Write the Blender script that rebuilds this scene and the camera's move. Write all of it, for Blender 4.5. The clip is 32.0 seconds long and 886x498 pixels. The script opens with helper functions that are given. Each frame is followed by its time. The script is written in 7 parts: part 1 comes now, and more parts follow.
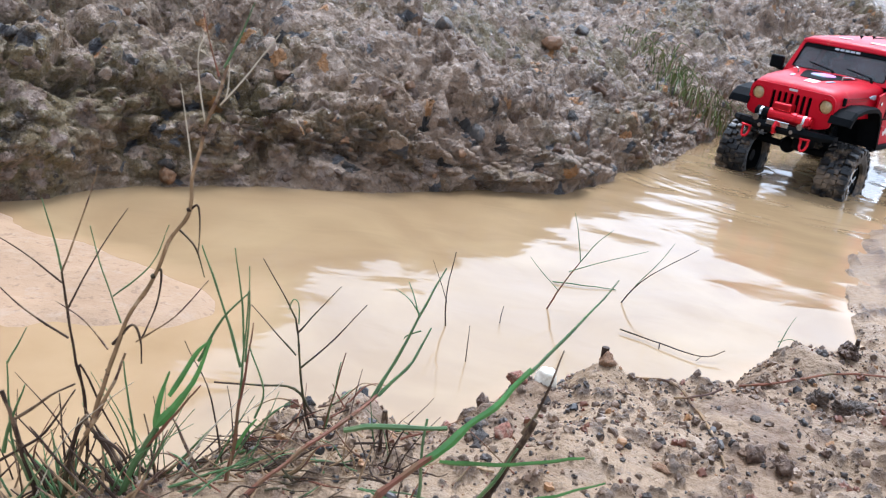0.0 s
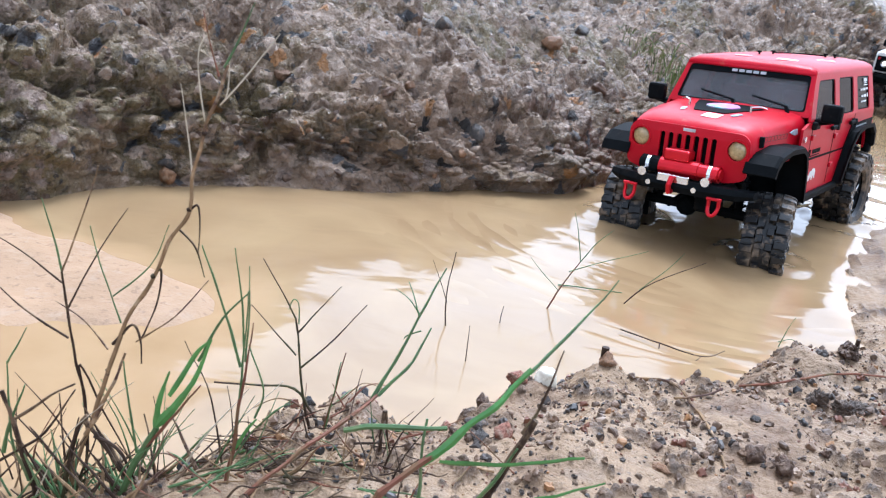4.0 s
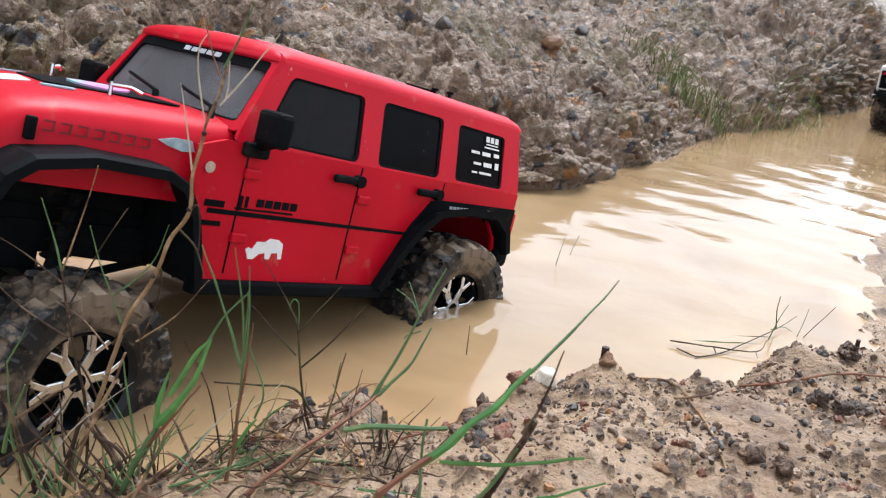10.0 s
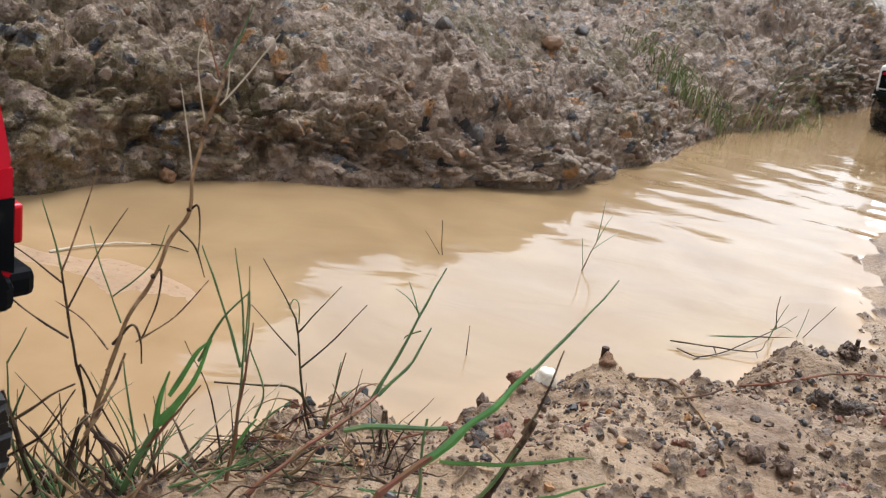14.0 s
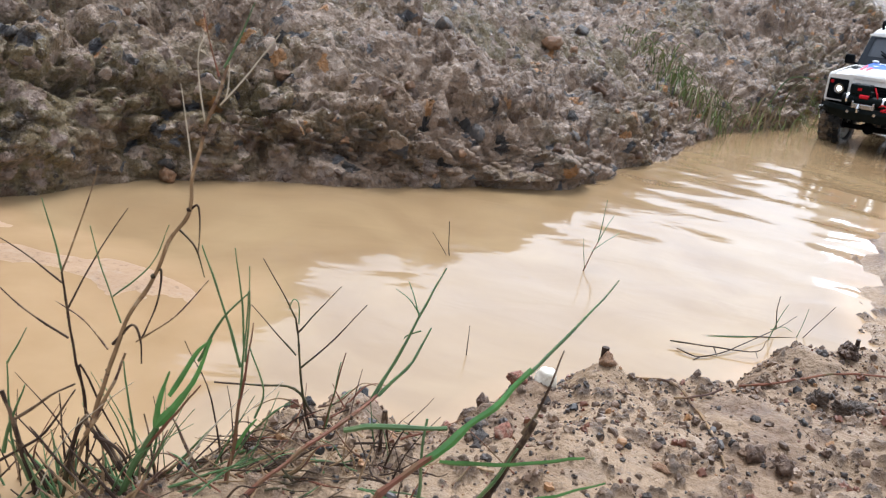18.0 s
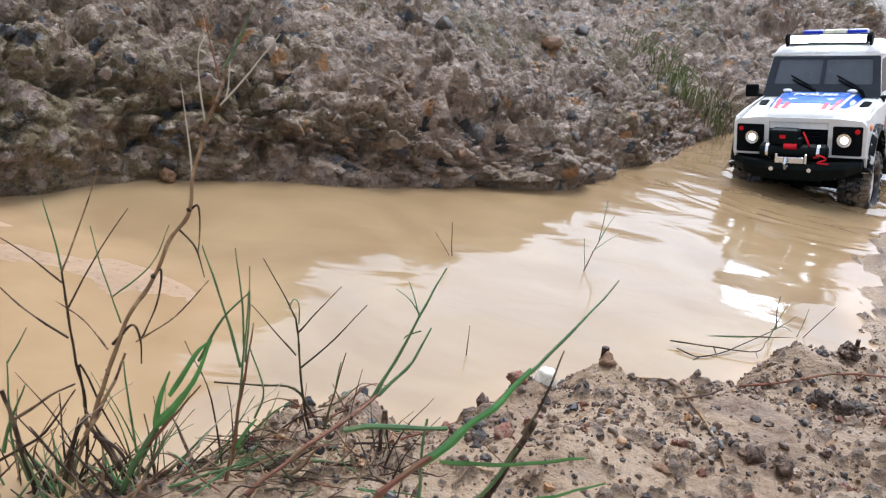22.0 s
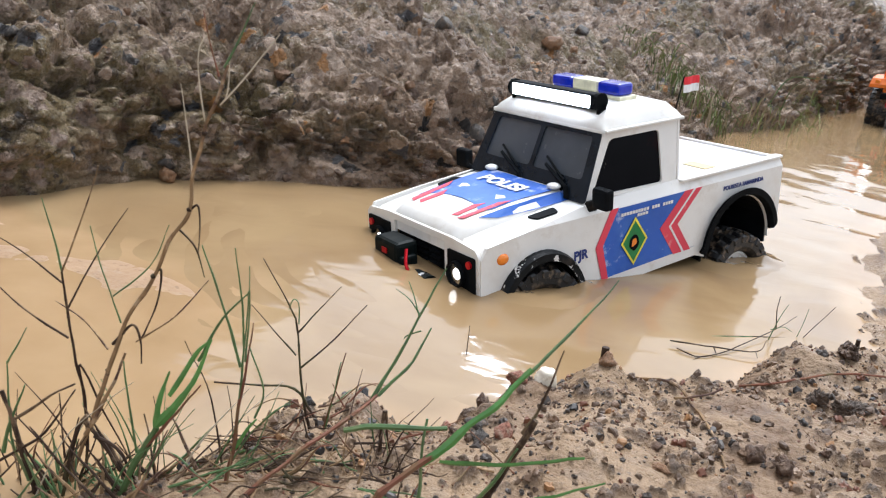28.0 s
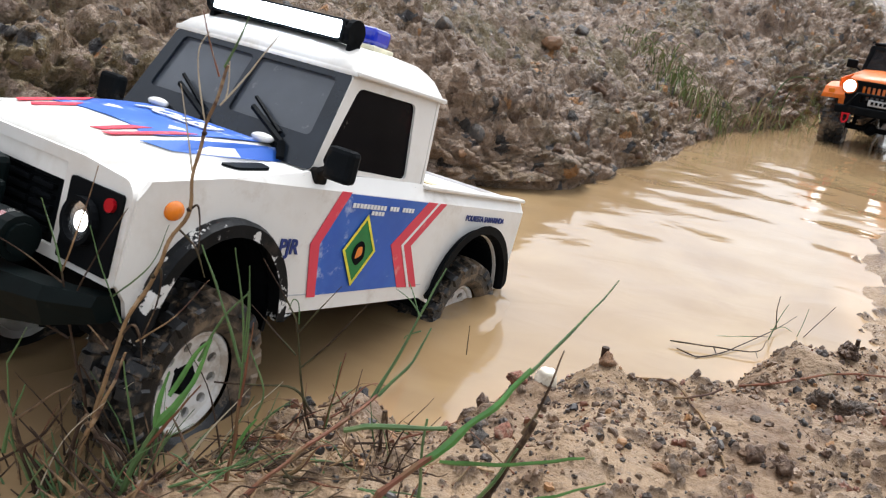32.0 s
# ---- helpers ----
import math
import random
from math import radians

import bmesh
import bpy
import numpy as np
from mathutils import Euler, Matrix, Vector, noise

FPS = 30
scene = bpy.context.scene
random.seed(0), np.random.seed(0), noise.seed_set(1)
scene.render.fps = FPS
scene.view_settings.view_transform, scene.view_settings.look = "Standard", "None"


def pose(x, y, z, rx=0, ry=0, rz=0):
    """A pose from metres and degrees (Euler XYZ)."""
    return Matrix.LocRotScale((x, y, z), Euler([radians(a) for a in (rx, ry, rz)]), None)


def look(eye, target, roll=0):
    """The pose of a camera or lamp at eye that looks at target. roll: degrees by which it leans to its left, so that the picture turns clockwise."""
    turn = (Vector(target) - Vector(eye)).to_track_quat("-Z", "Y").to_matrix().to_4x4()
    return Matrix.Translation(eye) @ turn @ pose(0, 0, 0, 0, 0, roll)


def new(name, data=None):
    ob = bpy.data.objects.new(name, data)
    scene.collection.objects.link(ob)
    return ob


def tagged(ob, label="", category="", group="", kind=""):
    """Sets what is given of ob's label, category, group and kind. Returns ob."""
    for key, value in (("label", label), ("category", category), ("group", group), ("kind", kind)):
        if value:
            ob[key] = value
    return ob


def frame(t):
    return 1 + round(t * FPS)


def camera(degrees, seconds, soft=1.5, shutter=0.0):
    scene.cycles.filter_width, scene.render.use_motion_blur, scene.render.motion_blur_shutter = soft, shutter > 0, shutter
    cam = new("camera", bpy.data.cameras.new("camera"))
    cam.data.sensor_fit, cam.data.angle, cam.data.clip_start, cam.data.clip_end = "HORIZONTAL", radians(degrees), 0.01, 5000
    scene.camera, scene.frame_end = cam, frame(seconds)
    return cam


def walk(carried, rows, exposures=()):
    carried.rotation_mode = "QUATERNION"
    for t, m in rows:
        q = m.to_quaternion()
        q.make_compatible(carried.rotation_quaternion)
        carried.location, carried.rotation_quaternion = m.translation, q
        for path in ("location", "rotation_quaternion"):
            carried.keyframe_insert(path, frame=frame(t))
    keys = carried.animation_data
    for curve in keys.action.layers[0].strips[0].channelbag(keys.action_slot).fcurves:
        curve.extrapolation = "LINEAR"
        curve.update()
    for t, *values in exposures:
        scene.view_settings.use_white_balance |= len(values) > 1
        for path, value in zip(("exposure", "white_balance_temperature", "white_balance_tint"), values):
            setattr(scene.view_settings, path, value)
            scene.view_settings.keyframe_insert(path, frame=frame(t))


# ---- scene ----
# The camera stands on a low support by the ditch and never moves.
cam = camera(53.66, 32.0, soft=1.15)
cam.data.dof.use_dof, cam.data.dof.focus_distance, cam.data.dof.aperture_fstop = True, 0.70, 34.0
EYE = pose(0.0, 0.0, 0.279, 70.909, -7.906, 2.7255)
walk(cam, [(0.0, EYE), (32.0, EYE)], [(0.0, 0.24, 5300, 10), (4.0, 0.36, 5200, 10), (6.0, 0.25, 5150, 10), (7.0, 0.2, 5450, 10), (9.0, 0.2, 5800, 10), (12.0, 0.16, 5950, 10), (13.3, 0.12, 6050, 10), (14.0, -0.05, 6050, 10), (17.0, 0.05, 5800, 10), (20.0, 0.0, 5600, 10), (24.0, -0.02, 5550, 10), (28.0, -0.06, 5950, 10), (30.0, -0.15, 6150, 10), (32.0, -0.06, 6150, 10)])

# ---- world and light: a bright overcast day ----
world = bpy.data.worlds.new("world")
scene.world = world
world.use_nodes = True
wn, wl = world.node_tree.nodes, world.node_tree.links
sky = wn.new("ShaderNodeTexSky")
sky.sky_type, sky.sun_disc = "NISHITA", False
sky.sun_elevation, sky.sun_rotation = radians(64), radians(8)
sky.air_density, sky.dust_density, sky.ozone_density = 1.0, 4.0, 1.0
pale = wn.new("ShaderNodeHueSaturation")
pale.inputs["Saturation"].default_value = 0.16
wl.new(sky.outputs[0], pale.inputs["Color"])
wl.new(pale.outputs[0], wn["Background"].inputs["Color"])
wn["Background"].inputs["Strength"].default_value = 0.34
sun = new("sun", bpy.data.lights.new("sun", "SUN"))
sun.data.energy, sun.data.angle, sun.data.color = 1.5, radians(22), (1.0, 0.97, 0.93)
sun.matrix_world = look((0, 0, 0), (-0.061, -0.434, -0.899))

# ---- materials ----


def material(name, color, rough=0.5, metal=0.0, grain=(60, 0.25), stain=None, bump=None, random_value=0.0, coat=0.0,
             spec=0.5, rough_noise=0.0, emit=None, transmission=0.0, ior=1.45, fine=None, cells=None, clods=False):
    """A principled surface: base colour with grain at one scale, stains (scale, colour, amount) at another, and fine relief."""
    m = bpy.data.materials.new(name)
    m.use_nodes = True
    n, l = m.node_tree.nodes, m.node_tree.links
    b = n["Principled BSDF"]
    b.inputs["Roughness"].default_value, b.inputs["Metallic"].default_value = rough, metal
    b.inputs["Specular IOR Level"].default_value = spec
    b.inputs["Coat Weight"].default_value = coat
    b.inputs["Transmission Weight"].default_value, b.inputs["IOR"].default_value = transmission, ior
    co = n.new("ShaderNodeTexCoord").outputs["Object"]

    def tex(scale, detail=5.0, rough_=0.6):
        t = n.new("ShaderNodeTexNoise")
        t.inputs["Scale"].default_value, t.inputs["Detail"].default_value, t.inputs["Roughness"].default_value = scale, detail, rough_
        l.new(co, t.inputs["Vector"])
        return t.outputs["Fac"]

    def ramp(src, lo, hi, a=0.0, z=1.0):
        r = n.new("ShaderNodeMapRange")
        r.inputs["From Min"].default_value, r.inputs["From Max"].default_value = lo, hi
        r.inputs["To Min"].default_value, r.inputs["To Max"].default_value = a, z
        l.new(src, r.inputs["Value"])
        return r.outputs["Result"]

    def mix(fac, a, c, mode="MIX"):
        x = n.new("ShaderNodeMix")
        x.data_type, x.blend_type = "RGBA", mode
        for sock, v in ((x.inputs["Factor"], fac), (x.inputs[6], a), (x.inputs[7], c)):
            if hasattr(v, "links"):
                l.new(v, sock)
            elif isinstance(v, tuple):
                sock.default_value = (*v, 1)
            else:
                sock.default_value = v
        return x.outputs[2]

    col = tuple(color)
    if grain:
        k = ramp(tex(grain[0]), 0.3, 0.7)
        dark = tuple(c * (1 - grain[1]) for c in color)
        light = tuple(min(1, c * (1 + grain[1])) for c in color)
        col = mix(k, dark, light)
    for st in (stain or ()):
        k = ramp(tex(st[0], 6.0, 0.65), st[3] if len(st) > 3 else 0.5, st[4] if len(st) > 4 else 0.68, 0.0, st[2])
        col = mix(k, col, st[1])
    if cells:
        vo = n.new("ShaderNodeTexVoronoi")
        vo.inputs["Scale"].default_value = cells[0]
        wob = n.new("ShaderNodeMixRGB")
        wob.blend_type, wob.inputs[0].default_value = "ADD", cells[3] if len(cells) > 3 else 0.012
        nz = n.new("ShaderNodeTexNoise")
        nz.inputs["Scale"].default_value, nz.inputs["Detail"].default_value = cells[0] * 1.3, 3.0
        l.new(co, nz.inputs["Vector"])
        l.new(co, wob.inputs[1])
        l.new(nz.outputs["Color"], wob.inputs[2])
        l.new(wob.outputs[0], vo.inputs["Vector"])
        pick = n.new("ShaderNodeSeparateColor")
        l.new(vo.outputs["Color"], pick.inputs[0])
        cr = n.new("ShaderNodeValToRGB")
        cr.color_ramp.interpolation = "CONSTANT"
        for i, (pos, c_) in enumerate(cells[1]):
            e = cr.color_ramp.elements[0] if i == 0 else cr.color_ramp.elements.new(pos)
            e.position, e.color = pos, (*c_, 1)
        l.new(pick.outputs[0], cr.inputs["Fac"])
        col = mix(ramp(pick.outputs[1], cells[2], cells[2] + 0.02), col, cr.outputs[0])
        cell_height = ramp(vo.outputs["Distance"], 0.0, 0.6, 1.0, 0.0)
    if clods:
        ca = n.new("ShaderNodeAttribute")
        ca.attribute_name = "clod"
        brown = mix(ramp(tex(110, 2.0), 0.35, 0.65), (0.052, 0.034, 0.024), (0.165, 0.102, 0.060))
        col = mix(ramp(ca.outputs["Fac"], 0.0, 0.8, 0.0, 0.85), col, brown)
    if random_value:
        hv = n.new("ShaderNodeHueSaturation")
        oi = n.new("ShaderNodeObjectInfo")
        l.new(ramp(oi.outputs["Random"], 0, 1, 1 - random_value, 1 + random_value), hv.inputs["Value"])
        l.new(col, hv.inputs["Color"]) if hasattr(col, "links") else None
        col = hv.outputs["Color"]
    if hasattr(col, "links"):
        l.new(col, b.inputs["Base Color"])
    else:
        b.inputs["Base Color"].default_value = (*col, 1)
    if rough_noise:
        l.new(ramp(tex(25.0), 0.3, 0.7, max(0.02, rough - rough_noise), rough + rough_noise), b.inputs["Roughness"])
    if bump:
        if cells:
            cb = n.new("ShaderNodeBump")
            cb.inputs["Strength"].default_value, cb.inputs["Distance"].default_value = 1.0, 0.30 / cells[0]
            l.new(cell_height, cb.inputs["Height"])
        p = n.new("ShaderNodeBump")
        if cells:
            l.new(cb.outputs[0], p.inputs["Normal"])
        p.inputs["Strength"].default_value, p.inputs["Distance"].default_value = bump[1], bump[2]
        l.new(tex(bump[0], 8.0, 0.65), p.inputs["Height"])
        if fine:
            q = n.new("ShaderNodeBump")
            q.inputs["Strength"].default_value, q.inputs["Distance"].default_value = fine[1], fine[2]
            l.new(tex(fine[0], 4.0, 0.6), q.inputs["Height"])
            l.new(p.outputs[0], q.inputs["Normal"])
            p = q
        l.new(p.outputs[0], b.inputs["Normal"])
    if emit:
        b.inputs["Emission Color"].default_value, b.inputs["Emission Strength"].default_value = (*emit[0], 1), emit[1]
    return m


RED = material("red_polycarbonate", (0.48, 0.005, 0.019), 0.34, grain=(14, 0.08), coat=0.0, spec=0.18,
               stain=((42, (0.36, 0.20, 0.12), 0.3, 0.62, 0.72), (110, (0.5, 0.35, 0.25), 0.5, 0.69, 0.73), (9, (0.40, 0.003, 0.010), 0.6, 0.45, 0.6)), bump=(30, 0.12, 0.002))
DARK_RED = material("dark_red_print", (0.16, 0.008, 0.010), 0.5, grain=(200, 0.4))
WHITE = material("white_plastic", (0.74, 0.725, 0.685), 0.38, grain=(12, 0.04), coat=0.2,
                 stain=((30, (0.44, 0.36, 0.27), 0.5, 0.58, 0.72), (11, (0.56, 0.51, 0.44), 0.5, 0.5, 0.65), (140, (0.16, 0.14, 0.12), 0.5, 0.7, 0.74)), bump=(60, 0.06, 0.001))
ORANGE = material("orange_plastic", (0.72, 0.16, 0.01), 0.4, grain=(12, 0.08), coat=0.2, stain=((40, (0.35, 0.25, 0.15), 0.3, 0.6, 0.7),))
GLOSS_BLACK = material("dark_green_black_metal", (0.003, 0.006, 0.006), 0.5, grain=(60, 0.3), spec=0.12, stain=((30, (0.09, 0.07, 0.05), 0.2, 0.62, 0.74),))
BLACK = material("black_plastic", (0.006, 0.007, 0.008), 0.5, grain=(50, 0.3), spec=0.03, stain=((26, (0.13, 0.095, 0.065), 0.2, 0.6, 0.74),), bump=(300, 0.2, 0.0006))
SCUFFED = material("scuffed_black_flare", (0.008, 0.009, 0.010), 0.45, grain=(50, 0.3), spec=0.12,
                   stain=((85, (0.66, 0.65, 0.62), 0.95, 0.560, 0.585), (26, (0.16, 0.12, 0.085), 0.3, 0.55, 0.72)), bump=(200, 0.3, 0.0008))
RUBBER = material("muddy_rubber", (0.011, 0.011, 0.011), 0.42, spec=0.45, grain=(40, 0.3), rough_noise=0.2,
                  stain=((26, (0.25, 0.18, 0.115), 0.66, 0.52, 0.63), (90, (0.18, 0.130, 0.085), 0.7, 0.56, 0.63)), bump=(220, 0.5, 0.001))
CHROME = material("brushed_chrome", (0.72, 0.72, 0.72), 0.2, 1.0, grain=(40, 0.1), stain=((60, (0.18, 0.13, 0.09), 0.5, 0.58, 0.7),))
RIM_WHITE = material("white_wheel", (0.72, 0.70, 0.66), 0.4, grain=(30, 0.06), stain=((45, (0.35, 0.26, 0.17), 0.7, 0.5, 0.66),))
RED_METAL = material("red_anodised_metal", (0.55, 0.01, 0.02), 0.28, 0.6, grain=(60, 0.1))
GLASS = material("tinted_window", (0.10, 0.10, 0.11), 0.04, grain=None, transmission=0.9, ior=1.15, spec=0.05)
DUSTY_GLASS = material("dusty_clear_glass", (0.33, 0.33, 0.34), 0.10, grain=(9, 0.3), transmission=0.76, ior=1.2, spec=0.6, stain=((60, (0.42, 0.38, 0.33), 0.6, 0.6, 0.7),))
# the broad dull-red patches paint reddish reflections and the red inside onto the pane
DARK_GLASS = material("dark_window", (0.004, 0.004, 0.005), 0.06, grain=(20, 0.3), spec=0.04, stain=((110, (0.2, 0.17, 0.14), 0.3, 0.68, 0.74), (9, (0.03, 0.006, 0.006), 0.8, 0.5, 0.62)))
# grey base carries part of the sky's reflection; the pale fine stain is dust
SCREEN = material("dusty_grey_glass", (0.075, 0.082, 0.092), 0.12, grain=(10, 0.25), spec=0.6, stain=((7, (0.06, 0.065, 0.075), 0.7, 0.45, 0.65), (70, (0.34, 0.33, 0.31), 0.35, 0.62, 0.74)))
INNER_RED = material("red_inner_shell", (0.33, 0.02, 0.025), 0.6)
BLUE = material("blue_sticker", (0.022, 0.10, 0.44), 0.4, grain=(18, 0.12), stain=((40, (0.6, 0.65, 0.75), 0.8, 0.58, 0.66), (12, (0.05, 0.16, 0.5), 0.7, 0.45, 0.6)))
PINK = material("red_sticker", (0.66, 0.05, 0.085), 0.42, grain=(20, 0.1), stain=((60, (0.7, 0.55, 0.5), 0.4, 0.6, 0.7),))
STICKER = material("white_sticker", (0.74, 0.74, 0.72), 0.45, grain=(30, 0.06), stain=((80, (0.35, 0.3, 0.25), 0.5, 0.58, 0.7),))
# black surround; its bluish base colour imitates reflected sky
SLATE = material("slate_black_surround", (0.012, 0.016, 0.022), 0.25, grain=(30, 0.3), spec=0.5)
GREY_PRINT = material("grey_print", (0.45, 0.46, 0.47), 0.5)
SILVER = material("silver_sticker", (0.32, 0.42, 0.47), 0.35, 0.3, grain=(200, 0.3))
GREEN = material("green_sticker", (0.01, 0.19, 0.045), 0.42, grain=(60, 0.2))
YELLOW = material("yellow_sticker", (0.75, 0.66, 0.06), 0.42)
TEAL = material("pale_disc_sticker", (0.22, 0.55, 0.50), 0.35, stain=((18, (0.62, 0.22, 0.5), 0.9, 0.48, 0.56),))
NAVY = material("navy_print", (0.012, 0.03, 0.16), 0.5)
BEACON_BLUE = material("blue_beacon_lens", (0.008, 0.02, 0.28), 0.15, coat=0.6, grain=(90, 0.3), emit=((0.02, 0.05, 1.0), 0.12))
CREAM = material("cream_plastic", (0.72, 0.69, 0.50), 0.4)
LAMP = material("white_led_lens", (0.9, 0.9, 0.9), 0.2, grain=None, emit=((0.88, 0.94, 1.0), 24.0))
HEADLAMP = material("white_headlamp_lens", (0.9, 0.9, 0.9), 0.15, grain=None, emit=((1.0, 0.97, 0.92), 5.0))
HEADLAMP_OFF = material("clear_headlamp_lens", (0.42, 0.31, 0.15), 0.15, grain=(300, 0.3), coat=0.6)
INDICATOR = material("orange_lens", (0.85, 0.22, 0.01), 0.25, coat=0.4)
FLAG_RED = material("flag_red", (0.65, 0.03, 0.04), 0.7)
TAPE = material("masking_tape", (0.62, 0.50, 0.28), 0.7, grain=(60, 0.1))
LILAC = material("lilac_white_inner", (0.70, 0.69, 0.74), 0.5, grain=(20, 0.06), stain=((40, (0.45, 0.38, 0.3), 0.3, 0.6, 0.7),))

MUD = material("wet_clay_mud", (0.292, 0.198, 0.116), 0.40, grain=(9, 0.12), rough_noise=0.2, spec=0.35, clods=True,
               stain=((6, (0.225, 0.150, 0.092), 0.7, 0.46, 0.66), (11, (0.150, 0.088, 0.049), 0.8, 0.52, 0.63), (48, (0.130, 0.080, 0.048), 0.55, 0.56, 0.66), (150, (0.065, 0.042, 0.029), 0.7, 0.61, 0.67), (35, (0.335, 0.262, 0.195), 0.55, 0.53, 0.68)),
               bump=(45, 0.9, 0.007), fine=(240, 1.0, 0.0022))
SAND = material("pale_sand", (0.335, 0.220, 0.130), 0.65, spec=0.25, grain=(18, 0.12), rough_noise=0.15,
                stain=((7, (0.28, 0.18, 0.105), 0.6, 0.45, 0.65), (150, (0.19, 0.12, 0.072), 0.7, 0.56, 0.65), (60, (0.37, 0.28, 0.205), 0.5, 0.55, 0.68)), bump=(90, 0.5, 0.004), fine=(600, 0.5, 0.001))
ROCK = material("wet_clay_bank", (0.240, 0.159, 0.099), 0.34, grain=(16, 0.35), rough_noise=0.2, spec=0.4,
                stain=((5.5, (0.352, 0.246, 0.172), 0.8, 0.47, 0.62), (3.2, (0.168, 0.129, 0.056), 0.8, 0.48, 0.60), (13, (0.088, 0.067, 0.053), 0.75, 0.54, 0.64), (24, (0.336, 0.159, 0.063), 0.45, 0.66, 0.72),
                       # the near-black specks at scale 75 paint in the shade of small holes
                       (40, (0.484, 0.361, 0.269), 0.75, 0.55, 0.63), (75, (0.048, 0.035, 0.027), 0.8, 0.56, 0.64), (130, (0.444, 0.334, 0.244), 0.6, 0.58, 0.65)),
                cells=(62, ((0.0, (0.403, 0.298, 0.217)), (0.28, (0.094, 0.088, 0.086)), (0.42, (0.148, 0.092, 0.056)), (0.68, (0.289, 0.208, 0.155)), (0.88, (0.390, 0.195, 0.074)), (0.94, (0.056, 0.047, 0.040))), 0.72, 0.020),
                bump=(40, 1.0, 0.020), fine=(150, 1.0, 0.007))

# ---- mesh helpers ----


def link_mesh(name, bm, mat, smooth=False):
    me = bpy.data.meshes.new(name)
    bmesh.ops.recalc_face_normals(bm, faces=bm.faces)
    bm.to_mesh(me)
    bm.free()
    for m in (mat if isinstance(mat, (list, tuple)) else [mat]):
        me.materials.append(m)
    if smooth:
        for p in me.polygons:
            p.use_smooth = True
    return me


def part(name, bm, mat, parent, label="", smooth=False):
    ob = new(name, link_mesh(name, bm, mat, smooth))
    ob.parent = parent
    return tagged(ob, label)


def share(name, mesh, parent, m=None, label=""):
    """One more part on a mesh that already exists."""
    ob = new(name, mesh)
    ob.parent = parent
    if m is not None:
        ob.matrix_basis = m
    return tagged(ob, label)


def thing(name, label, category, group="", kind=""):
    return tagged(new(name), label, category, group, kind)


def mesh_thing(name, bm, mat, label, category, group="", kind="", smooth=False):
    return tagged(new(name, link_mesh(name, bm, mat, smooth)), label, category, group, kind)


def box(bm, c, s, m=None, bevel=0.0):
    r = bmesh.ops.create_cube(bm, size=1.0, matrix=(m or Matrix()) @ Matrix.Translation(c) @ Matrix.Diagonal((*s, 1)))
    if bevel:
        es = list({e for v in r["verts"] for e in v.link_edges})
        bmesh.ops.bevel(bm, geom=es, offset=bevel, segments=2, affect="EDGES", profile=0.5)
    return bm


def cyl(bm, p0, p1, r0, r1=None, n=14):
    p0, p1 = Vector(p0), Vector(p1)
    d = p1 - p0
    m = Matrix.Translation((p0 + p1) / 2) @ d.to_track_quat("Z", "Y").to_matrix().to_4x4()
    bmesh.ops.create_cone(bm, cap_ends=True, segments=n, radius1=r0, radius2=r0 if r1 is None else r1, depth=d.length, matrix=m)
    return bm


def rounded(poly, r, n=3):
    """The polygon with its corners rounded."""
    out = []
    k = len(poly)
    for i in range(k):
        a, b, c = Vector(poly[i - 1]), Vector(poly[i]), Vector(poly[(i + 1) % k])
        ra = min(r, (a - b).length * 0.45)
        rc = min(r, (c - b).length * 0.45)
        p, q = b + (a - b).normalized() * ra, b + (c - b).normalized() * rc
        for j in range(n + 1):
            t = j / n
            out.append(tuple(p * (1 - t) ** 2 + b * 2 * t * (1 - t) + q * t * t))
    return out


def disc(cx, cy, r, n=16):
    return [(cx + r * math.cos(2 * math.pi * i / n), cy + r * math.sin(2 * math.pi * i / n)) for i in range(n)]


def plate(bm, outline, holes, t, fmap):
    """A flat sheet of thickness t with openings through it; fmap(u, v, w) places a point of it, w from 0 to t."""
    front, edges, loops = [], [], []
    for loop in (outline, *holes):
        vs = [bm.verts.new((u, v, 0)) for u, v in loop]
        loops.append(vs)
        edges += [bm.edges.new((vs[i], vs[(i + 1) % len(vs)])) for i in range(len(vs))]
    filled = bmesh.ops.triangle_fill(bm, use_beauty=True, use_dissolve=False, edges=edges)
    faces = [f for f in filled["geom"] if isinstance(f, bmesh.types.BMFace)]
    back = {v: bm.verts.new((v.co.x, v.co.y, t)) for vs in loops for v in vs}
    for f in faces:
        bm.faces.new([back[v] for v in reversed(f.verts)])
    for vs in loops:
        for i in range(len(vs)):
            a, b = vs[i], vs[(i + 1) % len(vs)]
            bm.faces.new((a, b, back[b], back[a]))
    for v in [v for vs in loops for v in vs] + list(back.values()):
        v.co = Vector(fmap(v.co.x, v.co.y, v.co.z))
    return bm


def loft(bm, sections, caps=True, ring=False):
    rows = [[bm.verts.new(p) for p in s] for s in sections]
    k = len(rows[0])
    for a, b in zip(rows, rows[1:]):
        for i in range(k if ring else k - 1):
            j = (i + 1) % k
            bm.faces.new((a[i], a[j], b[j], b[i]))
    if caps:
        for r in (rows[0], rows[-1]):
            if len(r) > 2:
                bm.faces.new(r)
    return bm


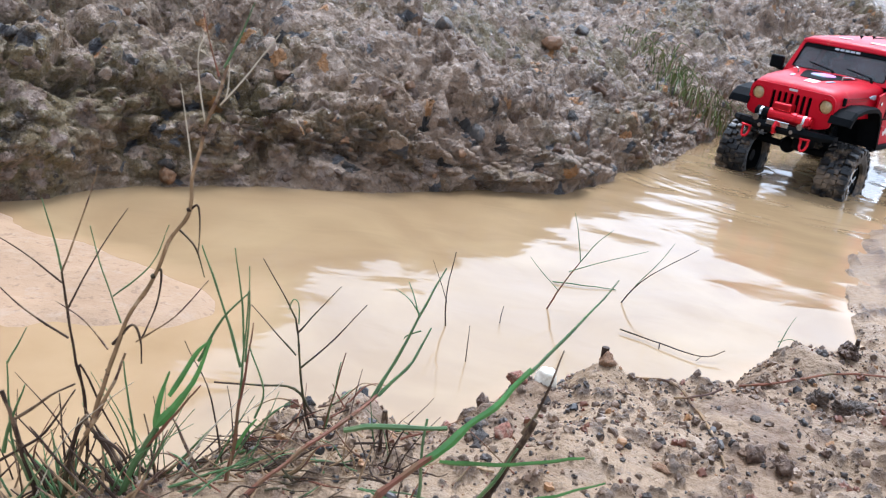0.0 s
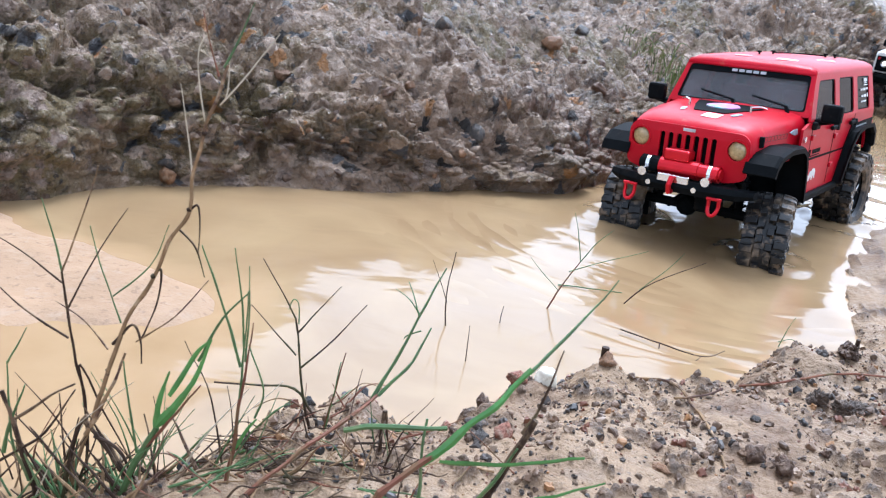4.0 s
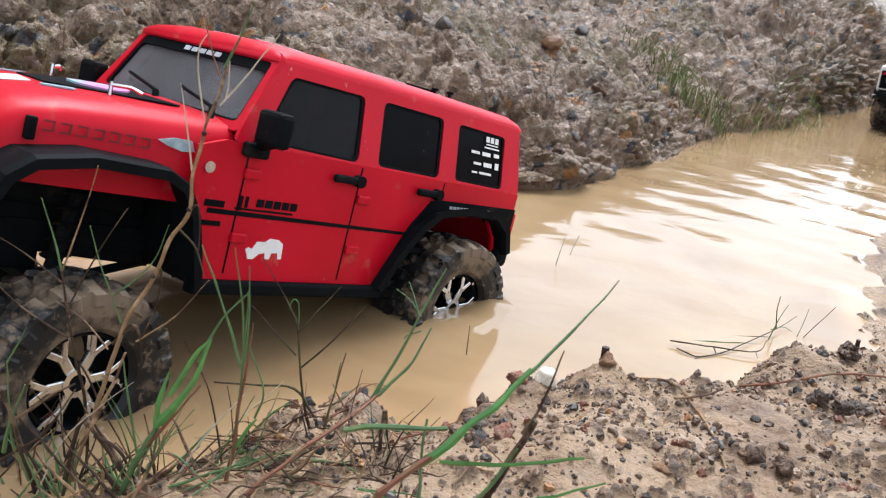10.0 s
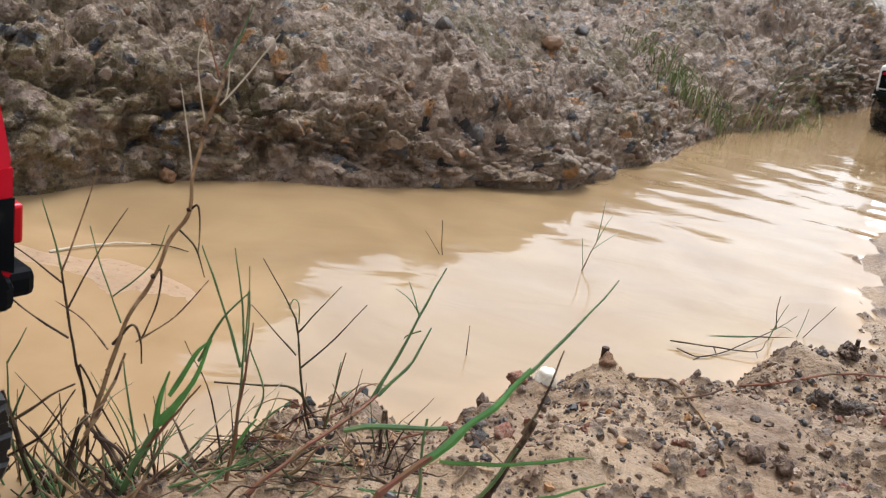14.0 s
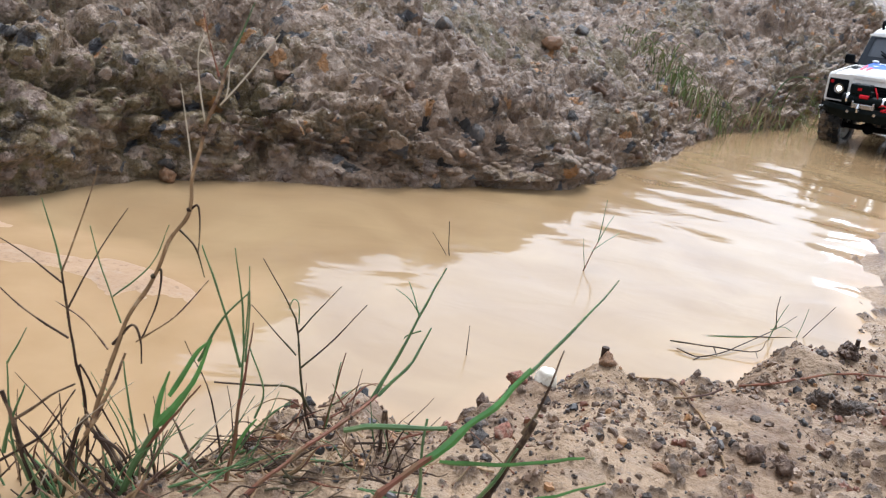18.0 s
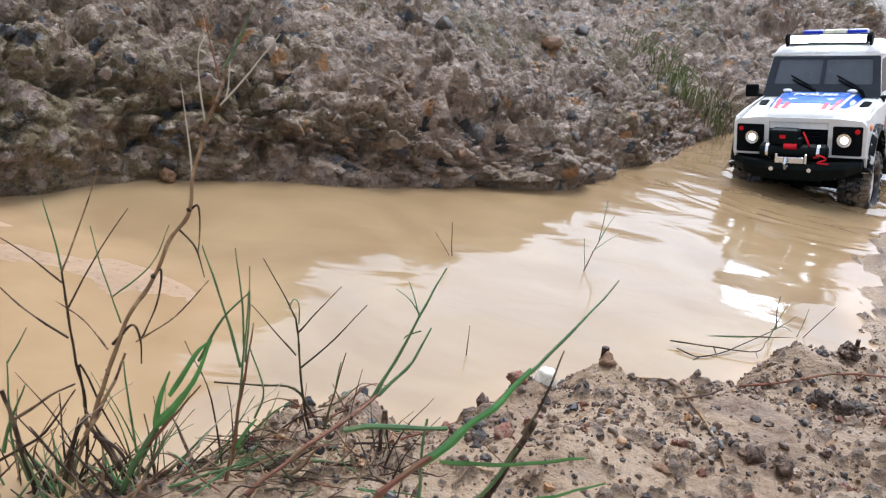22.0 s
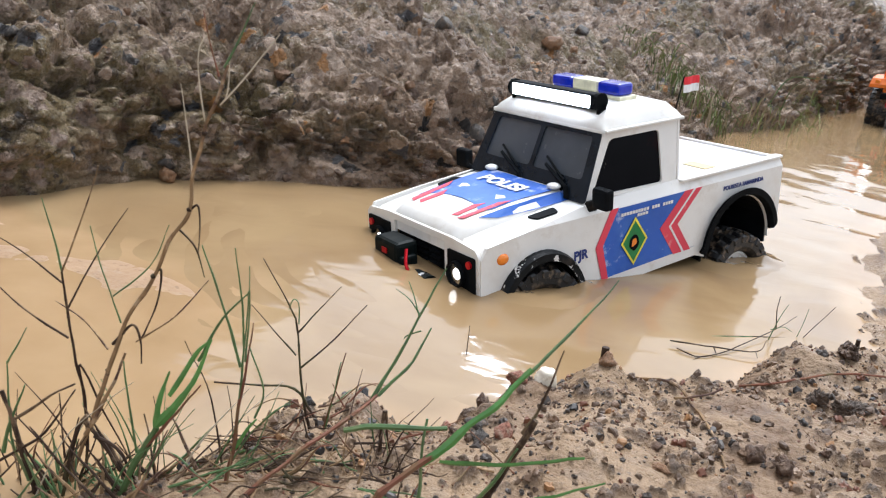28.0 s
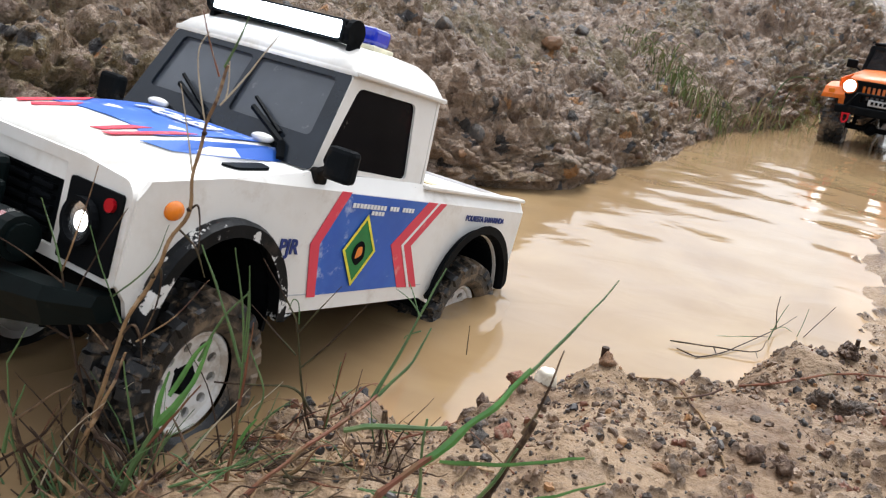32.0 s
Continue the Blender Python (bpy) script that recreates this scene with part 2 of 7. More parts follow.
def sweep(bm, path, half):
    """A flat strip of section half = (thickness, inner y, outer y) that follows the path of (x, z) points; a wheel-arch flare."""
    t, y0, y1 = half
    secs = []
    for i, (x, z) in enumerate(path):
        a, b = path[max(0, i - 1)], path[min(len(path) - 1, i + 1)]
        d = Vector((b[0] - a[0], b[1] - a[1])).normalized()
        nx, nz = -d.y * t, d.x * t
        drop = t * 2.2
        secs.append([(x, y0, z), (x, y1 - 0.004, z), (x - nx * 0.5, y1, z - nz * 0.5), (x - nx - nx * 1.2, y1, z - nz - nz * 1.2), (x - nx, y1 - 0.004, z - nz), (x - nx, y0, z - nz)])
    return loft(bm, secs, ring=True)


def tube(bm, pts, radii, n=6):
    """A round, tapering stalk along the points."""
    pts = [Vector(p) for p in pts]
    secs = []
    for i, p in enumerate(pts):
        d = (pts[min(i + 1, len(pts) - 1)] - pts[max(i - 1, 0)]).normalized()
        u = d.cross(Vector((0.31, 0.92, 0.24))).normalized()
        w = d.cross(u)
        r = radii[i] if isinstance(radii, (list, tuple)) else radii
        secs.append([p + u * r * math.cos(2 * math.pi * k / n) + w * r * math.sin(2 * math.pi * k / n) for k in range(n)])
    return loft(bm, secs, ring=True)


def curve_points(pts, n=5):
    """Catmull-Rom points through the control points."""
    pts = [Vector(p) for p in pts]
    if len(pts) < 3:
        return [pts[0].lerp(pts[-1], i / n) for i in range(n + 1)]
    q = [pts[0] * 2 - pts[1], *pts, pts[-1] * 2 - pts[-2]]
    out = []
    for i in range(1, len(q) - 2):
        a, b, c, d = q[i - 1:i + 3]
        for j in range(n):
            t = j / n
            out.append(0.5 * (2 * b + (c - a) * t + (2 * a - 5 * b + 4 * c - d) * t * t + (3 * b - a - 3 * c + d) * t ** 3))
    return out + [pts[-1]]


def mirrored(f, s):
    return lambda u, v, w: (lambda p: (p[0], p[1] * s, p[2]))(f(u, v, w))


def text_mesh(word, size, mat, extrude=0.0002, bold=0.0):
    cu = bpy.data.curves.new("print", "FONT")
    cu.body, cu.size, cu.extrude, cu.align_x, cu.align_y = word, size, extrude, "CENTER", "CENTER"
    cu.offset = bold
    ob = bpy.data.objects.new("print", cu)
    scene.collection.objects.link(ob)
    me = bpy.data.meshes.new_from_object(ob.evaluated_get(bpy.context.evaluated_depsgraph_get()))
    bpy.data.objects.remove(ob)
    me.materials.clear()
    me.materials.append(mat)
    return me


def grid_mesh(xs, ys, zf):
    """A sheet over the lines xs and ys, with the heights of the array zf."""
    nx, ny = len(xs), len(ys)
    gx, gy = np.meshgrid(xs, ys, indexing="ij")
    co = np.stack([gx, gy, zf], -1).reshape(-1, 3)
    i = np.arange((nx - 1) * (ny - 1))
    a = (i // (ny - 1)) * ny + i % (ny - 1)
    faces = np.stack([a, a + ny, a + ny + 1, a + 1], -1)
    me = bpy.data.meshes.new("sheet")
    me.from_pydata(co.tolist(), [], faces.tolist())
    for p in me.polygons:
        p.use_smooth = True
    return me


def fbm(x, y, z=0.0, octaves=4, h=0.9):
    return noise.fractal(Vector((x, y, z)), h, 2.1, octaves)


def polyline_distance(px, py, line):
    """Distance of points to a polyline, and the sign of the side (positive to the left of its way)."""
    best = np.full(px.shape, 1e9)
    side = np.zeros(px.shape)
    for (ax, ay), (bx, by) in zip(line, line[1:]):
        dx, dy = bx - ax, by - ay
        t = np.clip(((px - ax) * dx + (py - ay) * dy) / (dx * dx + dy * dy), 0, 1)
        ex, ey = px - ax - t * dx, py - ay - t * dy
        d = np.hypot(ex, ey)
        s = np.sign(dx * (py - ay) - dy * (px - ax))
        near = d < best
        best, side = np.where(near, d, best), np.where(near, s, side)
    return best, side


def smooth_line(pts, n=8):
    return [(p.x, p.y) for p in curve_points([(x, y, 0) for x, y in pts], n)]


def step(x, a, b):
    t = np.clip((x - a) / (b - a), 0, 1)
    return t * t * (3 - 2 * t)


def flip_y(bm, s):
    for v in bm.verts:
        v.co.y *= s

# ---- the ditch: ground, clay bank, water ----
SHORE = smooth_line([(-0.46, -0.6), (-0.30, -0.05), (-0.20, 0.22), (-0.172, 0.325), (-0.135, 0.372), (-0.108, 0.405), (-0.082, 0.452), (-0.04, 0.478),
                     (-0.005, 0.462), (0.022, 0.466), (0.04, 0.497), (0.062, 0.532), (0.10, 0.552), (0.14, 0.560), (0.215, 0.580), (0.25, 0.625),
                     (0.30, 0.660), (0.345, 0.662), (0.372, 0.700), (0.388, 0.764), (0.412, 0.843), (0.461, 0.965), (0.519, 1.075), (0.626, 1.241),
                     (0.87, 1.58), (1.25, 2.25), (2.3, 3.9), (6.0, 9.0)], 5)
FOOT = smooth_line([(-3.0, -0.6), (-1.2, 0.28), (-0.62, 0.63), (-0.418, 0.772), (-0.346, 0.86), (-0.245, 0.918), (-0.128, 0.967), (0.002, 1.008), (0.085, 1.046),
                    (0.150, 1.103), (0.203, 1.195), (0.262, 1.30), (0.335, 1.395), (0.385, 1.49), (0.43, 1.60), (0.538, 1.775), (0.66, 1.91), (0.858, 2.186),
                    (1.055, 2.471), (1.372, 2.952), (2.6, 4.7), (7.0, 10.5)], 6)


def spread(lo, hi, fine, far, grow=1.16):
    """Grid lines: fine between lo and hi, then ever wider out to the horizon."""
    mid = list(np.arange(lo, hi + fine / 2, fine))
    up, d = [], fine
    while (up[-1] if up else hi) < far:
        d *= grow
        up.append((up[-1] if up else hi) + d)
    down, d = [], fine
    while (down[-1] if down else lo) > -far:
        d *= grow
        down.append((down[-1] if down else lo) - d)
    return np.array(down[::-1] + mid + up)


LUMPS = [(0.118, 0.535, 0.024, 0.016), (0.275, 0.595, 0.038, 0.017), (0.325, 0.61, 0.03, 0.012), (-0.035, 0.455, 0.022, 0.012), (-0.075, 0.432, 0.02, 0.008), (0.065, 0.505, 0.02, 0.012),
         (0.035, 0.465, 0.018, 0.010), (0.20, 0.46, 0.05, 0.010), (0.30, 0.48, 0.045, 0.014), (0.09, 0.42, 0.04, 0.012), (0.24, 0.38, 0.04, 0.010), (-0.02, 0.37, 0.04, 0.008)]


def ground_height(x, y):
    x, y = np.asarray(x, float), np.asarray(y, float)
    d, side = polyline_distance(x, y, SHORE)
    land = side < 0
    z = np.where(land, 0.026 * (1 - np.exp(-d / 0.022)) + 0.055 * np.minimum(d, 1.2), -0.058 * (1 - np.exp(-d / 0.05)))
    right = step(y, 0.62, 0.80) * land
    z = z * (1 - right) + right * (0.007 * (1 - np.exp(-d / 0.03)) + 0.09 * d + 0.004 * np.sin(x * 60 + y * 23) * np.minimum(1, d / 0.05))
    for cx, cy, r, h in LUMPS:
        z = z + h * np.exp(-((x - cx) ** 2 + (y - cy) ** 2) / (r * r * 0.6))
    shelf = step(-x, 0.07, 0.15) * (1 - step(y, 0.62, 0.80)) * ~land
    z = np.where(shelf > 0, np.maximum(z, -0.006 - 0.05 * (1 - shelf)), z)
    d2, _ = polyline_distance(x, y, [(-1.6, 0.28), (-0.75, 0.52), (-0.45, 0.63), (-0.20, 0.605)])
    wob = 0.010 * np.sin(x * 31 + 1.3 * np.sin(y * 40)) + 0.008 * np.sin(y * 47 + x * 19) + 0.004 * np.sin(x * 120 + y * 60)
    k = (1 - step(d2 + wob - np.interp(x, [-0.9, -0.42, -0.25, -0.15], [0.24, 0.135, 0.070, 0.030]), -0.030, 0.035)) * ~land
    z = z * (1 - k) + k * (0.0046 + 0.0020 * np.sin(x * 23 + y * 31) * np.sin(x * 9 - y * 37 + 1))
    lane = step(-x, 0.26, 0.6) * step(-y, -0.45, 0.1) * ~land
    z = z * (1 - lane) + lane * 0.012
    d3, side3 = polyline_distance(x, y, FOOT)
    back = (side3 > 0)
    z = np.where(back, np.maximum(z, 0) + np.minimum(d3 * 0.06, 0.03) - 0.03, z)
    return z, land, k


gx, gy = spread(-0.17, 0.43, 0.0018, 160, 1.07), spread(0.325, 0.69, 0.0018, 160, 1.07)
GX, GY = np.meshgrid(gx, gy, indexing="ij")
gz, gland, gshoal = ground_height(GX, GY)
gclod = np.zeros_like(GX)
near = (GX > -0.6) & (GX < 0.9) & (GY > 0.1) & (GY < 1.6)
for i, j in zip(*np.nonzero(near)):
    x, y = GX[i, j], GY[i, j]
    if gland[i, j]:
        p = Vector((x, y, 0))
        q = Vector((x * 105, y * 105, 0.5)) + noise.noise_vector(p * 160) * 0.35
        cell, at = noise.voronoi(q)
        patch = fbm(x * 19, y * 19, 8.8, 3)
        lot = noise.cell(at[0] * 3.7 + Vector((0.5, 0.5, 0.5)))
        lump = max(0.0, min(1.0, (0.50 - cell[0]) / 0.16)) if lot > 0.50 - 1.6 * patch else 0.0
        gclod[i, j] = lump
        gz[i, j] += 0.0046 * lump * (0.5 + 0.8 * lot)
        gz[i, j] += 0.0070 * fbm(x * 16, y * 16, 3.1, 4, 0.8) + 0.0026 * noise.ridged_multi_fractal(p * 40, 0.9, 2.1, 3, 0.9, 2.0) - 0.0026 + 0.0016 * max(0.0, fbm(x * 110, y * 110, 5.5, 2))
    elif gz[i, j] > -0.03:
        gz[i, j] += 0.0022 * fbm(x * 9, y * 9, 7.7, 3) + 0.0006 * fbm(x * 60, y * 60, 1.2, 2)
ground_me = grid_mesh(gx, gy, gz)
clod_at = ground_me.attributes.new("clod", "FLOAT", "POINT")
clod_at.data.foreach_set("value", gclod.reshape(-1).astype(np.float32))
ground_me.materials.append(MUD)
ground_me.materials.append(SAND)
cells = (gshoal[:-1, :-1] > 0.15).reshape(-1)
ground_me.polygons.foreach_set("material_index", cells.astype(np.int32))
ground = tagged(new("ground", ground_me), "wet pale clay ground with crumbs and a sandy shoal", "mud ground", kind="structure")


def ground_z(x, y):
    i = min(max(int(np.searchsorted(gx, x)), 1), len(gx) - 1)
    j = min(max(int(np.searchsorted(gy, y)), 1), len(gy) - 1)
    u = (x - gx[i - 1]) / (gx[i] - gx[i - 1])
    v = (y - gy[j - 1]) / (gy[j] - gy[j - 1])
    return float(gz[i - 1, j - 1] * (1 - u) * (1 - v) + gz[i, j - 1] * u * (1 - v) + gz[i - 1, j] * (1 - u) * v + gz[i, j] * u * v)


# The bank: a cut clay face along FOOT.
PROFILE_O = [-0.03, 0.0, 0.006, 0.016, 0.04, 0.09, 0.16, 0.25, 0.36, 0.60, 1.3, 6.0, 60.0]
PROFILE_H = [-0.06, 0.0, 0.03, 0.056, 0.086, 0.114, 0.142, 0.175, 0.210, 0.275, 0.41, 0.75, 1.6]


def bank_rows():
    line = [Vector((x, y)) for x, y in FOOT]
    acc = [0.0]
    for a, b in zip(line, line[1:]):
        acc.append(acc[-1] + (b - a).length)
    s0 = next(s for s, p in zip(acc, line) if p.x > -0.75)
    s1 = next(s for s, p in zip(acc, line) if p.x > 0.5)
    s2 = next(s for s, p in zip(acc, line) if p.x > 1.5)
    ss = sorted([*np.linspace(0, s0, 30, endpoint=False), *np.arange(s0, s1, 0.0040), *np.arange(s1, s2, 0.010), *np.linspace(s2, acc[-1], 40)])

    def at(s):
        i = max(1, min(int(np.searchsorted(acc, s)), len(acc) - 1))
        t = (s - acc[i - 1]) / (acc[i] - acc[i - 1])
        return line[i - 1].lerp(line[i], t)
    rows = []
    for s in ss:
        p = at(s)
        d = at(min(s + 0.10, acc[-1])) - at(max(s - 0.10, 0.0))
        d.normalize()
        rows.append((s - s0, p, Vector((-d.y, d.x))))
    return rows


BANK_V = np.concatenate([np.linspace(0, 8, 150), np.linspace(8.04, 10, 60), np.linspace(10.1, 12, 10)])
# Hollows and cracks in the left half of the face: x, height, half width, half height, depth.
HOLLOWS = [(-0.398, 0.130, 0.008, 0.030, 0.030), (-0.388, 0.100, 0.007, 0.022, 0.030), (-0.372, 0.072, 0.010, 0.014, 0.026), (-0.345, 0.100, 0.035, 0.007, 0.024), (-0.305, 0.085, 0.024, 0.020, 0.024),
           (-0.352, 0.165, 0.040, 0.014, 0.030), (-0.285, 0.170, 0.026, 0.010, 0.028), (-0.300, 0.122, 0.014, 0.016, 0.022), (-0.440, 0.100, 0.016, 0.007, 0.018), (-0.245, 0.150, 0.020, 0.008, 0.018),
           (-0.211, 0.047, 0.004, 0.018, 0.012), (-0.040, 0.095, 0.004, 0.026, 0.016), (0.010, 0.004, 0.050, 0.008, 0.020), (0.085, 0.004, 0.045, 0.007, 0.016)]
bank_co = []
rows_ = bank_rows()
for s, p, nrm in rows_:
    tall = 1.75 - 0.60 * float(step(p.x, -0.60, -0.15)) - 0.17 * float(step(p.x, -0.35, 0.1)) - 0.25 * float(step(p.x, 0.05, 0.32)) + 0.20 * float(step(p.x, 0.42, 0.8)) + 0.9 * float(step(p.x, 0.65, 1.3))
    for v in BANK_V:
        o, h = float(np.interp(v, range(13), PROFILE_O)), float(np.interp(v, range(13), PROFILE_H)) * tall
        near_o, far_o = min(o, 0.36), max(0.0, o - 0.36)
        q = Vector((p.x + nrm.x * near_o - 0.45 * far_o, p.y + nrm.y * near_o + 0.89 * far_o, h))
        slope = math.atan2(*(float(np.interp(min(v + 0.5, 12), range(13), r) - np.interp(max(v - 0.5, 0), range(13), r)) * k for r, k in ((PROFILE_H, tall), (PROFILE_O, 1.0))))
        h_low = min(1.0, max(0.0, h) / 0.10)
        high = 1.0 - float(step(p.x, -0.33, 0.10))
        q.z += high * min(0.8, max(0.0, o - 0.25))
        if v <= 10.2 and -0.8 < p.x < 1.7:
            w = q * 1.0
            w.z *= 1.3
            far = 1.0 + 0.5 * float(step(p.x, 0.4, 1.0))
            left = 1.0 - float(step(p.x, -0.25, 0.0))
            warp = w + noise.noise_vector(w * 20) * 0.012
            wide = w + noise.noise_vector(w * 8) * 0.045 + noise.noise_vector(w * 25 + Vector((7, 3, 1))) * 0.012
            wide.z *= 1.3
            # large forms, blocks with cracks towards the left end, strata that dip to the right
            d = 0.040 * fbm(w.x * 4.2, w.y * 4.2, w.z * 5, 3) + 0.007 * (noise.ridged_multi_fractal(w * 11, 0.9, 2.2, 3, 1.0, 2.0) - 1.1)
            crack = 0.6 + 0.6 * noise.noise(w * 9 + Vector((3, 9, 4)))
            for size, deep, edge in ((9.5, 0.026 + 0.020 * left, 0.10), (21, 0.015, 0.14)):
                f1 = noise.voronoi(wide * size + Vector((0.3, 0.1, 0.7)))[0]
                d += deep * (0.4 + 0.6 * h_low) * crack * (1.0 - math.exp(-(f1[1] - f1[0]) / edge) - 0.6)
            dip = Vector((0.80 * w.x - 0.60 * w.z, w.y, 0.60 * w.x + 0.80 * w.z))
            d += 0.017 * (1 - 0.6 * left) * noise.noise(Vector((dip.x * 14, dip.y * 10, dip.z * 46)) + noise.noise_vector(w * 12) * 0.6)
            # broken plates at two sizes, and grit
            rub = 0.55 + 0.9 * max(0.0, noise.noise(w * 6 + Vector((1, 5, 2))))
            f3 = noise.voronoi(Vector((dip.x * 26, dip.y * 26, dip.z * 40)) + noise.noise_vector(w * 30) * 0.30)[0]
            d += 0.015 * rub * (1.0 - math.exp(-(f3[1] - f3[0]) / 0.16) - 0.55) + 0.012 * (noise.turbulence(w * 16, 3, True) - 0.5)
            f2 = noise.voronoi(warp * 62)[0]
            fine = 1.0 - 0.8 * float(step(p.x, 0.42, 0.65))
            d += 0.0075 * fine * rub * (1.0 - math.exp(-(f2[1] - f2[0]) / 0.20) - 0.5) + fine * (0.0055 * noise.noise(warp * 60) + 0.0024 * noise.noise(w * 125))
            d *= far * min(1.0, 0.35 + max(h, 0) / 0.06)
            for hx, hz_, rx_, rz_, deep in HOLLOWS:
                e = ((q.x - hx) / rx_) ** 2 + ((h - hz_) / rz_) ** 2
                if e < 4:
                    d -= deep * math.exp(-e) * (0.8 + 0.5 * noise.noise(w * 40))
            if h < 0.02 and 0.0 < p.x < 0.2:
                d -= 0.016 * (1 - abs(p.x - 0.1) / 0.1)
            q += Vector((-nrm.x * math.sin(slope), -nrm.y * math.sin(slope), math.cos(slope))) * d
        bank_co.append(q)
nv = len(BANK_V)
bank_me = bpy.data.meshes.new("clay_bank")
bank_me.from_pydata([tuple(q) for q in bank_co], [], [(i * nv + j, (i + 1) * nv + j, (i + 1) * nv + j + 1, i * nv + j + 1) for i in range(len(rows_) - 1) for j in range(nv - 1)])
for p in bank_me.polygons:
    p.use_smooth = True
bank_me.materials.append(ROCK)
bank = tagged(new("clay_bank", bank_me), "steep wet grey-brown clay bank full of stones", "earth bank", kind="structure")


# ---- water ----
def water_material():
    """Opaque muddy water: where it is shallow the wet sand shows through."""
    m = bpy.data.materials.new("muddy_water")
    m.use_nodes = True
    n, l = m.node_tree.nodes, m.node_tree.links
    b = n["Principled BSDF"]
    b.inputs["Roughness"].default_value, b.inputs["IOR"].default_value = 0.08, 1.42
    co = n.new("ShaderNodeTexCoord").outputs["Object"]

    def tex(scale, detail, distort, src=co):
        t = n.new("ShaderNodeTexNoise")
        t.inputs["Scale"].default_value, t.inputs["Detail"].default_value, t.inputs["Distortion"].default_value = scale, detail, distort
        l.new(src, t.inputs["Vector"])
        return t.outputs["Fac"]

    cr = n.new("ShaderNodeValToRGB")
    cr.color_ramp.elements[0].position, cr.color_ramp.elements[0].color = 0.32, (0.240, 0.156, 0.078, 1)
    cr.color_ramp.elements[1].position, cr.color_ramp.elements[1].color = 0.68, (0.305, 0.210, 0.109, 1)
    l.new(tex(5.0, 5.0, 1.2), cr.inputs["Fac"])
    sand = n.new("ShaderNodeValToRGB")
    sand.color_ramp.elements[0].position, sand.color_ramp.elements[0].color = 0.35, (0.29, 0.185, 0.092, 1)
    sand.color_ramp.elements[1].position, sand.color_ramp.elements[1].color = 0.65, (0.37, 0.248, 0.132, 1)
    l.new(tex(9.0, 7.0, 0.3), sand.inputs["Fac"])
    at = n.new("ShaderNodeAttribute")
    at.attribute_name = "depth"
    mr = n.new("ShaderNodeMapRange")
    mr.inputs["From Min"].default_value, mr.inputs["From Max"].default_value = 0.001, 0.022
    l.new(at.outputs["Fac"], mr.inputs["Value"])
    mx = n.new("ShaderNodeMix")
    mx.data_type = "RGBA"
    l.new(mr.outputs[0], mx.inputs["Factor"])
    l.new(sand.outputs[0], mx.inputs[6])
    l.new(cr.outputs[0], mx.inputs[7])
    l.new(mx.outputs[2], b.inputs["Base Color"])
    mp = n.new("ShaderNodeMapping")
    mp.inputs["Scale"].default_value, mp.inputs["Rotation"].default_value = (14, 24, 1), (0, 0, radians(-24))
    l.new(co, mp.inputs["Vector"])
    bp = n.new("ShaderNodeBump")
    bp.inputs["Strength"].default_value, bp.inputs["Distance"].default_value = 0.34, 0.0026
    l.new(tex(1.0, 2.5, 0.6, mp.outputs[0]), bp.inputs["Height"])
    l.new(bp.outputs[0], b.inputs["Normal"])
    return m


WATER = water_material()
wx, wy = np.concatenate([np.linspace(-3.2, -0.7, 24), np.arange(-0.68, 0.8, 0.009), np.linspace(0.82, 5.0, 90)]), np.concatenate([np.linspace(-0.9, 0.2, 14), np.arange(0.22, 1.5, 0.009), np.linspace(1.52, 8.0, 120)])
WX, WY = np.meshgrid(wx, wy, indexing="ij")
wz = np.zeros_like(WX)
for a, wave, amp, ph in ((25, 0.11, 0.00035, 0.3), (62, 0.075, 0.00022, 1.9), (-30, 0.062, 0.0002, 4.1), (100, 0.16, 0.0003, 2.2)):
    wz += amp * np.sin(2 * np.pi * (WX * math.cos(radians(a)) + WY * math.sin(radians(a))) / wave + ph + 2.2 * np.sin(WX * 7 + ph) + 1.7 * np.sin(WY * 6))
water_me = grid_mesh(wx, wy, wz)
water_me.materials.append(WATER)
water_depth = water_me.attributes.new("depth", "FLOAT", "POINT")
water_depth.data.foreach_set("value", np.maximum(0.0, -ground_height(WX, WY)[0]).reshape(-1).astype(np.float32))
water = tagged(new("water", water_me), "shallow muddy tan water with small ripples", "water", kind="structure")

# ---- stones, crumbs, plants and twigs ----
STRAW = material("dry_straw", (0.26, 0.165, 0.085), 0.6, spec=0.2, grain=(90, 0.35), stain=((30, (0.06, 0.032, 0.030), 0.9, 0.50, 0.58), (90, (0.40, 0.30, 0.19), 0.6, 0.56, 0.64)))
PALE = material("pale_withered_leaf", (0.50, 0.43, 0.32), 0.6, grain=(120, 0.15))
GRASS = material("green_grass", (0.075, 0.140, 0.048), 0.45, grain=(60, 0.35), stain=((30, (0.16, 0.12, 0.05), 0.7, 0.55, 0.66),))
BLADE = material("fresh_green_blade", (0.085, 0.23, 0.055), 0.4, grain=(60, 0.3), stain=((45, (0.12, 0.20, 0.07), 0.6, 0.55, 0.66),))
RUSSET = material("reddish_stem", (0.17, 0.070, 0.042), 0.5, spec=0.2, grain=(60, 0.3), stain=((40, (0.12, 0.12, 0.05), 0.6, 0.5, 0.64),))
DARK_STEM = material("dark_dead_stem", (0.045, 0.028, 0.019), 0.6, spec=0.15, grain=(80, 0.4), stain=((45, (0.17, 0.115, 0.07), 0.8, 0.53, 0.60), (20, (0.075, 0.08, 0.035), 0.6, 0.56, 0.64)))
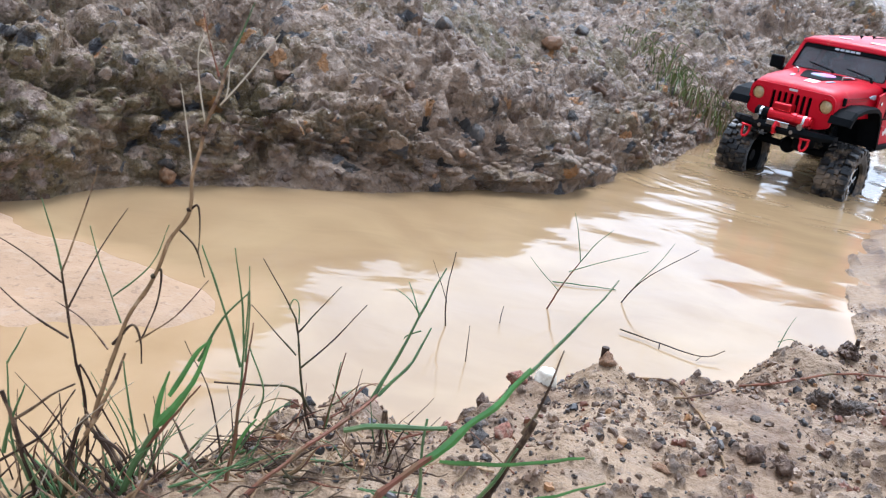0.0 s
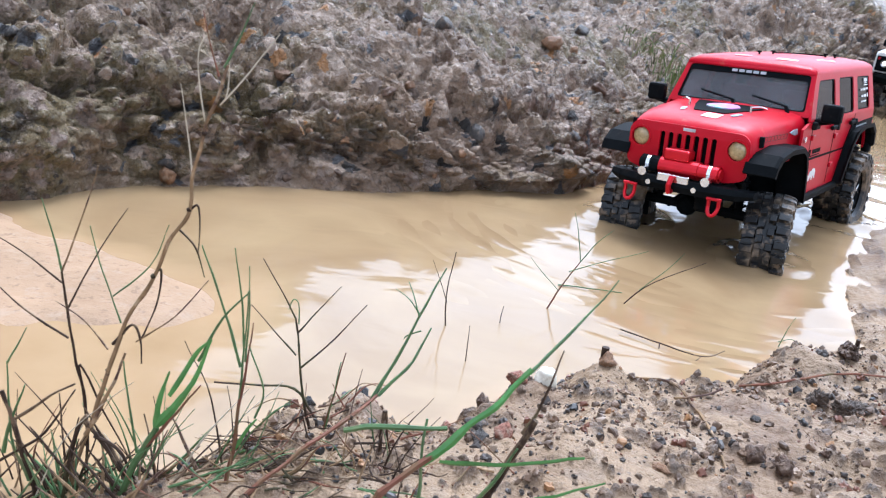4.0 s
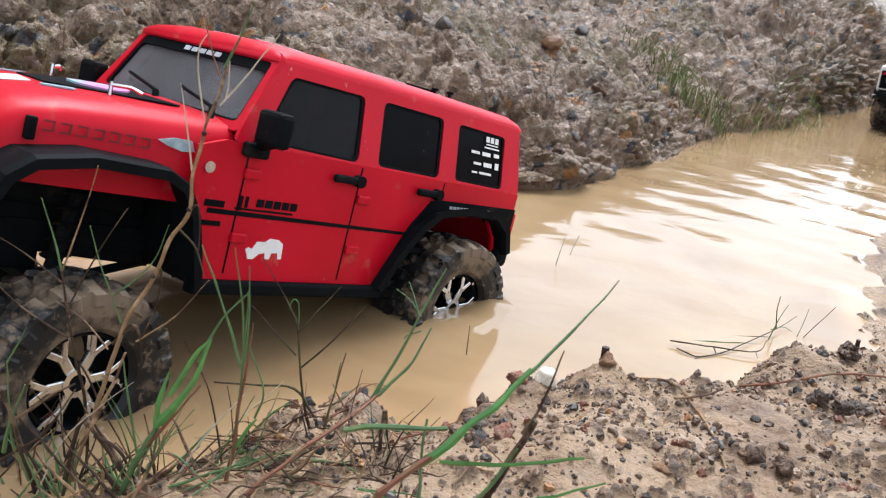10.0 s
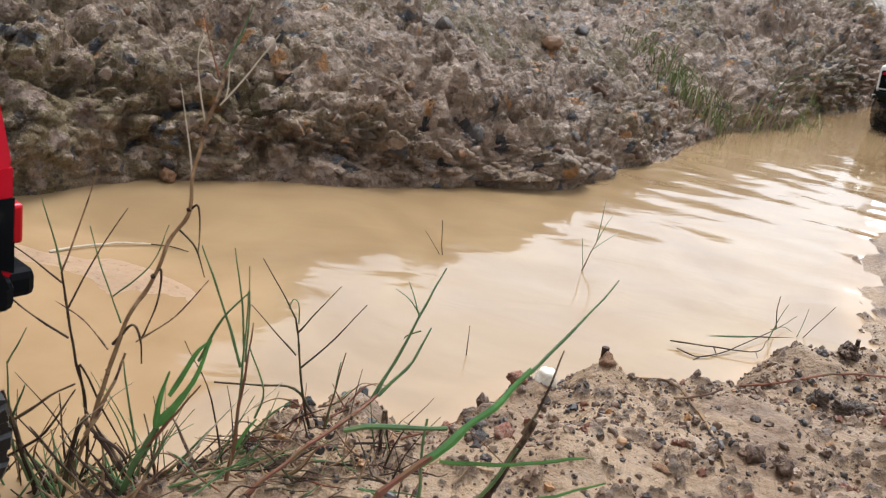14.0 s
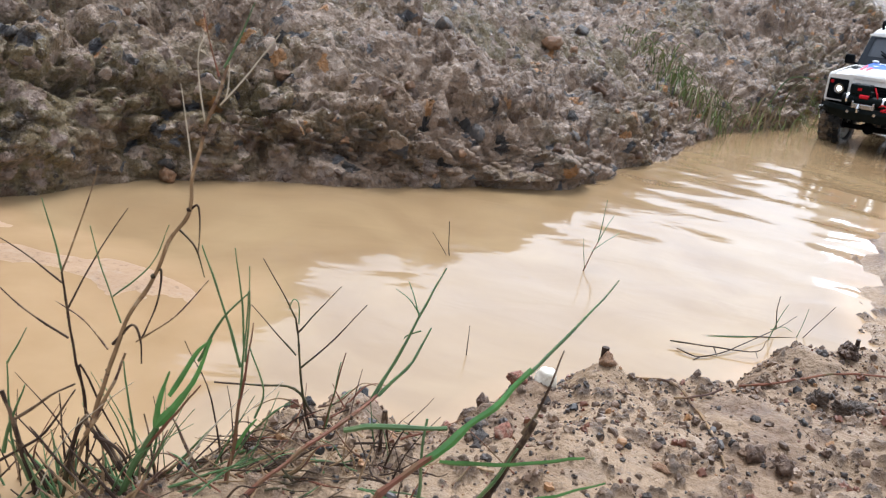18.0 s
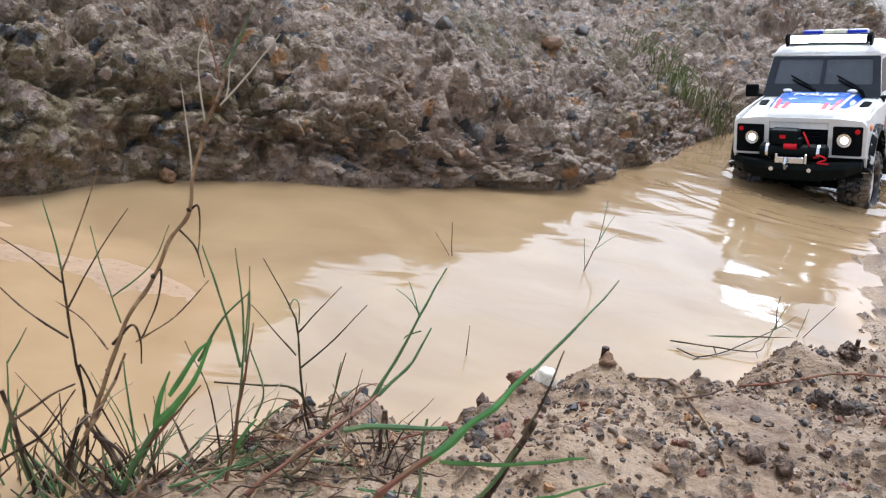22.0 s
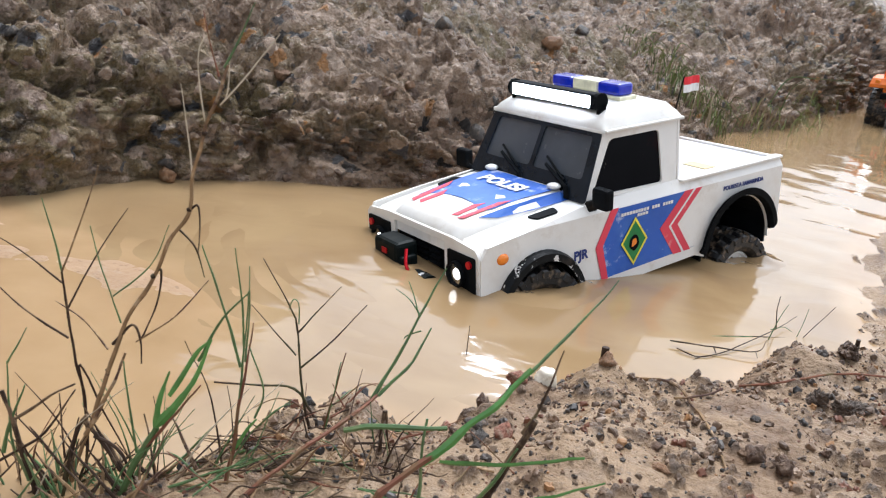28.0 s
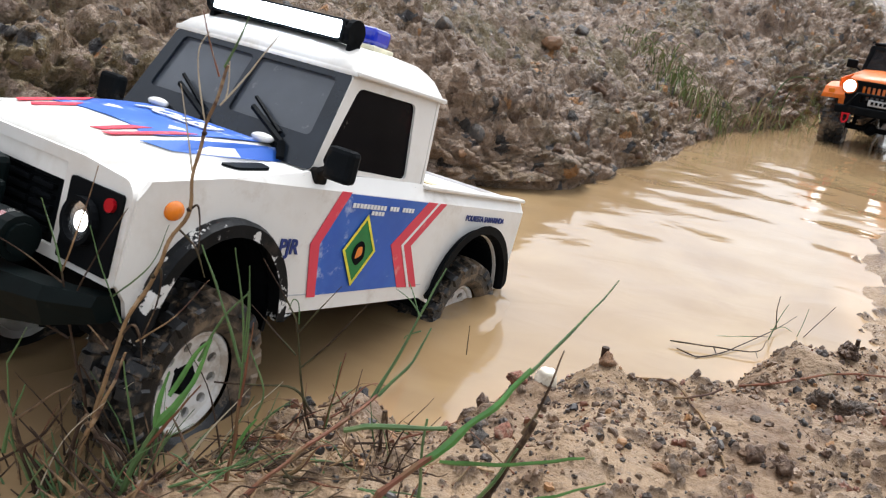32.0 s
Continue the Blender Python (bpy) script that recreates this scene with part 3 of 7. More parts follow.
STONES = [material("ochre_stone", (0.20, 0.105, 0.05), 0.5, grain=(2.5, 0.4), stain=((1.6, (0.27, 0.19, 0.125), 0.7, 0.54, 0.66), (5, (0.05, 0.036, 0.028), 0.6, 0.6, 0.68)), random_value=0.3, rough_noise=0.15, bump=(4.5, 1.0, 0.0022)),
          material("slate_stone", (0.062, 0.052, 0.044), 0.5, grain=(2.5, 0.4), stain=((1.6, (0.27, 0.19, 0.125), 0.7, 0.54, 0.66), (5, (0.05, 0.036, 0.028), 0.6, 0.6, 0.68)), random_value=0.3, rough_noise=0.15, bump=(4.5, 1.0, 0.0022)),
          material("brown_stone", (0.115, 0.066, 0.040), 0.5, grain=(2.5, 0.4), stain=((1.6, (0.27, 0.19, 0.125), 0.7, 0.54, 0.66), (5, (0.05, 0.036, 0.028), 0.6, 0.6, 0.68)), random_value=0.3, rough_noise=0.15, bump=(4.5, 1.0, 0.0022)),
          material("pale_clod", (0.24, 0.165, 0.108), 0.5, grain=(2.5, 0.4), stain=((1.6, (0.27, 0.19, 0.125), 0.7, 0.54, 0.66), (5, (0.05, 0.036, 0.028), 0.6, 0.6, 0.68)), random_value=0.3, rough_noise=0.15, bump=(4.5, 1.0, 0.0022))]
DARK_CLOD = material("dark_wet_clod", (0.105, 0.074, 0.053), 0.4, grain=(2.5, 0.5), stain=((1.8, (0.26, 0.19, 0.13), 0.7, 0.58, 0.7), (6, (0.018, 0.014, 0.012), 0.8, 0.55, 0.64)), bump=(4.5, 1.0, 0.003))
COAL = material("black_crumb", (0.012, 0.012, 0.014), 0.3, grain=(90, 0.4), bump=(150, 0.6, 0.001))
CHALK = material("white_stone", (0.74, 0.68, 0.55), 0.55, grain=(2.5, 0.12), stain=((1.8, (0.45, 0.35, 0.22), 0.6, 0.54, 0.68),), bump=(5, 0.6, 0.001))
BRICK_RED = material("red_brick_crumb", (0.25, 0.095, 0.055), 0.55, grain=(3, 0.4), stain=((1.8, (0.36, 0.26, 0.18), 0.8, 0.5, 0.62), (6, (0.05, 0.03, 0.022), 0.6, 0.58, 0.66)), bump=(4.5, 1.0, 0.002))


def rock_shape(seed, flat=0.7, rough=0.55, sub=2, cuts=5):
    """A unit stone with broken faces."""
    bm = bmesh.new()
    bmesh.ops.create_icosphere(bm, subdivisions=sub, radius=1.0)
    off = Vector((seed * 3.7, seed * 1.3, seed * 7.1))
    for v in bm.verts:
        d = v.co.normalized()
        k = 1 + rough * noise.noise(d * 1.2 + off) + rough * 0.6 * noise.noise(d * 2.9 + off)
        v.co = Vector((d.x * k, d.y * k * 0.85, d.z * k * flat))
    rng_ = random.Random(seed)
    for _ in range(cuts):
        nrm = Vector((rng_.uniform(-1, 1), rng_.uniform(-1, 1), rng_.uniform(-0.4, 1))).normalized()
        cut = rng_.uniform(0.42, 0.75)
        for v in bm.verts:
            over = v.co.dot(nrm) - cut
            if over > 0:
                v.co -= nrm * over
    return bm


def clod_shape(seed):
    """A broken clod with lumps, pits and sharp edges."""
    bm = rock_shape(seed, 0.75, 0.9, 4)
    off = Vector((seed * 1.7, seed * 2.9, seed * 0.7))
    for v in bm.verts:
        f = noise.voronoi(v.co * 2.6 + off)[0]
        v.co *= 1.0 + 0.55 * min(0.5, f[1] - f[0]) - 0.14 + 0.22 * noise.noise(v.co * 6 + off)
    return bm


def shaded(me):
    for p in me.polygons:
        p.use_smooth = True
    return me


def set_stone(mesh, parent, place, size, rng_, name):
    m = Matrix.Translation(place) @ Euler((rng_.uniform(-0.5, 0.5), rng_.uniform(-0.5, 0.5), rng_.uniform(0, 6.28))).to_matrix().to_4x4() @ Matrix.Diagonal((size, size * rng_.uniform(0.7, 1.0), size * rng_.uniform(0.7, 1.1), 1))
    ob = new(name, mesh)
    ob.parent = parent
    ob.matrix_basis = m
    return ob


SHAPES = [[shaded(link_mesh("stone", rock_shape(i * 5 + k + 1, sub=2 if k == 1 else 3), mat)) for k in range(2)] for i, mat in enumerate(STONES)]
rng = random.Random(11)

# stones that stick out of the bank
near_bank = [q for i, q in enumerate(bank_co) if -0.7 < q.x < 1.6 and 0.004 < q.z < 0.26]
rng.shuffle(near_bank)
for q in near_bank[:300]:
    k = rng.random()
    kind = 0 if k < 0.16 else 1 if k < 0.28 else 2 if k < 0.80 else 3
    big = 1.0 + 0.6 * float(step(q.x, 0.4, 1.0))
    set_stone(SHAPES[kind][rng.randrange(2)], bank, q + Vector((0, 0.002, 0)), rng.choice((0.0035, 0.0045, 0.006, 0.0075, 0.010)) * big, rng, "stone")
# larger stones of their own
for place, size, mat in (((-0.069, 1.072, 0.115), 0.0085, 0), ((0.133, 1.553, 0.149), 0.020, 0), ((-0.133, 1.003, 0.052), 0.010, 0), ((-0.301, 0.890, 0.013), 0.013, 0), ((0.212, 1.435, 0.097), 0.013, 2),
                         ((-0.047, 1.31, 0.174), 0.014, 1), ((-0.145, 1.001, 0.074), 0.007, 0), ((0.021, 1.082, 0.066), 0.016, 1), ((0.204, 1.754, 0.162), 0.016, 1)):
    set_stone(SHAPES[mat][0], bank, place, size, rng, "stone")

# crumbs and pebbles on the near mud: 300 to pick apart, the rest as one scatter
def scatter(n, x0, x1, y0, y1, reach, seed):
    """Random places on the land near the shore."""
    g = np.random.default_rng(seed)
    x, y = g.uniform(x0, x1, n * 6), g.uniform(y0, y1, n * 6)
    d, side = polyline_distance(x, y, SHORE)
    ok = (side < 0) & (d < reach)
    return list(zip(x[ok][:n].tolist(), y[ok][:n].tolist()))


for x, y in scatter(300, -0.12, 0.40, 0.34, 0.67, 0.3, 5):
    k = rng.random()
    kind = 0 if k < 0.10 else 1 if k < 0.18 else 2 if k < 0.62 else 3
    s = rng.choice((0.0012, 0.0014, 0.0018, 0.0022, 0.0026, 0.003, 0.0042))
    set_stone(SHAPES[kind][1 if s < 0.003 else 0], ground, (x, y, ground_z(x, y) + s * 0.1), s, rng, "pebble")
crumb_co, crumb_f = [], []
lumps = []
for k in range(12):
    bm = rock_shape(40 + k, 0.8, 0.8, 1 if k < 6 else 2, 3)
    bm.verts.index_update()
    lumps.append(([v.co.copy() for v in bm.verts], [tuple(v.index for v in f.verts) for f in bm.faces]))
    bm.free()
for count, seed, coarse in ((7500, 6, 0), (2300, 9, 6)):
    for x, y in scatter(count, -0.18, 0.41, 0.32, 0.95 if not coarse else 0.70, 0.32, seed):
        if fbm(x * 24, y * 24, 2.2, 3) < rng.uniform(-0.75, 0.35):
            continue
        vs, fs = lumps[coarse + rng.randrange(6)]
        s = rng.uniform(0.00045, 0.0012) if not coarse else rng.choice((0.0010, 0.0012, 0.0015, 0.0019, 0.0026, 0.0034))
        turn = Euler((rng.uniform(0, 3), rng.uniform(0, 3), rng.uniform(0, 3))).to_matrix()
        base_i, z = len(crumb_co), ground_z(x, y) + s * 0.2
        crumb_co += [tuple(Vector((x, y, z)) + turn @ v * s) for v in vs]
        crumb_f += [tuple(base_i + i for i in f) for f in fs]
crumb_me = bpy.data.meshes.new("mud_crumbs")
crumb_me.from_pydata(crumb_co, [], crumb_f)


def crumb_material():
    m = bpy.data.materials.new("mud_crumb")
    m.use_nodes = True
    n, l = m.node_tree.nodes, m.node_tree.links
    b = n["Principled BSDF"]
    b.inputs["Roughness"].default_value = 0.5
    geo = n.new("ShaderNodeNewGeometry")
    cr = n.new("ShaderNodeValToRGB")
    cr.color_ramp.interpolation = "CONSTANT"
    for pos, col in ((0.0, (0.105, 0.066, 0.041)), (0.26, (0.23, 0.155, 0.098)), (0.42, (0.052, 0.040, 0.032)), (0.66, (0.155, 0.092, 0.052)), (0.82, (0.150, 0.058, 0.030)), (0.92, (0.026, 0.023, 0.021)), (0.965, (0.30, 0.155, 0.062))):
        e = cr.color_ramp.elements[0] if pos == 0.0 else cr.color_ramp.elements.new(pos)
        e.color = (*col, 1)
    l.new(geo.outputs["Random Per Island"], cr.inputs["Fac"])
    l.new(cr.outputs[0], b.inputs["Base Color"])
    return m


crumb_me.materials.append(crumb_material())
crumbs = tagged(new("mud_crumbs", crumb_me), "loose brown and grey crumbs on wet clay", "crumbs", kind="stuff")


def single_stone(name, mat, x, y, size, label, seed, lift=0.3, flat=0.8):
    ob = mesh_thing(name, clod_shape(seed) if name == "clay_clod" else rock_shape(seed, flat, 0.7 if mat is not CHALK else 0.3, 3, 5 if mat is not CHALK else 1), mat, label, "stone", smooth=name != "clay_clod")
    ob.matrix_basis = Matrix.Translation((x, y, ground_z(x, y) + size * lift)) @ Matrix.Rotation(seed * 1.1, 4, "Z") @ Matrix.Scale(size, 4)
    return ob


single_stone("white_stone", CHALK, 0.079, 0.512, 0.0088, "rounded off-white stone on the mud edge", 3, 0.6)
single_stone("stone", COAL, -0.034, 0.458, 0.0045, "small dark stone on a mud lump", 5, 0.5)
single_stone("stone", COAL, -0.063, 0.438, 0.0045, "black stone at the water edge", 6, 0.5)
single_stone("stone", STONES[2], 0.036, 0.470, 0.0055, "rough brown stone in wet clay", 7, 0.5)
single_stone("brick_fragment", BRICK_RED, 0.060, 0.505, 0.0075, "broken reddish brick fragment on the mud edge", 8, 0.5)
single_stone("brick_fragment", BRICK_RED, 0.018, 0.449, 0.0055, "flat orange brick fragment in mud", 9, 0.3)
single_stone("brick_fragment", BRICK_RED, 0.047, 0.424, 0.0065, "small red brick fragment in mud", 10, 0.4)
single_stone("stone", STONES[1], 0.032, 0.441, 0.0080, "grey clay-coated stone in mud", 12, 0.3)
single_stone("stone", STONES[1], 0.036, 0.425, 0.0065, "blue-grey stone half sunk in mud", 13, 0.3)
single_stone("stone", COAL, -0.112, 0.376, 0.0042, "shiny black pebble at the water edge", 14, 0.5)
single_stone("stone", STONES[2], 0.184, 0.425, 0.0070, "brown flaky stone on mud", 15, 0.4)
single_stone("stone", STONES[2], 0.197, 0.418, 0.0065, "brown flat stone on mud", 16, 0.3)
single_stone("stone", STONES[0], 0.132, 0.410, 0.0060, "flat ochre stone on mud", 17, 0.2, 0.35)
single_stone("clay_clod", DARK_CLOD, 0.276, 0.516, 0.0105, "dark rough clay clod on mud", 18, 0.4)
single_stone("clay_clod", DARK_CLOD, 0.262, 0.528, 0.0085, "dark brown clay clod", 19, 0.4)
single_stone("clay_clod", STONES[3], 0.236, 0.556, 0.0085, "grey clay clod on mud", 20, 0.4)
single_stone("clay_clod", STONES[2], 0.305, 0.600, 0.0095, "dark clod beside the mud lump", 21, 0.5)
single_stone("stone", STONES[0], 0.118, 0.528, 0.0060, "orange stone in the mud lump", 22, 0.5)
stub = mesh_thing("wood_stub", cyl(bmesh.new(), (0, 0, -0.004), (0, 0.001, 0.007), 0.0022, 0.0026, 8), DARK_STEM, "charred wooden stub in the mud", "stick")
stub.location = (0.1165, 0.533, ground_z(0.1165, 0.533) + 0.003)
stub2 = mesh_thing("wood_stub", cyl(bmesh.new(), (0, 0, -0.006), (-0.001, 0.0, 0.012), 0.0020, 0.0016, 8), DARK_STEM, "short dark stick standing in mud", "stick")
stub2.location = (0.312, 0.600, ground_z(0.312, 0.600))

PLANTS = [
    ("grass_stalk", "tall dry grass stalk with pale withered leaves", (
        (STRAW, 0.0013, 0.0007, [(-0.165, 0.365, 0.010), (-0.155, 0.365, 0.043), (-0.148, 0.365, 0.070), (-0.140, 0.365, 0.096), (-0.128, 0.365, 0.121), (-0.121, 0.365, 0.139), (-0.113, 0.365, 0.155), (-0.112, 0.365, 0.171), (-0.108, 0.365, 0.190), (-0.103, 0.365, 0.208), (-0.100, 0.365, 0.220)]),
        (PALE, 0.0005, 0.0002, [(-0.102, 0.365, 0.203), (-0.091, 0.365, 0.218), (-0.079, 0.365, 0.236)]),
        (GRASS, 0.0006, 0.0002, [(-0.101, 0.365, 0.219), (-0.095, 0.365, 0.233), (-0.090, 0.365, 0.247)]),
        (RUSSET, 0.0005, 0.0002, [(-0.103, 0.365, 0.215), (-0.107, 0.365, 0.226), (-0.111, 0.365, 0.241)]),
        (PALE, 0.0004, 0.0002, [(-0.100, 0.365, 0.205), (-0.099, 0.365, 0.212), (-0.099, 0.365, 0.222)]),
        (PALE, 0.0005, 0.0002, [(-0.112, 0.365, 0.170), (-0.115, 0.365, 0.187), (-0.119, 0.365, 0.210)]),
        (PALE, 0.0004, 0.0002, [(-0.108, 0.365, 0.195), (-0.111, 0.365, 0.210), (-0.112, 0.365, 0.225), (-0.108, 0.365, 0.233)]),
        (DARK_STEM, 0.0006, 0.0002, [(-0.113, 0.365, 0.155), (-0.109, 0.365, 0.157), (-0.108, 0.365, 0.143), (-0.108, 0.365, 0.135)]),
        (DARK_STEM, 0.0006, 0.0002, [(-0.117, 0.365, 0.145), (-0.109, 0.365, 0.137), (-0.105, 0.365, 0.124)]),
        (DARK_STEM, 0.0007, 0.0003, [(-0.128, 0.365, 0.121), (-0.125, 0.365, 0.125), (-0.125, 0.365, 0.113), (-0.130, 0.365, 0.095), (-0.133, 0.365, 0.088)]),
        (DARK_STEM, 0.0008, 0.0003, [(-0.146, 0.365, 0.084), (-0.137, 0.365, 0.095), (-0.133, 0.365, 0.089), (-0.132, 0.365, 0.076)]),
        (STRAW, 0.0005, 0.0002, [(-0.135, 0.365, 0.087), (-0.117, 0.365, 0.103), (-0.103, 0.365, 0.123)]),
    )),
    ("grass_stalk", "branching brown grass stalk", (
        (DARK_STEM, 0.0009, 0.0005, [(-0.161, 0.372, 0.040), (-0.166, 0.372, 0.068), (-0.170, 0.372, 0.091), (-0.173, 0.372, 0.114)]),
        (GRASS, 0.0006, 0.0002, [(-0.173, 0.372, 0.114), (-0.177, 0.372, 0.130), (-0.182, 0.372, 0.148)]),
        (STRAW, 0.0006, 0.0002, [(-0.173, 0.372, 0.114), (-0.165, 0.372, 0.137), (-0.156, 0.372, 0.167)]),
        (DARK_STEM, 0.0005, 0.0002, [(-0.170, 0.372, 0.096), (-0.158, 0.372, 0.122), (-0.143, 0.372, 0.149)]),
        (DARK_STEM, 0.0005, 0.0002, [(-0.173, 0.372, 0.108), (-0.187, 0.372, 0.118), (-0.202, 0.372, 0.126)]),
        (DARK_STEM, 0.0006, 0.0003, [(-0.170, 0.372, 0.080), (-0.187, 0.372, 0.089), (-0.202, 0.372, 0.101)]),
        (DARK_STEM, 0.0007, 0.0003, [(-0.162, 0.372, 0.047), (-0.164, 0.372, 0.067), (-0.151, 0.372, 0.040), (-0.136, 0.372, 0.013)]),
        (GRASS, 0.0004, 0.0002, [(-0.145, 0.372, 0.092), (-0.154, 0.372, 0.117), (-0.160, 0.372, 0.138)]),
        (GRASS, 0.0004, 0.0002, [(-0.149, 0.372, 0.105), (-0.132, 0.372, 0.123), (-0.124, 0.372, 0.144)]),
        (STRAW, 0.0005, 0.0002, [(-0.151, 0.372, 0.077), (-0.162, 0.372, 0.090), (-0.176, 0.372, 0.098)]),
    )),
    ("grass_stalk", "thick dark grass stem with folded leaves", (
        (DARK_STEM, 0.0016, 0.001, [(-0.177, 0.352, 0.003), (-0.185, 0.352, 0.036), (-0.192, 0.352, 0.059)]),
        (DARK_STEM, 0.0012, 0.0008, [(-0.163, 0.352, 0.015), (-0.157, 0.352, 0.044), (-0.153, 0.352, 0.052)]),
        (DARK_STEM, 0.0008, 0.0004, [(-0.186, 0.352, 0.045), (-0.169, 0.352, 0.060), (-0.158, 0.352, 0.068)]),
        (DARK_STEM, 0.0008, 0.0004, [(-0.194, 0.352, 0.021), (-0.172, 0.352, 0.040), (-0.158, 0.352, 0.065)]),
        (GRASS, 0.001, 0.0003, [(-0.180, 0.352, 0.012), (-0.188, 0.352, 0.036), (-0.189, 0.352, 0.074)]),
        (GRASS, 0.0006, 0.0002, [(-0.189, 0.352, 0.074), (-0.184, 0.352, 0.084), (-0.180, 0.352, 0.093)]),
        (GRASS, 0.0012, 0.0004, [(-0.192, 0.352, 0.026), (-0.188, 0.352, 0.045), (-0.181, 0.352, 0.064)]),
        (STRAW, 0.0012, 0.0006, [(-0.153, 0.352, 0.042), (-0.143, 0.352, 0.064), (-0.135, 0.352, 0.087)]),
        (DARK_STEM, 0.0012, 0.0006, [(-0.153, 0.352, 0.049), (-0.142, 0.352, 0.034), (-0.127, 0.352, 0.015)]),
        (DARK_STEM, 0.001, 0.0005, [(-0.149, 0.352, 0.042), (-0.136, 0.352, 0.035), (-0.129, 0.352, 0.021)]),
    )),
    ("grass_plant", "fresh green grass shoot with folded blades", (
        (GRASS, 0.0018, 0.0012, [(-0.134, 0.345, 0.015), (-0.125, 0.345, 0.039), (-0.118, 0.345, 0.056)]),
        (BLADE, 0.0017, 0.0004, [(-0.118, 0.345, 0.055), (-0.116, 0.345, 0.073), (-0.112, 0.345, 0.085)]),
        (BLADE, 0.0023, 0.0005, [(-0.118, 0.345, 0.056), (-0.104, 0.345, 0.077), (-0.094, 0.345, 0.104)]),
        (BLADE, 0.0014, 0.0004, [(-0.112, 0.345, 0.073), (-0.101, 0.345, 0.095), (-0.094, 0.345, 0.104)]),
        (RUSSET, 0.001, 0.0003, [(-0.123, 0.345, 0.044), (-0.109, 0.345, 0.064), (-0.098, 0.345, 0.081)]),
        (GRASS, 0.0006, 0.0003, [(-0.126, 0.345, 0.041), (-0.131, 0.345, 0.070), (-0.133, 0.345, 0.087)]),
    )),
    ("grass_plant", "green and reddish grass tuft with upright blades", (
        (RUSSET, 0.0012, 0.0008, [(-0.086, 0.350, 0.023), (-0.083, 0.350, 0.052), (-0.081, 0.350, 0.079)]),
        (GRASS, 0.0008, 0.0003, [(-0.082, 0.350, 0.058), (-0.081, 0.350, 0.093), (-0.081, 0.350, 0.127)]),
        (GRASS, 0.0008, 0.0003, [(-0.082, 0.350, 0.090), (-0.091, 0.350, 0.117), (-0.102, 0.350, 0.145)]),
        (GRASS, 0.0006, 0.0002, [(-0.081, 0.350, 0.098), (-0.084, 0.350, 0.125), (-0.088, 0.350, 0.146)]),
        (GRASS, 0.0006, 0.0002, [(-0.080, 0.350, 0.093), (-0.080, 0.350, 0.115), (-0.081, 0.350, 0.139)]),
        (RUSSET, 0.0008, 0.0003, [(-0.082, 0.350, 0.067), (-0.079, 0.350, 0.093), (-0.078, 0.350, 0.112)]),
        (GRASS, 0.0008, 0.0003, [(-0.101, 0.350, 0.090), (-0.091, 0.350, 0.113), (-0.081, 0.350, 0.126)]),
        (BLADE, 0.0012, 0.0004, [(-0.084, 0.350, 0.045), (-0.078, 0.350, 0.057), (-0.073, 0.350, 0.065)]),
        (GRASS, 0.0006, 0.0003, [(-0.074, 0.350, 0.065), (-0.071, 0.350, 0.080), (-0.079, 0.350, 0.102)]),
    )),
    ("grass_stalk", "thin brown forked grass stem", (
        (DARK_STEM, 0.0008, 0.0005, [(-0.057, 0.412, 0.025), (-0.063, 0.412, 0.048), (-0.067, 0.412, 0.074), (-0.070, 0.412, 0.089)]),
        (DARK_STEM, 0.0005, 0.0002, [(-0.070, 0.412, 0.089), (-0.079, 0.412, 0.104), (-0.089, 0.412, 0.119)]),
        (DARK_STEM, 0.0005, 0.0002, [(-0.068, 0.412, 0.081), (-0.060, 0.412, 0.093), (-0.048, 0.412, 0.110)]),
        (DARK_STEM, 0.0005, 0.0002, [(-0.068, 0.412, 0.068), (-0.081, 0.412, 0.081), (-0.093, 0.412, 0.093)]),
        (DARK_STEM, 0.0006, 0.0002, [(-0.065, 0.412, 0.061), (-0.049, 0.412, 0.080), (-0.034, 0.412, 0.102)]),
        (GRASS, 0.0004, 0.0002, [(-0.068, 0.412, 0.086), (-0.069, 0.412, 0.097), (-0.072, 0.412, 0.099), (-0.074, 0.412, 0.093)]),
        (DARK_STEM, 0.0008, 0.0005, [(-0.055, 0.412, 0.033), (-0.067, 0.412, 0.048), (-0.089, 0.412, 0.047), (-0.110, 0.412, 0.046)]),
        (GRASS, 0.0006, 0.0003, [(-0.051, 0.412, 0.012), (-0.047, 0.412, 0.041), (-0.044, 0.412, 0.068)]),
        (RUSSET, 0.0006, 0.0003, [(-0.052, 0.412, 0.015), (-0.046, 0.412, 0.048), (-0.042, 0.412, 0.074)]),
    )),
    ("grass_plant", "slanting green grass shoot above the water edge", (
        (RUSSET, 0.0014, 0.0009, [(-0.074, 0.340, 0.029), (-0.054, 0.360, 0.044), (-0.033, 0.380, 0.055), (-0.023, 0.400, 0.058)]),
        (GRASS, 0.001, 0.0004, [(-0.025, 0.400, 0.056), (-0.015, 0.407, 0.077), (-0.005, 0.413, 0.105), (0.003, 0.420, 0.125)]),
        (GRASS, 0.001, 0.0004, [(-0.022, 0.400, 0.058), (-0.007, 0.410, 0.075), (-0.000, 0.420, 0.091)]),
        (GRASS, 0.0005, 0.0002, [(-0.005, 0.410, 0.093), (-0.012, 0.410, 0.089), (-0.013, 0.410, 0.087)]),
        (GRASS, 0.0005, 0.0002, [(-0.006, 0.410, 0.101), (-0.013, 0.415, 0.107), (-0.021, 0.420, 0.110)]),
        (GRASS, 0.0005, 0.0002, [(-0.007, 0.410, 0.101), (-0.011, 0.415, 0.109), (-0.015, 0.420, 0.115)]),
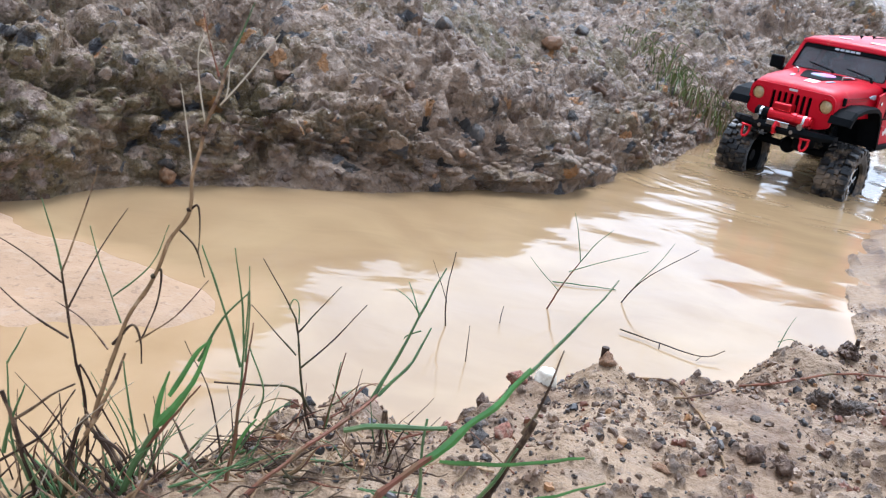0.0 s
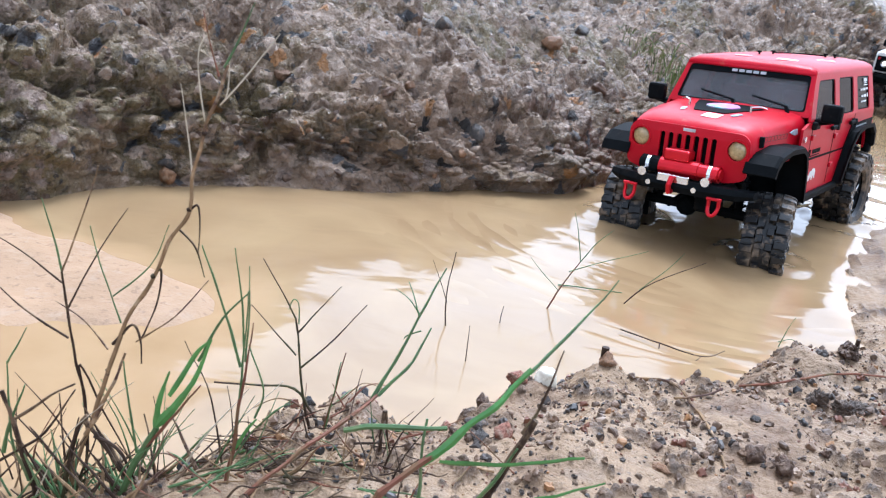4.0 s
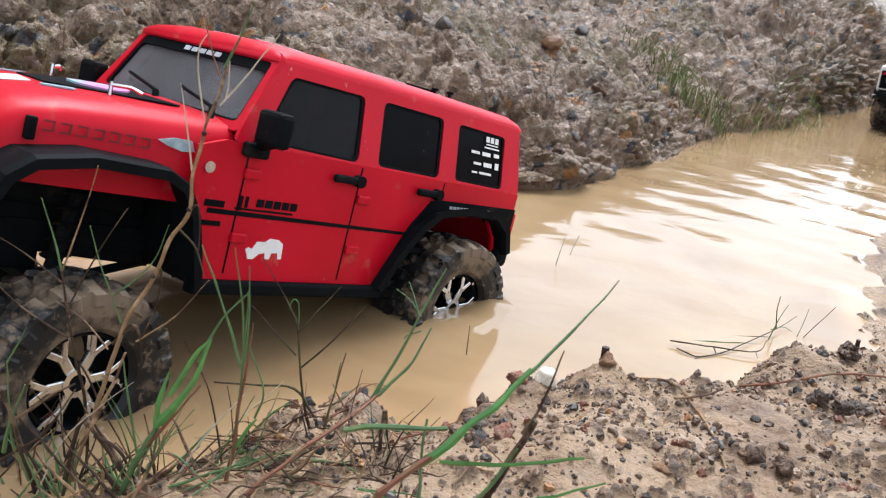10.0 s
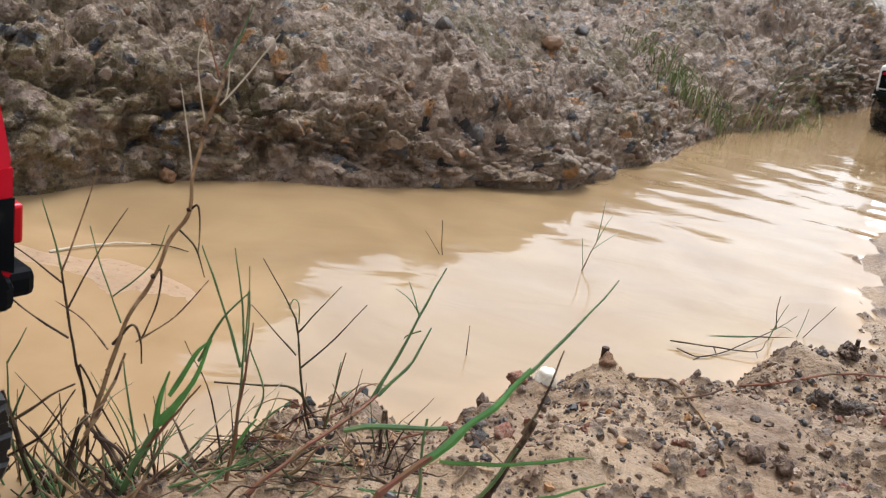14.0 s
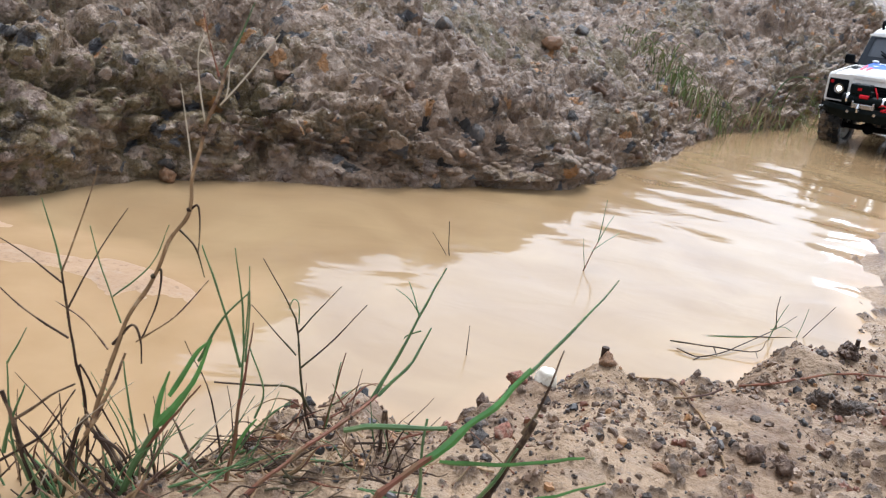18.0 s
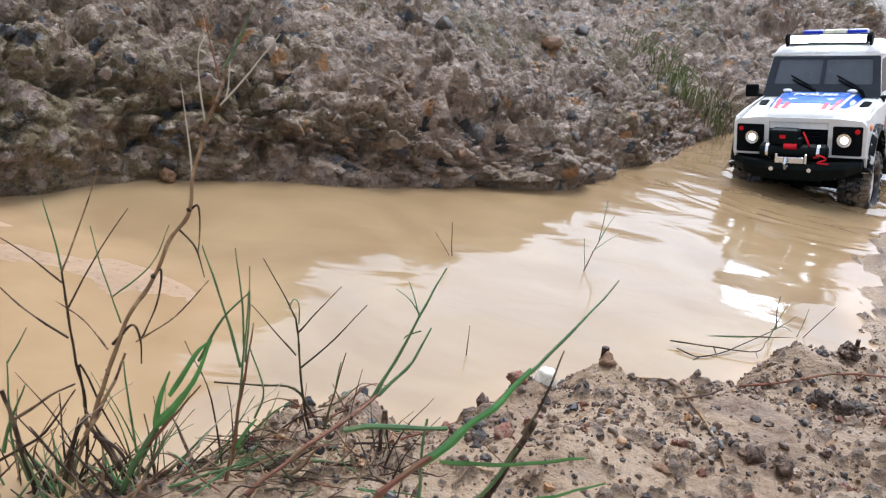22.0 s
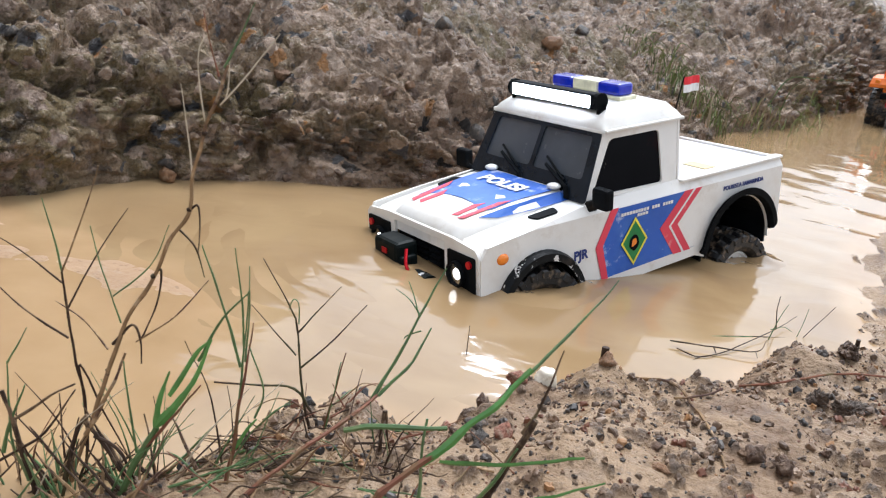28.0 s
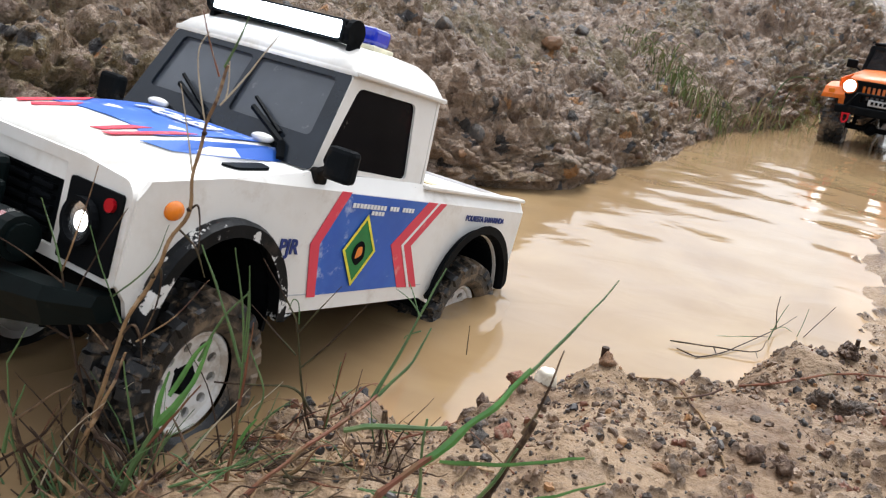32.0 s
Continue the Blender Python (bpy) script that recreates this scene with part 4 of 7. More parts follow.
        (STRAW, 0.0005, 0.0002, [(-0.033, 0.370, 0.015), (-0.034, 0.380, 0.048), (-0.031, 0.390, 0.077)]),
    )),
    ("grass_plant", "long grass shoot lying across the mud", (
        (RUSSET, 0.0018, 0.0014, [(-0.013, 0.300, 0.065), (0.007, 0.312, 0.082), (0.026, 0.325, 0.097)]),
        (BLADE, 0.002, 0.0012, [(0.004, 0.310, 0.079), (0.021, 0.318, 0.095), (0.036, 0.327, 0.108), (0.044, 0.335, 0.117)]),
        (GRASS, 0.0009, 0.0003, [(0.044, 0.335, 0.115), (0.062, 0.348, 0.134), (0.078, 0.360, 0.153)]),
        (GRASS, 0.0013, 0.0009, [(-0.029, 0.310, 0.090), (-0.008, 0.310, 0.095), (0.012, 0.310, 0.098)]),
        (BLADE, 0.0013, 0.0008, [(0.011, 0.310, 0.082), (0.040, 0.315, 0.082), (0.071, 0.320, 0.087)]),
        (GRASS, 0.0009, 0.0005, [(0.005, 0.310, 0.061), (0.004, 0.315, 0.077), (0.004, 0.320, 0.095)]),
        (BLADE, 0.0013, 0.0005, [(0.049, 0.310, 0.069), (0.065, 0.315, 0.072), (0.082, 0.320, 0.077)]),
    )),
    ("grass_stalk", "dark dead stem stuck in the mud", (
        (DARK_STEM, 0.0022, 0.0014, [(0.035, 0.335, 0.049), (0.043, 0.335, 0.073), (0.050, 0.335, 0.093)]),
        (DARK_STEM, 0.001, 0.0003, [(0.047, 0.345, 0.080), (0.053, 0.345, 0.095), (0.058, 0.345, 0.123)]),
        (GRASS, 0.001, 0.0005, [(0.031, 0.330, 0.053), (0.040, 0.330, 0.070), (0.044, 0.330, 0.081)]),
    )),
    ("grass_stalk", "short dead twig standing in the mud", (
        (DARK_STEM, 0.0012, 0.0003, [(-0.017, 0.390, 0.056), (-0.014, 0.390, 0.042), (-0.010, 0.390, 0.023)]),
    )),
]


def strand(bm, pts, r0, r1, flat=False):
    c = curve_points(pts, 5)
    n = len(c)
    radii = [(r0 + (r1 - r0) * i / (n - 1)) * (1.0 + 0.28 * noise.noise(c[i] * 160)) for i in range(n)]
    c = [p + noise.noise_vector(p * 70) * min(0.0011, r0 * 0.9) * min(i, 2) / 2 for i, p in enumerate(c)]
    if not flat:
        return tube(bm, c, radii, 6)
    secs = []
    for i, p in enumerate(c):
        d = (c[min(i + 1, n - 1)] - c[max(i - 1, 0)]).normalized()
        side = d.cross(Vector((0.1, 1.0, 0.15))).normalized()
        up = side.cross(d).normalized()
        w = radii[i] * (1.0 if i else 0.6)
        secs.append([p - side * w, p - up * w * 0.35, p + side * w, p - up * w * 0.18])
    return loft(bm, secs, ring=True)


for name, label, strands in PLANTS:
    plant = thing(name, label, "grass")
    first = True
    for mat, r0, r1, pts in strands:
        blade = mat in (BLADE, PALE)
        if first and len(pts) > 1:
            x, y, z = pts[0]
            pts = [(x, y, min(z, ground_z(x, y) - 0.002)), *pts] if z > ground_z(x, y) else pts
        first = False
        part("leaf" if blade or mat is GRASS else "stem", strand(bmesh.new(), pts, r0, r1, blade), mat, plant)
    for i, (mat, r0, r1, pts) in enumerate(strands[:1]):
        for p in pts[2:-1:2]:
            bm = bmesh.new()
            bmesh.ops.create_icosphere(bm, subdivisions=1, radius=r0 * 1.08, matrix=Matrix.Translation(p))
            part("node", bm, DARK_STEM, plant, smooth=True)

# dead roots and straw at the foot of the tufts
tangle = thing("root_tangle", "tangle of dead brown grass roots and straw on mud", "dead grass")
for i in range(190):
    x, y = rng.gauss(-0.058, 0.040), rng.gauss(0.366, 0.030)
    if polyline_distance(np.array([x]), np.array([y]), SHORE)[1][0] > 0:
        continue
    a, ln = rng.uniform(-0.6, 3.7), rng.uniform(0.010, 0.042)
    bend, rise = rng.uniform(-0.35, 0.35), rng.choice((0.0, 0.002, 0.004, 0.016))
    pts = []
    for k in range(4):
        t = k / 3
        px_, py_ = x + math.cos(a + bend * t) * ln * t, y + 0.6 * math.sin(a + bend * t) * ln * t
        pts.append((px_, py_, max(ground_z(px_, py_), ground_z(x, y) * (1 - t)) + 0.0012 + rise * t))
    part("root", strand(bmesh.new(), pts, rng.uniform(0.0003, 0.0008), 0.0002), rng.choice((DARK_STEM, DARK_STEM, DARK_STEM, DARK_STEM, STRAW, STRAW, RUSSET, GRASS)), tangle)
clump = thing("root_tangle", "dark matted stems at the foot of a grass clump", "dead grass")
for i in range(110):
    x, y = rng.gauss(-0.150, 0.022), rng.gauss(0.352, 0.012)
    a, ln, rise = rng.uniform(0.2, 2.9), rng.uniform(0.02, 0.05), rng.uniform(0.006, 0.042)
    z = max(0.0, ground_z(x, y))
    pts = [(x + math.cos(a) * ln * t, y + 0.3 * math.sin(a) * ln * t, z - 0.004 + rise * t) for t in (0, 0.5, 1.0)]
    part("root", strand(bmesh.new(), pts, rng.uniform(0.0006, 0.0013), 0.0003), rng.choice((DARK_STEM, DARK_STEM, STRAW, GRASS)), clump)


# thin stems, dead and green, that stand between the larger plants
stems = thing("grass_clump", "sparse thin green, straw and dark stems on the mud edge", "grass")
for i in range(48):
    x, y = rng.uniform(-0.195, 0.01), rng.uniform(0.345, 0.395)
    if x > -0.10 and rng.random() < 0.45:
        continue
    h, lean = rng.uniform(0.018, 0.058) * (1.25 if x < -0.09 else 0.85), rng.uniform(-0.55, 0.75)
    z = max(0.0, ground_z(x, y)) - 0.003
    pts = [(x, y, z), (x + lean * h * 0.45, y + rng.uniform(-0.006, 0.006), z + h * 0.55), (x + lean * h * (1.0 + rng.uniform(-0.3, 0.4)), y + rng.uniform(-0.01, 0.01), z + h)]
    part("stem", strand(bmesh.new(), pts, rng.uniform(0.0003, 0.0007), 0.00015), rng.choice((DARK_STEM, DARK_STEM, STRAW, GRASS, GRASS, RUSSET, PALE)), stems)


def lying(name, label, way, r0, r1, mat, lift=0.002):
    pts = [(x, y, max(ground_z(x, y), 0.0) + lift) for x, y in way]
    return mesh_thing(name, strand(bmesh.new(), pts, r0, r1), mat, label, "twig")


lying("twig", "thin dry root lying down the mud slope", [(0.146, 0.555), (0.162, 0.522), (0.171, 0.500), (0.169, 0.46), (0.168, 0.42), (0.166, 0.385)], 0.0012, 0.0008, STRAW)
lying("twig", "thin reddish twig along the mud edge", [(0.128, 0.553), (0.160, 0.560), (0.185, 0.562), (0.212, 0.552), (0.245, 0.553), (0.29, 0.566), (0.340, 0.578)], 0.0012, 0.0007, RUSSET, 0.003)
lying("twig", "short pale straw on mud", [(0.160, 0.505), (0.178, 0.510), (0.192, 0.514)], 0.0009, 0.0006, STRAW, 0.004)
lying("twig", "forked dry twig on the mud", [(0.118, 0.548), (0.15, 0.566), (0.19, 0.580), (0.225, 0.590)], 0.0009, 0.0005, STRAW, 0.003)
lying("twig", "dark twig across the mud edge", [(-0.03, 0.415), (0.0, 0.43), (0.012, 0.442)], 0.0010, 0.0006, DARK_STEM, 0.004)


# grass on the foot of the bank
def tuft_mesh(points, blades, tall, seed, droop=0.5):
    rr = random.Random(seed)
    bm = bmesh.new()
    for _ in range(blades):
        x, y, z = points[rr.randrange(len(points))]
        x, y, z = x + rr.gauss(0, 0.026), y + rr.gauss(0, 0.03), z + rr.gauss(0, 0.006)
        a, h = rr.uniform(0, 6.28), tall * rr.uniform(0.4, 1.2)
        lean = rr.uniform(0.15, 1.0) * droop
        pts = [(x, y, z - 0.01), (x + math.cos(a) * h * 0.3 * lean, y + math.sin(a) * h * 0.3 * lean - 0.004, z + h * 0.6), (x + math.cos(a) * h * lean, y + math.sin(a) * h * lean - 0.008, z + h * (1.0 - 0.75 * lean))]
        strand(bm, pts, rr.uniform(0.0006, 0.0016), 0.0003, True)
    return bm


def lerp_points(pts, n):
    c = curve_points(pts, n)
    return [tuple(p) for p in c]


edge_a = lerp_points([(0.346, 2.034, 0.146), (0.369, 1.887, 0.128), (0.387, 1.772, 0.104), (0.419, 1.738, 0.080), (0.444, 1.676, 0.055), (0.495, 1.72, 0.018)], 5)
edge_b = [(0.601, 1.835, 0.003), (0.617, 1.871, 0.053), (0.681, 1.941, 0.007), (0.755, 2.104, 0.047), (0.779, 2.083, 0.007), (0.708, 2.129, 0.077), (0.888, 2.288, 0.022), (0.563, 1.809, 0.032), (0.80, 2.06, 0.003), (0.72, 1.97, 0.004)]
GRASS_FAR = material("bank_grass", (0.13, 0.175, 0.05), 0.55, grain=(25, 0.5), stain=((14, (0.22, 0.20, 0.06), 0.8, 0.5, 0.62),))
DRY_FAR = material("dry_bank_grass", (0.25, 0.20, 0.12), 0.6, grain=(30, 0.4))
OLIVE = material("olive_moss_grass", (0.085, 0.085, 0.03), 0.6, grain=(30, 0.5))
mesh_thing("bank_grass", tuft_mesh(edge_a, 120, 0.046, 3, 1.7), GRASS_FAR, "short green and yellowish grass down the bank edge", "grass", kind="stuff")
mesh_thing("bank_grass", tuft_mesh(edge_a, 60, 0.055, 4, 1.8), DRY_FAR, "dry grass mixed into the bank edge", "grass", kind="stuff")
mesh_thing("bank_grass", tuft_mesh(edge_a, 150, 0.026, 8, 2.0), OLIVE, "olive matted grass on the bank edge", "grass", kind="stuff")
mesh_thing("bank_grass", tuft_mesh(edge_b, 90, 0.050, 5, 1.5), GRASS_FAR, "sparse green grass at the bank foot by the water", "grass", kind="stuff")
mesh_thing("bank_grass", tuft_mesh(edge_b, 90, 0.040, 6, 1.7), DRY_FAR, "withered grass at the bank foot by the water", "grass", kind="stuff")
far_blades = thing("grass_tuft", "long bent grass blades on the bank", "grass")
for pts, mat in (([(0.635, 1.896, 0.040), (0.665, 1.89, 0.115), (0.72, 1.89, 0.125), (0.80, 1.90, 0.130)], GRASS), ([(0.589, 1.829, 0.022), (0.60, 1.81, 0.08), (0.625, 1.81, 0.10)], DRY_FAR), ([(0.69, 1.966, 0.015), (0.68, 1.90, 0.09), (0.69, 1.87, 0.12)], GRASS)):
    part("blade", strand(bmesh.new(), pts, 0.0016, 0.0004, True), mat, far_blades)


# weeds that stand or float in the water and are pushed about by the cars
def weed(label, strands):
    ob = thing("water_weed", label, "weed")
    for mat, r0, r1, pts in strands:
        part("stem", strand(bmesh.new(), pts, r0, r1), mat, ob)
    return ob


weed_fork = weed("thin forked weed standing in the water", [(RUSSET, 0.0008, 0.0005, [(0, 0, -0.01), (0.012, 0, 0.022), (0.024, 0, 0.046)]), (GRASS, 0.0005, 0.0002, [(0.024, 0, 0.046), (0.018, 0, 0.070), (0.012, 0, 0.088)]),
                  (GRASS, 0.0005, 0.0002, [(0.024, 0, 0.046), (0.034, 0, 0.064), (0.046, 0, 0.078)]), (GRASS, 0.0005, 0.0002, [(0.016, 0, 0.036), (0.045, 0.0, 0.050), (0.078, 0, 0.064)]), (GRASS, 0.0004, 0.0002, [(0.010, 0, 0.018), (-0.006, 0, 0.032), (-0.018, 0, 0.044)])])
weed_slant = weed("slanting dark weed standing in the water", [(DARK_STEM, 0.0008, 0.0003, [(0, 0, -0.01), (0.018, 0, 0.022), (0.062, 0, 0.060)]), (GRASS, 0.0004, 0.0002, [(0.014, 0, 0.018), (0.030, 0, 0.042), (0.040, 0, 0.062)])])
weed_flat = weed("straight green stem floating on the water", [(GRASS, 0.0007, 0.0004, [(-0.03, 0, 0.001), (0.0, 0.0, 0.002), (0.03, 0.003, 0.001)])])
weed_thin = weed("dark bent stem standing in the water", [(DARK_STEM, 0.0007, 0.0003, [(0, 0, -0.01), (-0.004, 0, 0.024), (-0.002, 0, 0.062)]), (DARK_STEM, 0.0004, 0.0002, [(-0.003, 0, 0.020), (-0.010, 0, 0.036), (-0.018, 0, 0.053)])])
weed_short = weed("short thin stem standing in the water", [(DARK_STEM, 0.0005, 0.0002, [(0, 0, -0.01), (-0.0005, 0, 0.012), (-0.001, 0, 0.028)])])
weed_short.location = (0.028, 0.574, 0.0)
weed_tiny = weed("tiny stem standing in the water", [(DARK_STEM, 0.0005, 0.0002, [(0, 0, -0.01), (0.0, 0, 0.006), (0.001, 0, 0.015)])])
weed_twig = weed("dark forked twig lying at the water edge", [(DARK_STEM, 0.0007, 0.0004, [(-0.038, 0.03, 0.003), (-0.008, 0.012, 0.003), (0.022, -0.004, 0.004), (0.042, 0.004, 0.008)]), (DARK_STEM, 0.0006, 0.0003, [(-0.008, 0.012, 0.003), (-0.010, 0.004, -0.002)]), (DARK_STEM, 0.0005, 0.0003, [(0.022, -0.004, 0.004), (0.016, -0.012, 0.003)])])
weed_fork_long = weed("dark forked twig floating at the water edge", [(DARK_STEM, 0.0006, 0.0003, [(-0.046, -0.012, 0.004), (-0.029, -0.020, 0.003), (0.0, 0.001, 0.004), (0.054, 0.056, 0.006), (0.082, 0.087, 0.009)]), (DARK_STEM, 0.0006, 0.0003, [(-0.029, -0.020, 0.003), (-0.036, -0.026, 0.002)]), (DARK_STEM, 0.0006, 0.0003, [(0.054, 0.056, 0.006), (0.051, 0.056, 0.022), (0.050, 0.056, 0.036)])])
weed_long = weed("long straight dry stem floating on the water", [(DARK_STEM, 0.0005, 0.0003, [(-0.075, -0.020, 0.001), (0.0, 0.0, 0.002), (0.075, 0.024, 0.001)])])
weed_straw = weed("long pale straw floating on the water", [(PALE, 0.0012, 0.0008, [(-0.040, -0.020, 0.001), (0.0, 0.004, 0.002), (0.034, 0.012, 0.001)]), (DARK_STEM, 0.0006, 0.0004, [(0.034, 0.012, 0.001), (0.052, 0.008, 0.001), (0.066, 0.0, 0.001)])])
weed_tip = weed("small bent grass tip behind the mud lump", [(GRASS, 0.0005, 0.0002, [(0, 0, -0.012), (0.004, 0, 0.008), (0.009, 0, 0.024)]), (GRASS, 0.0004, 0.0002, [(0.0, 0, 0.0), (0.010, 0, 0.004), (0.018, 0, 0.001)])])


# ripples and churned water that travel with the cars
def ripple_mesh(r0, r1, spread_deg, wave, amp, seed):
    """Ring waves on the water ahead of a car, its nose towards +x."""
    n, k = 60, 90
    co, fs = [], []
    for i in range(n):
        r = r0 + (r1 - r0) * i / (n - 1)
        for j in range(k):
            a = radians(-spread_deg + 2 * spread_deg * j / (k - 1))
            fade = math.sin(math.pi * i / (n - 1)) * math.sin(math.pi * j / (k - 1)) ** 0.7
            z = amp * math.sin(2 * math.pi * r / wave + 1.2 * math.sin(3 * a + seed)) * fade * (0.6 + 0.6 * noise.noise((r * 9, a * 1.6, seed))) - amp * 0.15 - amp * 1.4 * (1 - fade)
            co.append((r * math.cos(a), r * math.sin(a), z))
    for i in range(n - 1):
        fs += [(i * k + j, i * k + j + 1, (i + 1) * k + j + 1, (i + 1) * k + j) for j in range(k - 1)]
    me = bpy.data.meshes.new("ripples")
    me.from_pydata(co, [], fs)
    for p in me.polygons:
        p.use_smooth = True
    me.materials.append(WATER)
    dep = me.attributes.new("depth", "FLOAT", "POINT")
    dep.data.foreach_set("value", [0.05] * len(co))
    return me


def churn_mesh(seed):
    """A low collar of churned water round one wheel."""
    n, k = 14, 40
    co, fs = [], []
    for i in range(n):
        r = 0.020 + 0.058 * i / (n - 1)
        for j in range(k):
            a = 2 * math.pi * j / k
            q = (math.cos(a) * 1.25 * r, math.sin(a) * r)
            h = 0.0042 * math.exp(-((i / (n - 1) - 0.32) / 0.26) ** 2) * (0.75 + 0.9 * noise.noise((q[0] * 38, q[1] * 38, seed)) + 0.4 * noise.noise((q[0] * 90, q[1] * 90, seed))) - 0.0012 * (i / (n - 1))
            co.append((*q, h))
    for i in range(n - 1):
        fs += [(i * k + j, i * k + (j + 1) % k, (i + 1) * k + (j + 1) % k, (i + 1) * k + j) for j in range(k)]
    me = bpy.data.meshes.new("churned_water")
    me.from_pydata(co, [], fs)
    for p in me.polygons:
        p.use_smooth = True
    me.materials.append(WATER)
    dep = me.attributes.new("depth", "FLOAT", "POINT")
    dep.data.foreach_set("value", [0.05] * len(co))
    return me


wagon_ripples = tagged(new("water_ripples", ripple_mesh(0.06, 0.46, 80, 0.030, 0.0010, 1.0)), "ring ripples ahead of the red toy wagon", "ripples")
pickup_ripples = tagged(new("water_ripples", ripple_mesh(0.06, 0.40, 80, 0.034, 0.0008, 4.0)), "ring ripples ahead of the white toy pickup", "ripples")
churn_shapes = [churn_mesh(3.0), churn_mesh(8.0)]
wagon_churn = [tagged(new("churned_water", churn_shapes[i % 2]), "churned muddy water round a wheel", "water", "churned water") for i in range(4)]
pickup_churn = [tagged(new("churned_water", churn_shapes[i % 2]), "churned muddy water round a wheel", "water", "churned water") for i in range(4)]

# ---- the toy cars ----


def tyre_mesh(r, width, rim_r, lugs, mat, name="tyre"):
    """A chunky off-road tyre in one skin, its axle along y: staggered lugs, a groove in the middle, side biters."""
    bm = bmesh.new()
    w = width / 2
    n = lugs * 10
    lat = [(rim_r, -0.72), (rim_r + 0.003, -0.9), (r * 0.70, -0.99), (r * 0.80, -1.0), (r * 0.815, -1.0), (r * 0.925, -0.99)]
    tread = [-0.985, -0.93, -0.74, -0.48, -0.46, -0.40, -0.38, -0.22, -0.10, -0.06, 0.06, 0.10, 0.22, 0.38, 0.40, 0.46, 0.48, 0.74, 0.93, 0.985]
    secs = []
    for i in range(n):
        a = 2 * math.pi * i / n
        ring = []
        for rr, v in lat:
            ph = (lugs * i / n + 0.08) % 1.0
            bulge = 0.07 if (abs(v) > 0.97 and rr > r * 0.81 and ph < 0.5) else 0.0
            ring.append((rr, v * (1 + bulge)))
        for v in tread:
            side = 1 if v > 0 else -1
            av = abs(v)
            ph = (lugs * i / n + (0.5 if side > 0 else 0.0) + 0.22 * av) % 1.0
            if av > 0.45:
                on = ph < 0.54
            elif av < 0.085 or 0.385 < av < 0.455:
                on = False
            else:
                on = (ph + 0.35) % 1.0 < 0.55
            top = r * (1.0 - 0.045 * max(0.0, av - 0.6) / 0.4)
            ring.append((top if on else r * 0.925, v))
        for rr, v in reversed(lat):
            ph = (lugs * i / n + 0.58) % 1.0
            bulge = 0.07 if (abs(v) > 0.97 and rr > r * 0.81 and ph < 0.5) else 0.0
            ring.append((rr, -v * (1 + bulge)))
        secs.append([(q * math.cos(a), v * w, q * math.sin(a)) for q, v in ring])
    rows = [[bm.verts.new(p) for p in sec] for sec in secs]
    for i in range(n):
        a, b = rows[i], rows[(i + 1) % n]
        for j in range(len(a) - 1):
            bm.faces.new((a[j], a[j + 1], b[j + 1], b[j]))
    return link_mesh(name, bm, mat)


def spoke_rim(rim_r, width):
    bm = bmesh.new()
    w = width / 2
    n = 28
    loft(bm, [[(a * math.cos(2 * math.pi * i / n), y, a * math.sin(2 * math.pi * i / n)) for a, y in ((rim_r, -w * 0.8), (rim_r * 1.0, w * 0.62), (rim_r * 0.93, w * 0.66), (rim_r * 0.86, w * 0.45), (rim_r * 0.84, -w * 0.8))] for i in range(n + 1)], caps=False)
    bmesh.ops.remove_doubles(bm, verts=bm.verts, dist=1e-6)
    return bm


def wheel_set(r, width, rim_r, style, tyre_mat):
    """Meshes of one wheel, its outer face towards +y: hub, tyre, rim and the face of the rim."""
    tyre = tyre_mesh(r, width, rim_r, 22, tyre_mat)
    w = width / 2
    hub = bmesh.new()
    cyl(hub, (0, -w * 0.7, 0), (0, w * 0.35, 0), rim_r * 0.34, n=12)
    cyl(hub, (0, w * 0.35, 0), (0, w * 0.55, 0), rim_r * 0.2, n=6)
    face = bmesh.new()
    flat = lambda u, v, q: (u, w * 0.62 - q, v)
    if style == "spokes":
        rim = link_mesh("rim", spoke_rim(rim_r, width), BLACK, True)
        for i in range(6):
            m = Matrix.Rotation(i * math.pi / 3, 4, "Y")
            box(face, (rim_r * 0.40, w * 0.50, 0), (rim_r * 0.44, 0.0040, rim_r * 0.20), m, 0.0010)
            for s in (-1, 1):
                box(face, (rim_r * 0.20, w * 0.52, 0), (rim_r * 0.46, 0.0042, rim_r * 0.13), m @ Matrix.Translation((rim_r * 0.56, 0, 0)) @ Matrix.Rotation(s * 0.52, 4, "Y"), 0.0008)
            cyl(face, m @ Vector((rim_r * 0.92, w * 0.5, rim_r * 0.26)), m @ Vector((rim_r * 0.92, w * 0.66, rim_r * 0.26)), rim_r * 0.05, n=6)
        plate(face, disc(0, 0, rim_r * 0.28, 18), [disc(0, 0, rim_r * 0.17, 12)], 0.004, flat)
        face_me = link_mesh("spokes", face, CHROME)
    else:
        rim = link_mesh("rim", spoke_rim(rim_r, width), RIM_WHITE, True)
        holes = [disc(rim_r * 0.68 * math.cos(i * math.pi / 5), rim_r * 0.68 * math.sin(i * math.pi / 5), rim_r * 0.105, 8) for i in range(10)]
        holes += [disc(rim_r * 0.34 * math.cos(i * math.pi / 2.5), rim_r * 0.34 * math.sin(i * math.pi / 2.5), rim_r * 0.055, 6) for i in range(5)]
        plate(face, disc(0, 0, rim_r * 0.92, 28), holes, 0.002, lambda u, v, q: (u, w * (0.50 - 0.25 * (1 - min(1, math.hypot(u, v) / (rim_r * 0.8)))) - q, v))
        face_me = link_mesh("wheel_disc", face, RIM_WHITE)
    return link_mesh("hub", hub, BLACK), tyre, rim, face_me


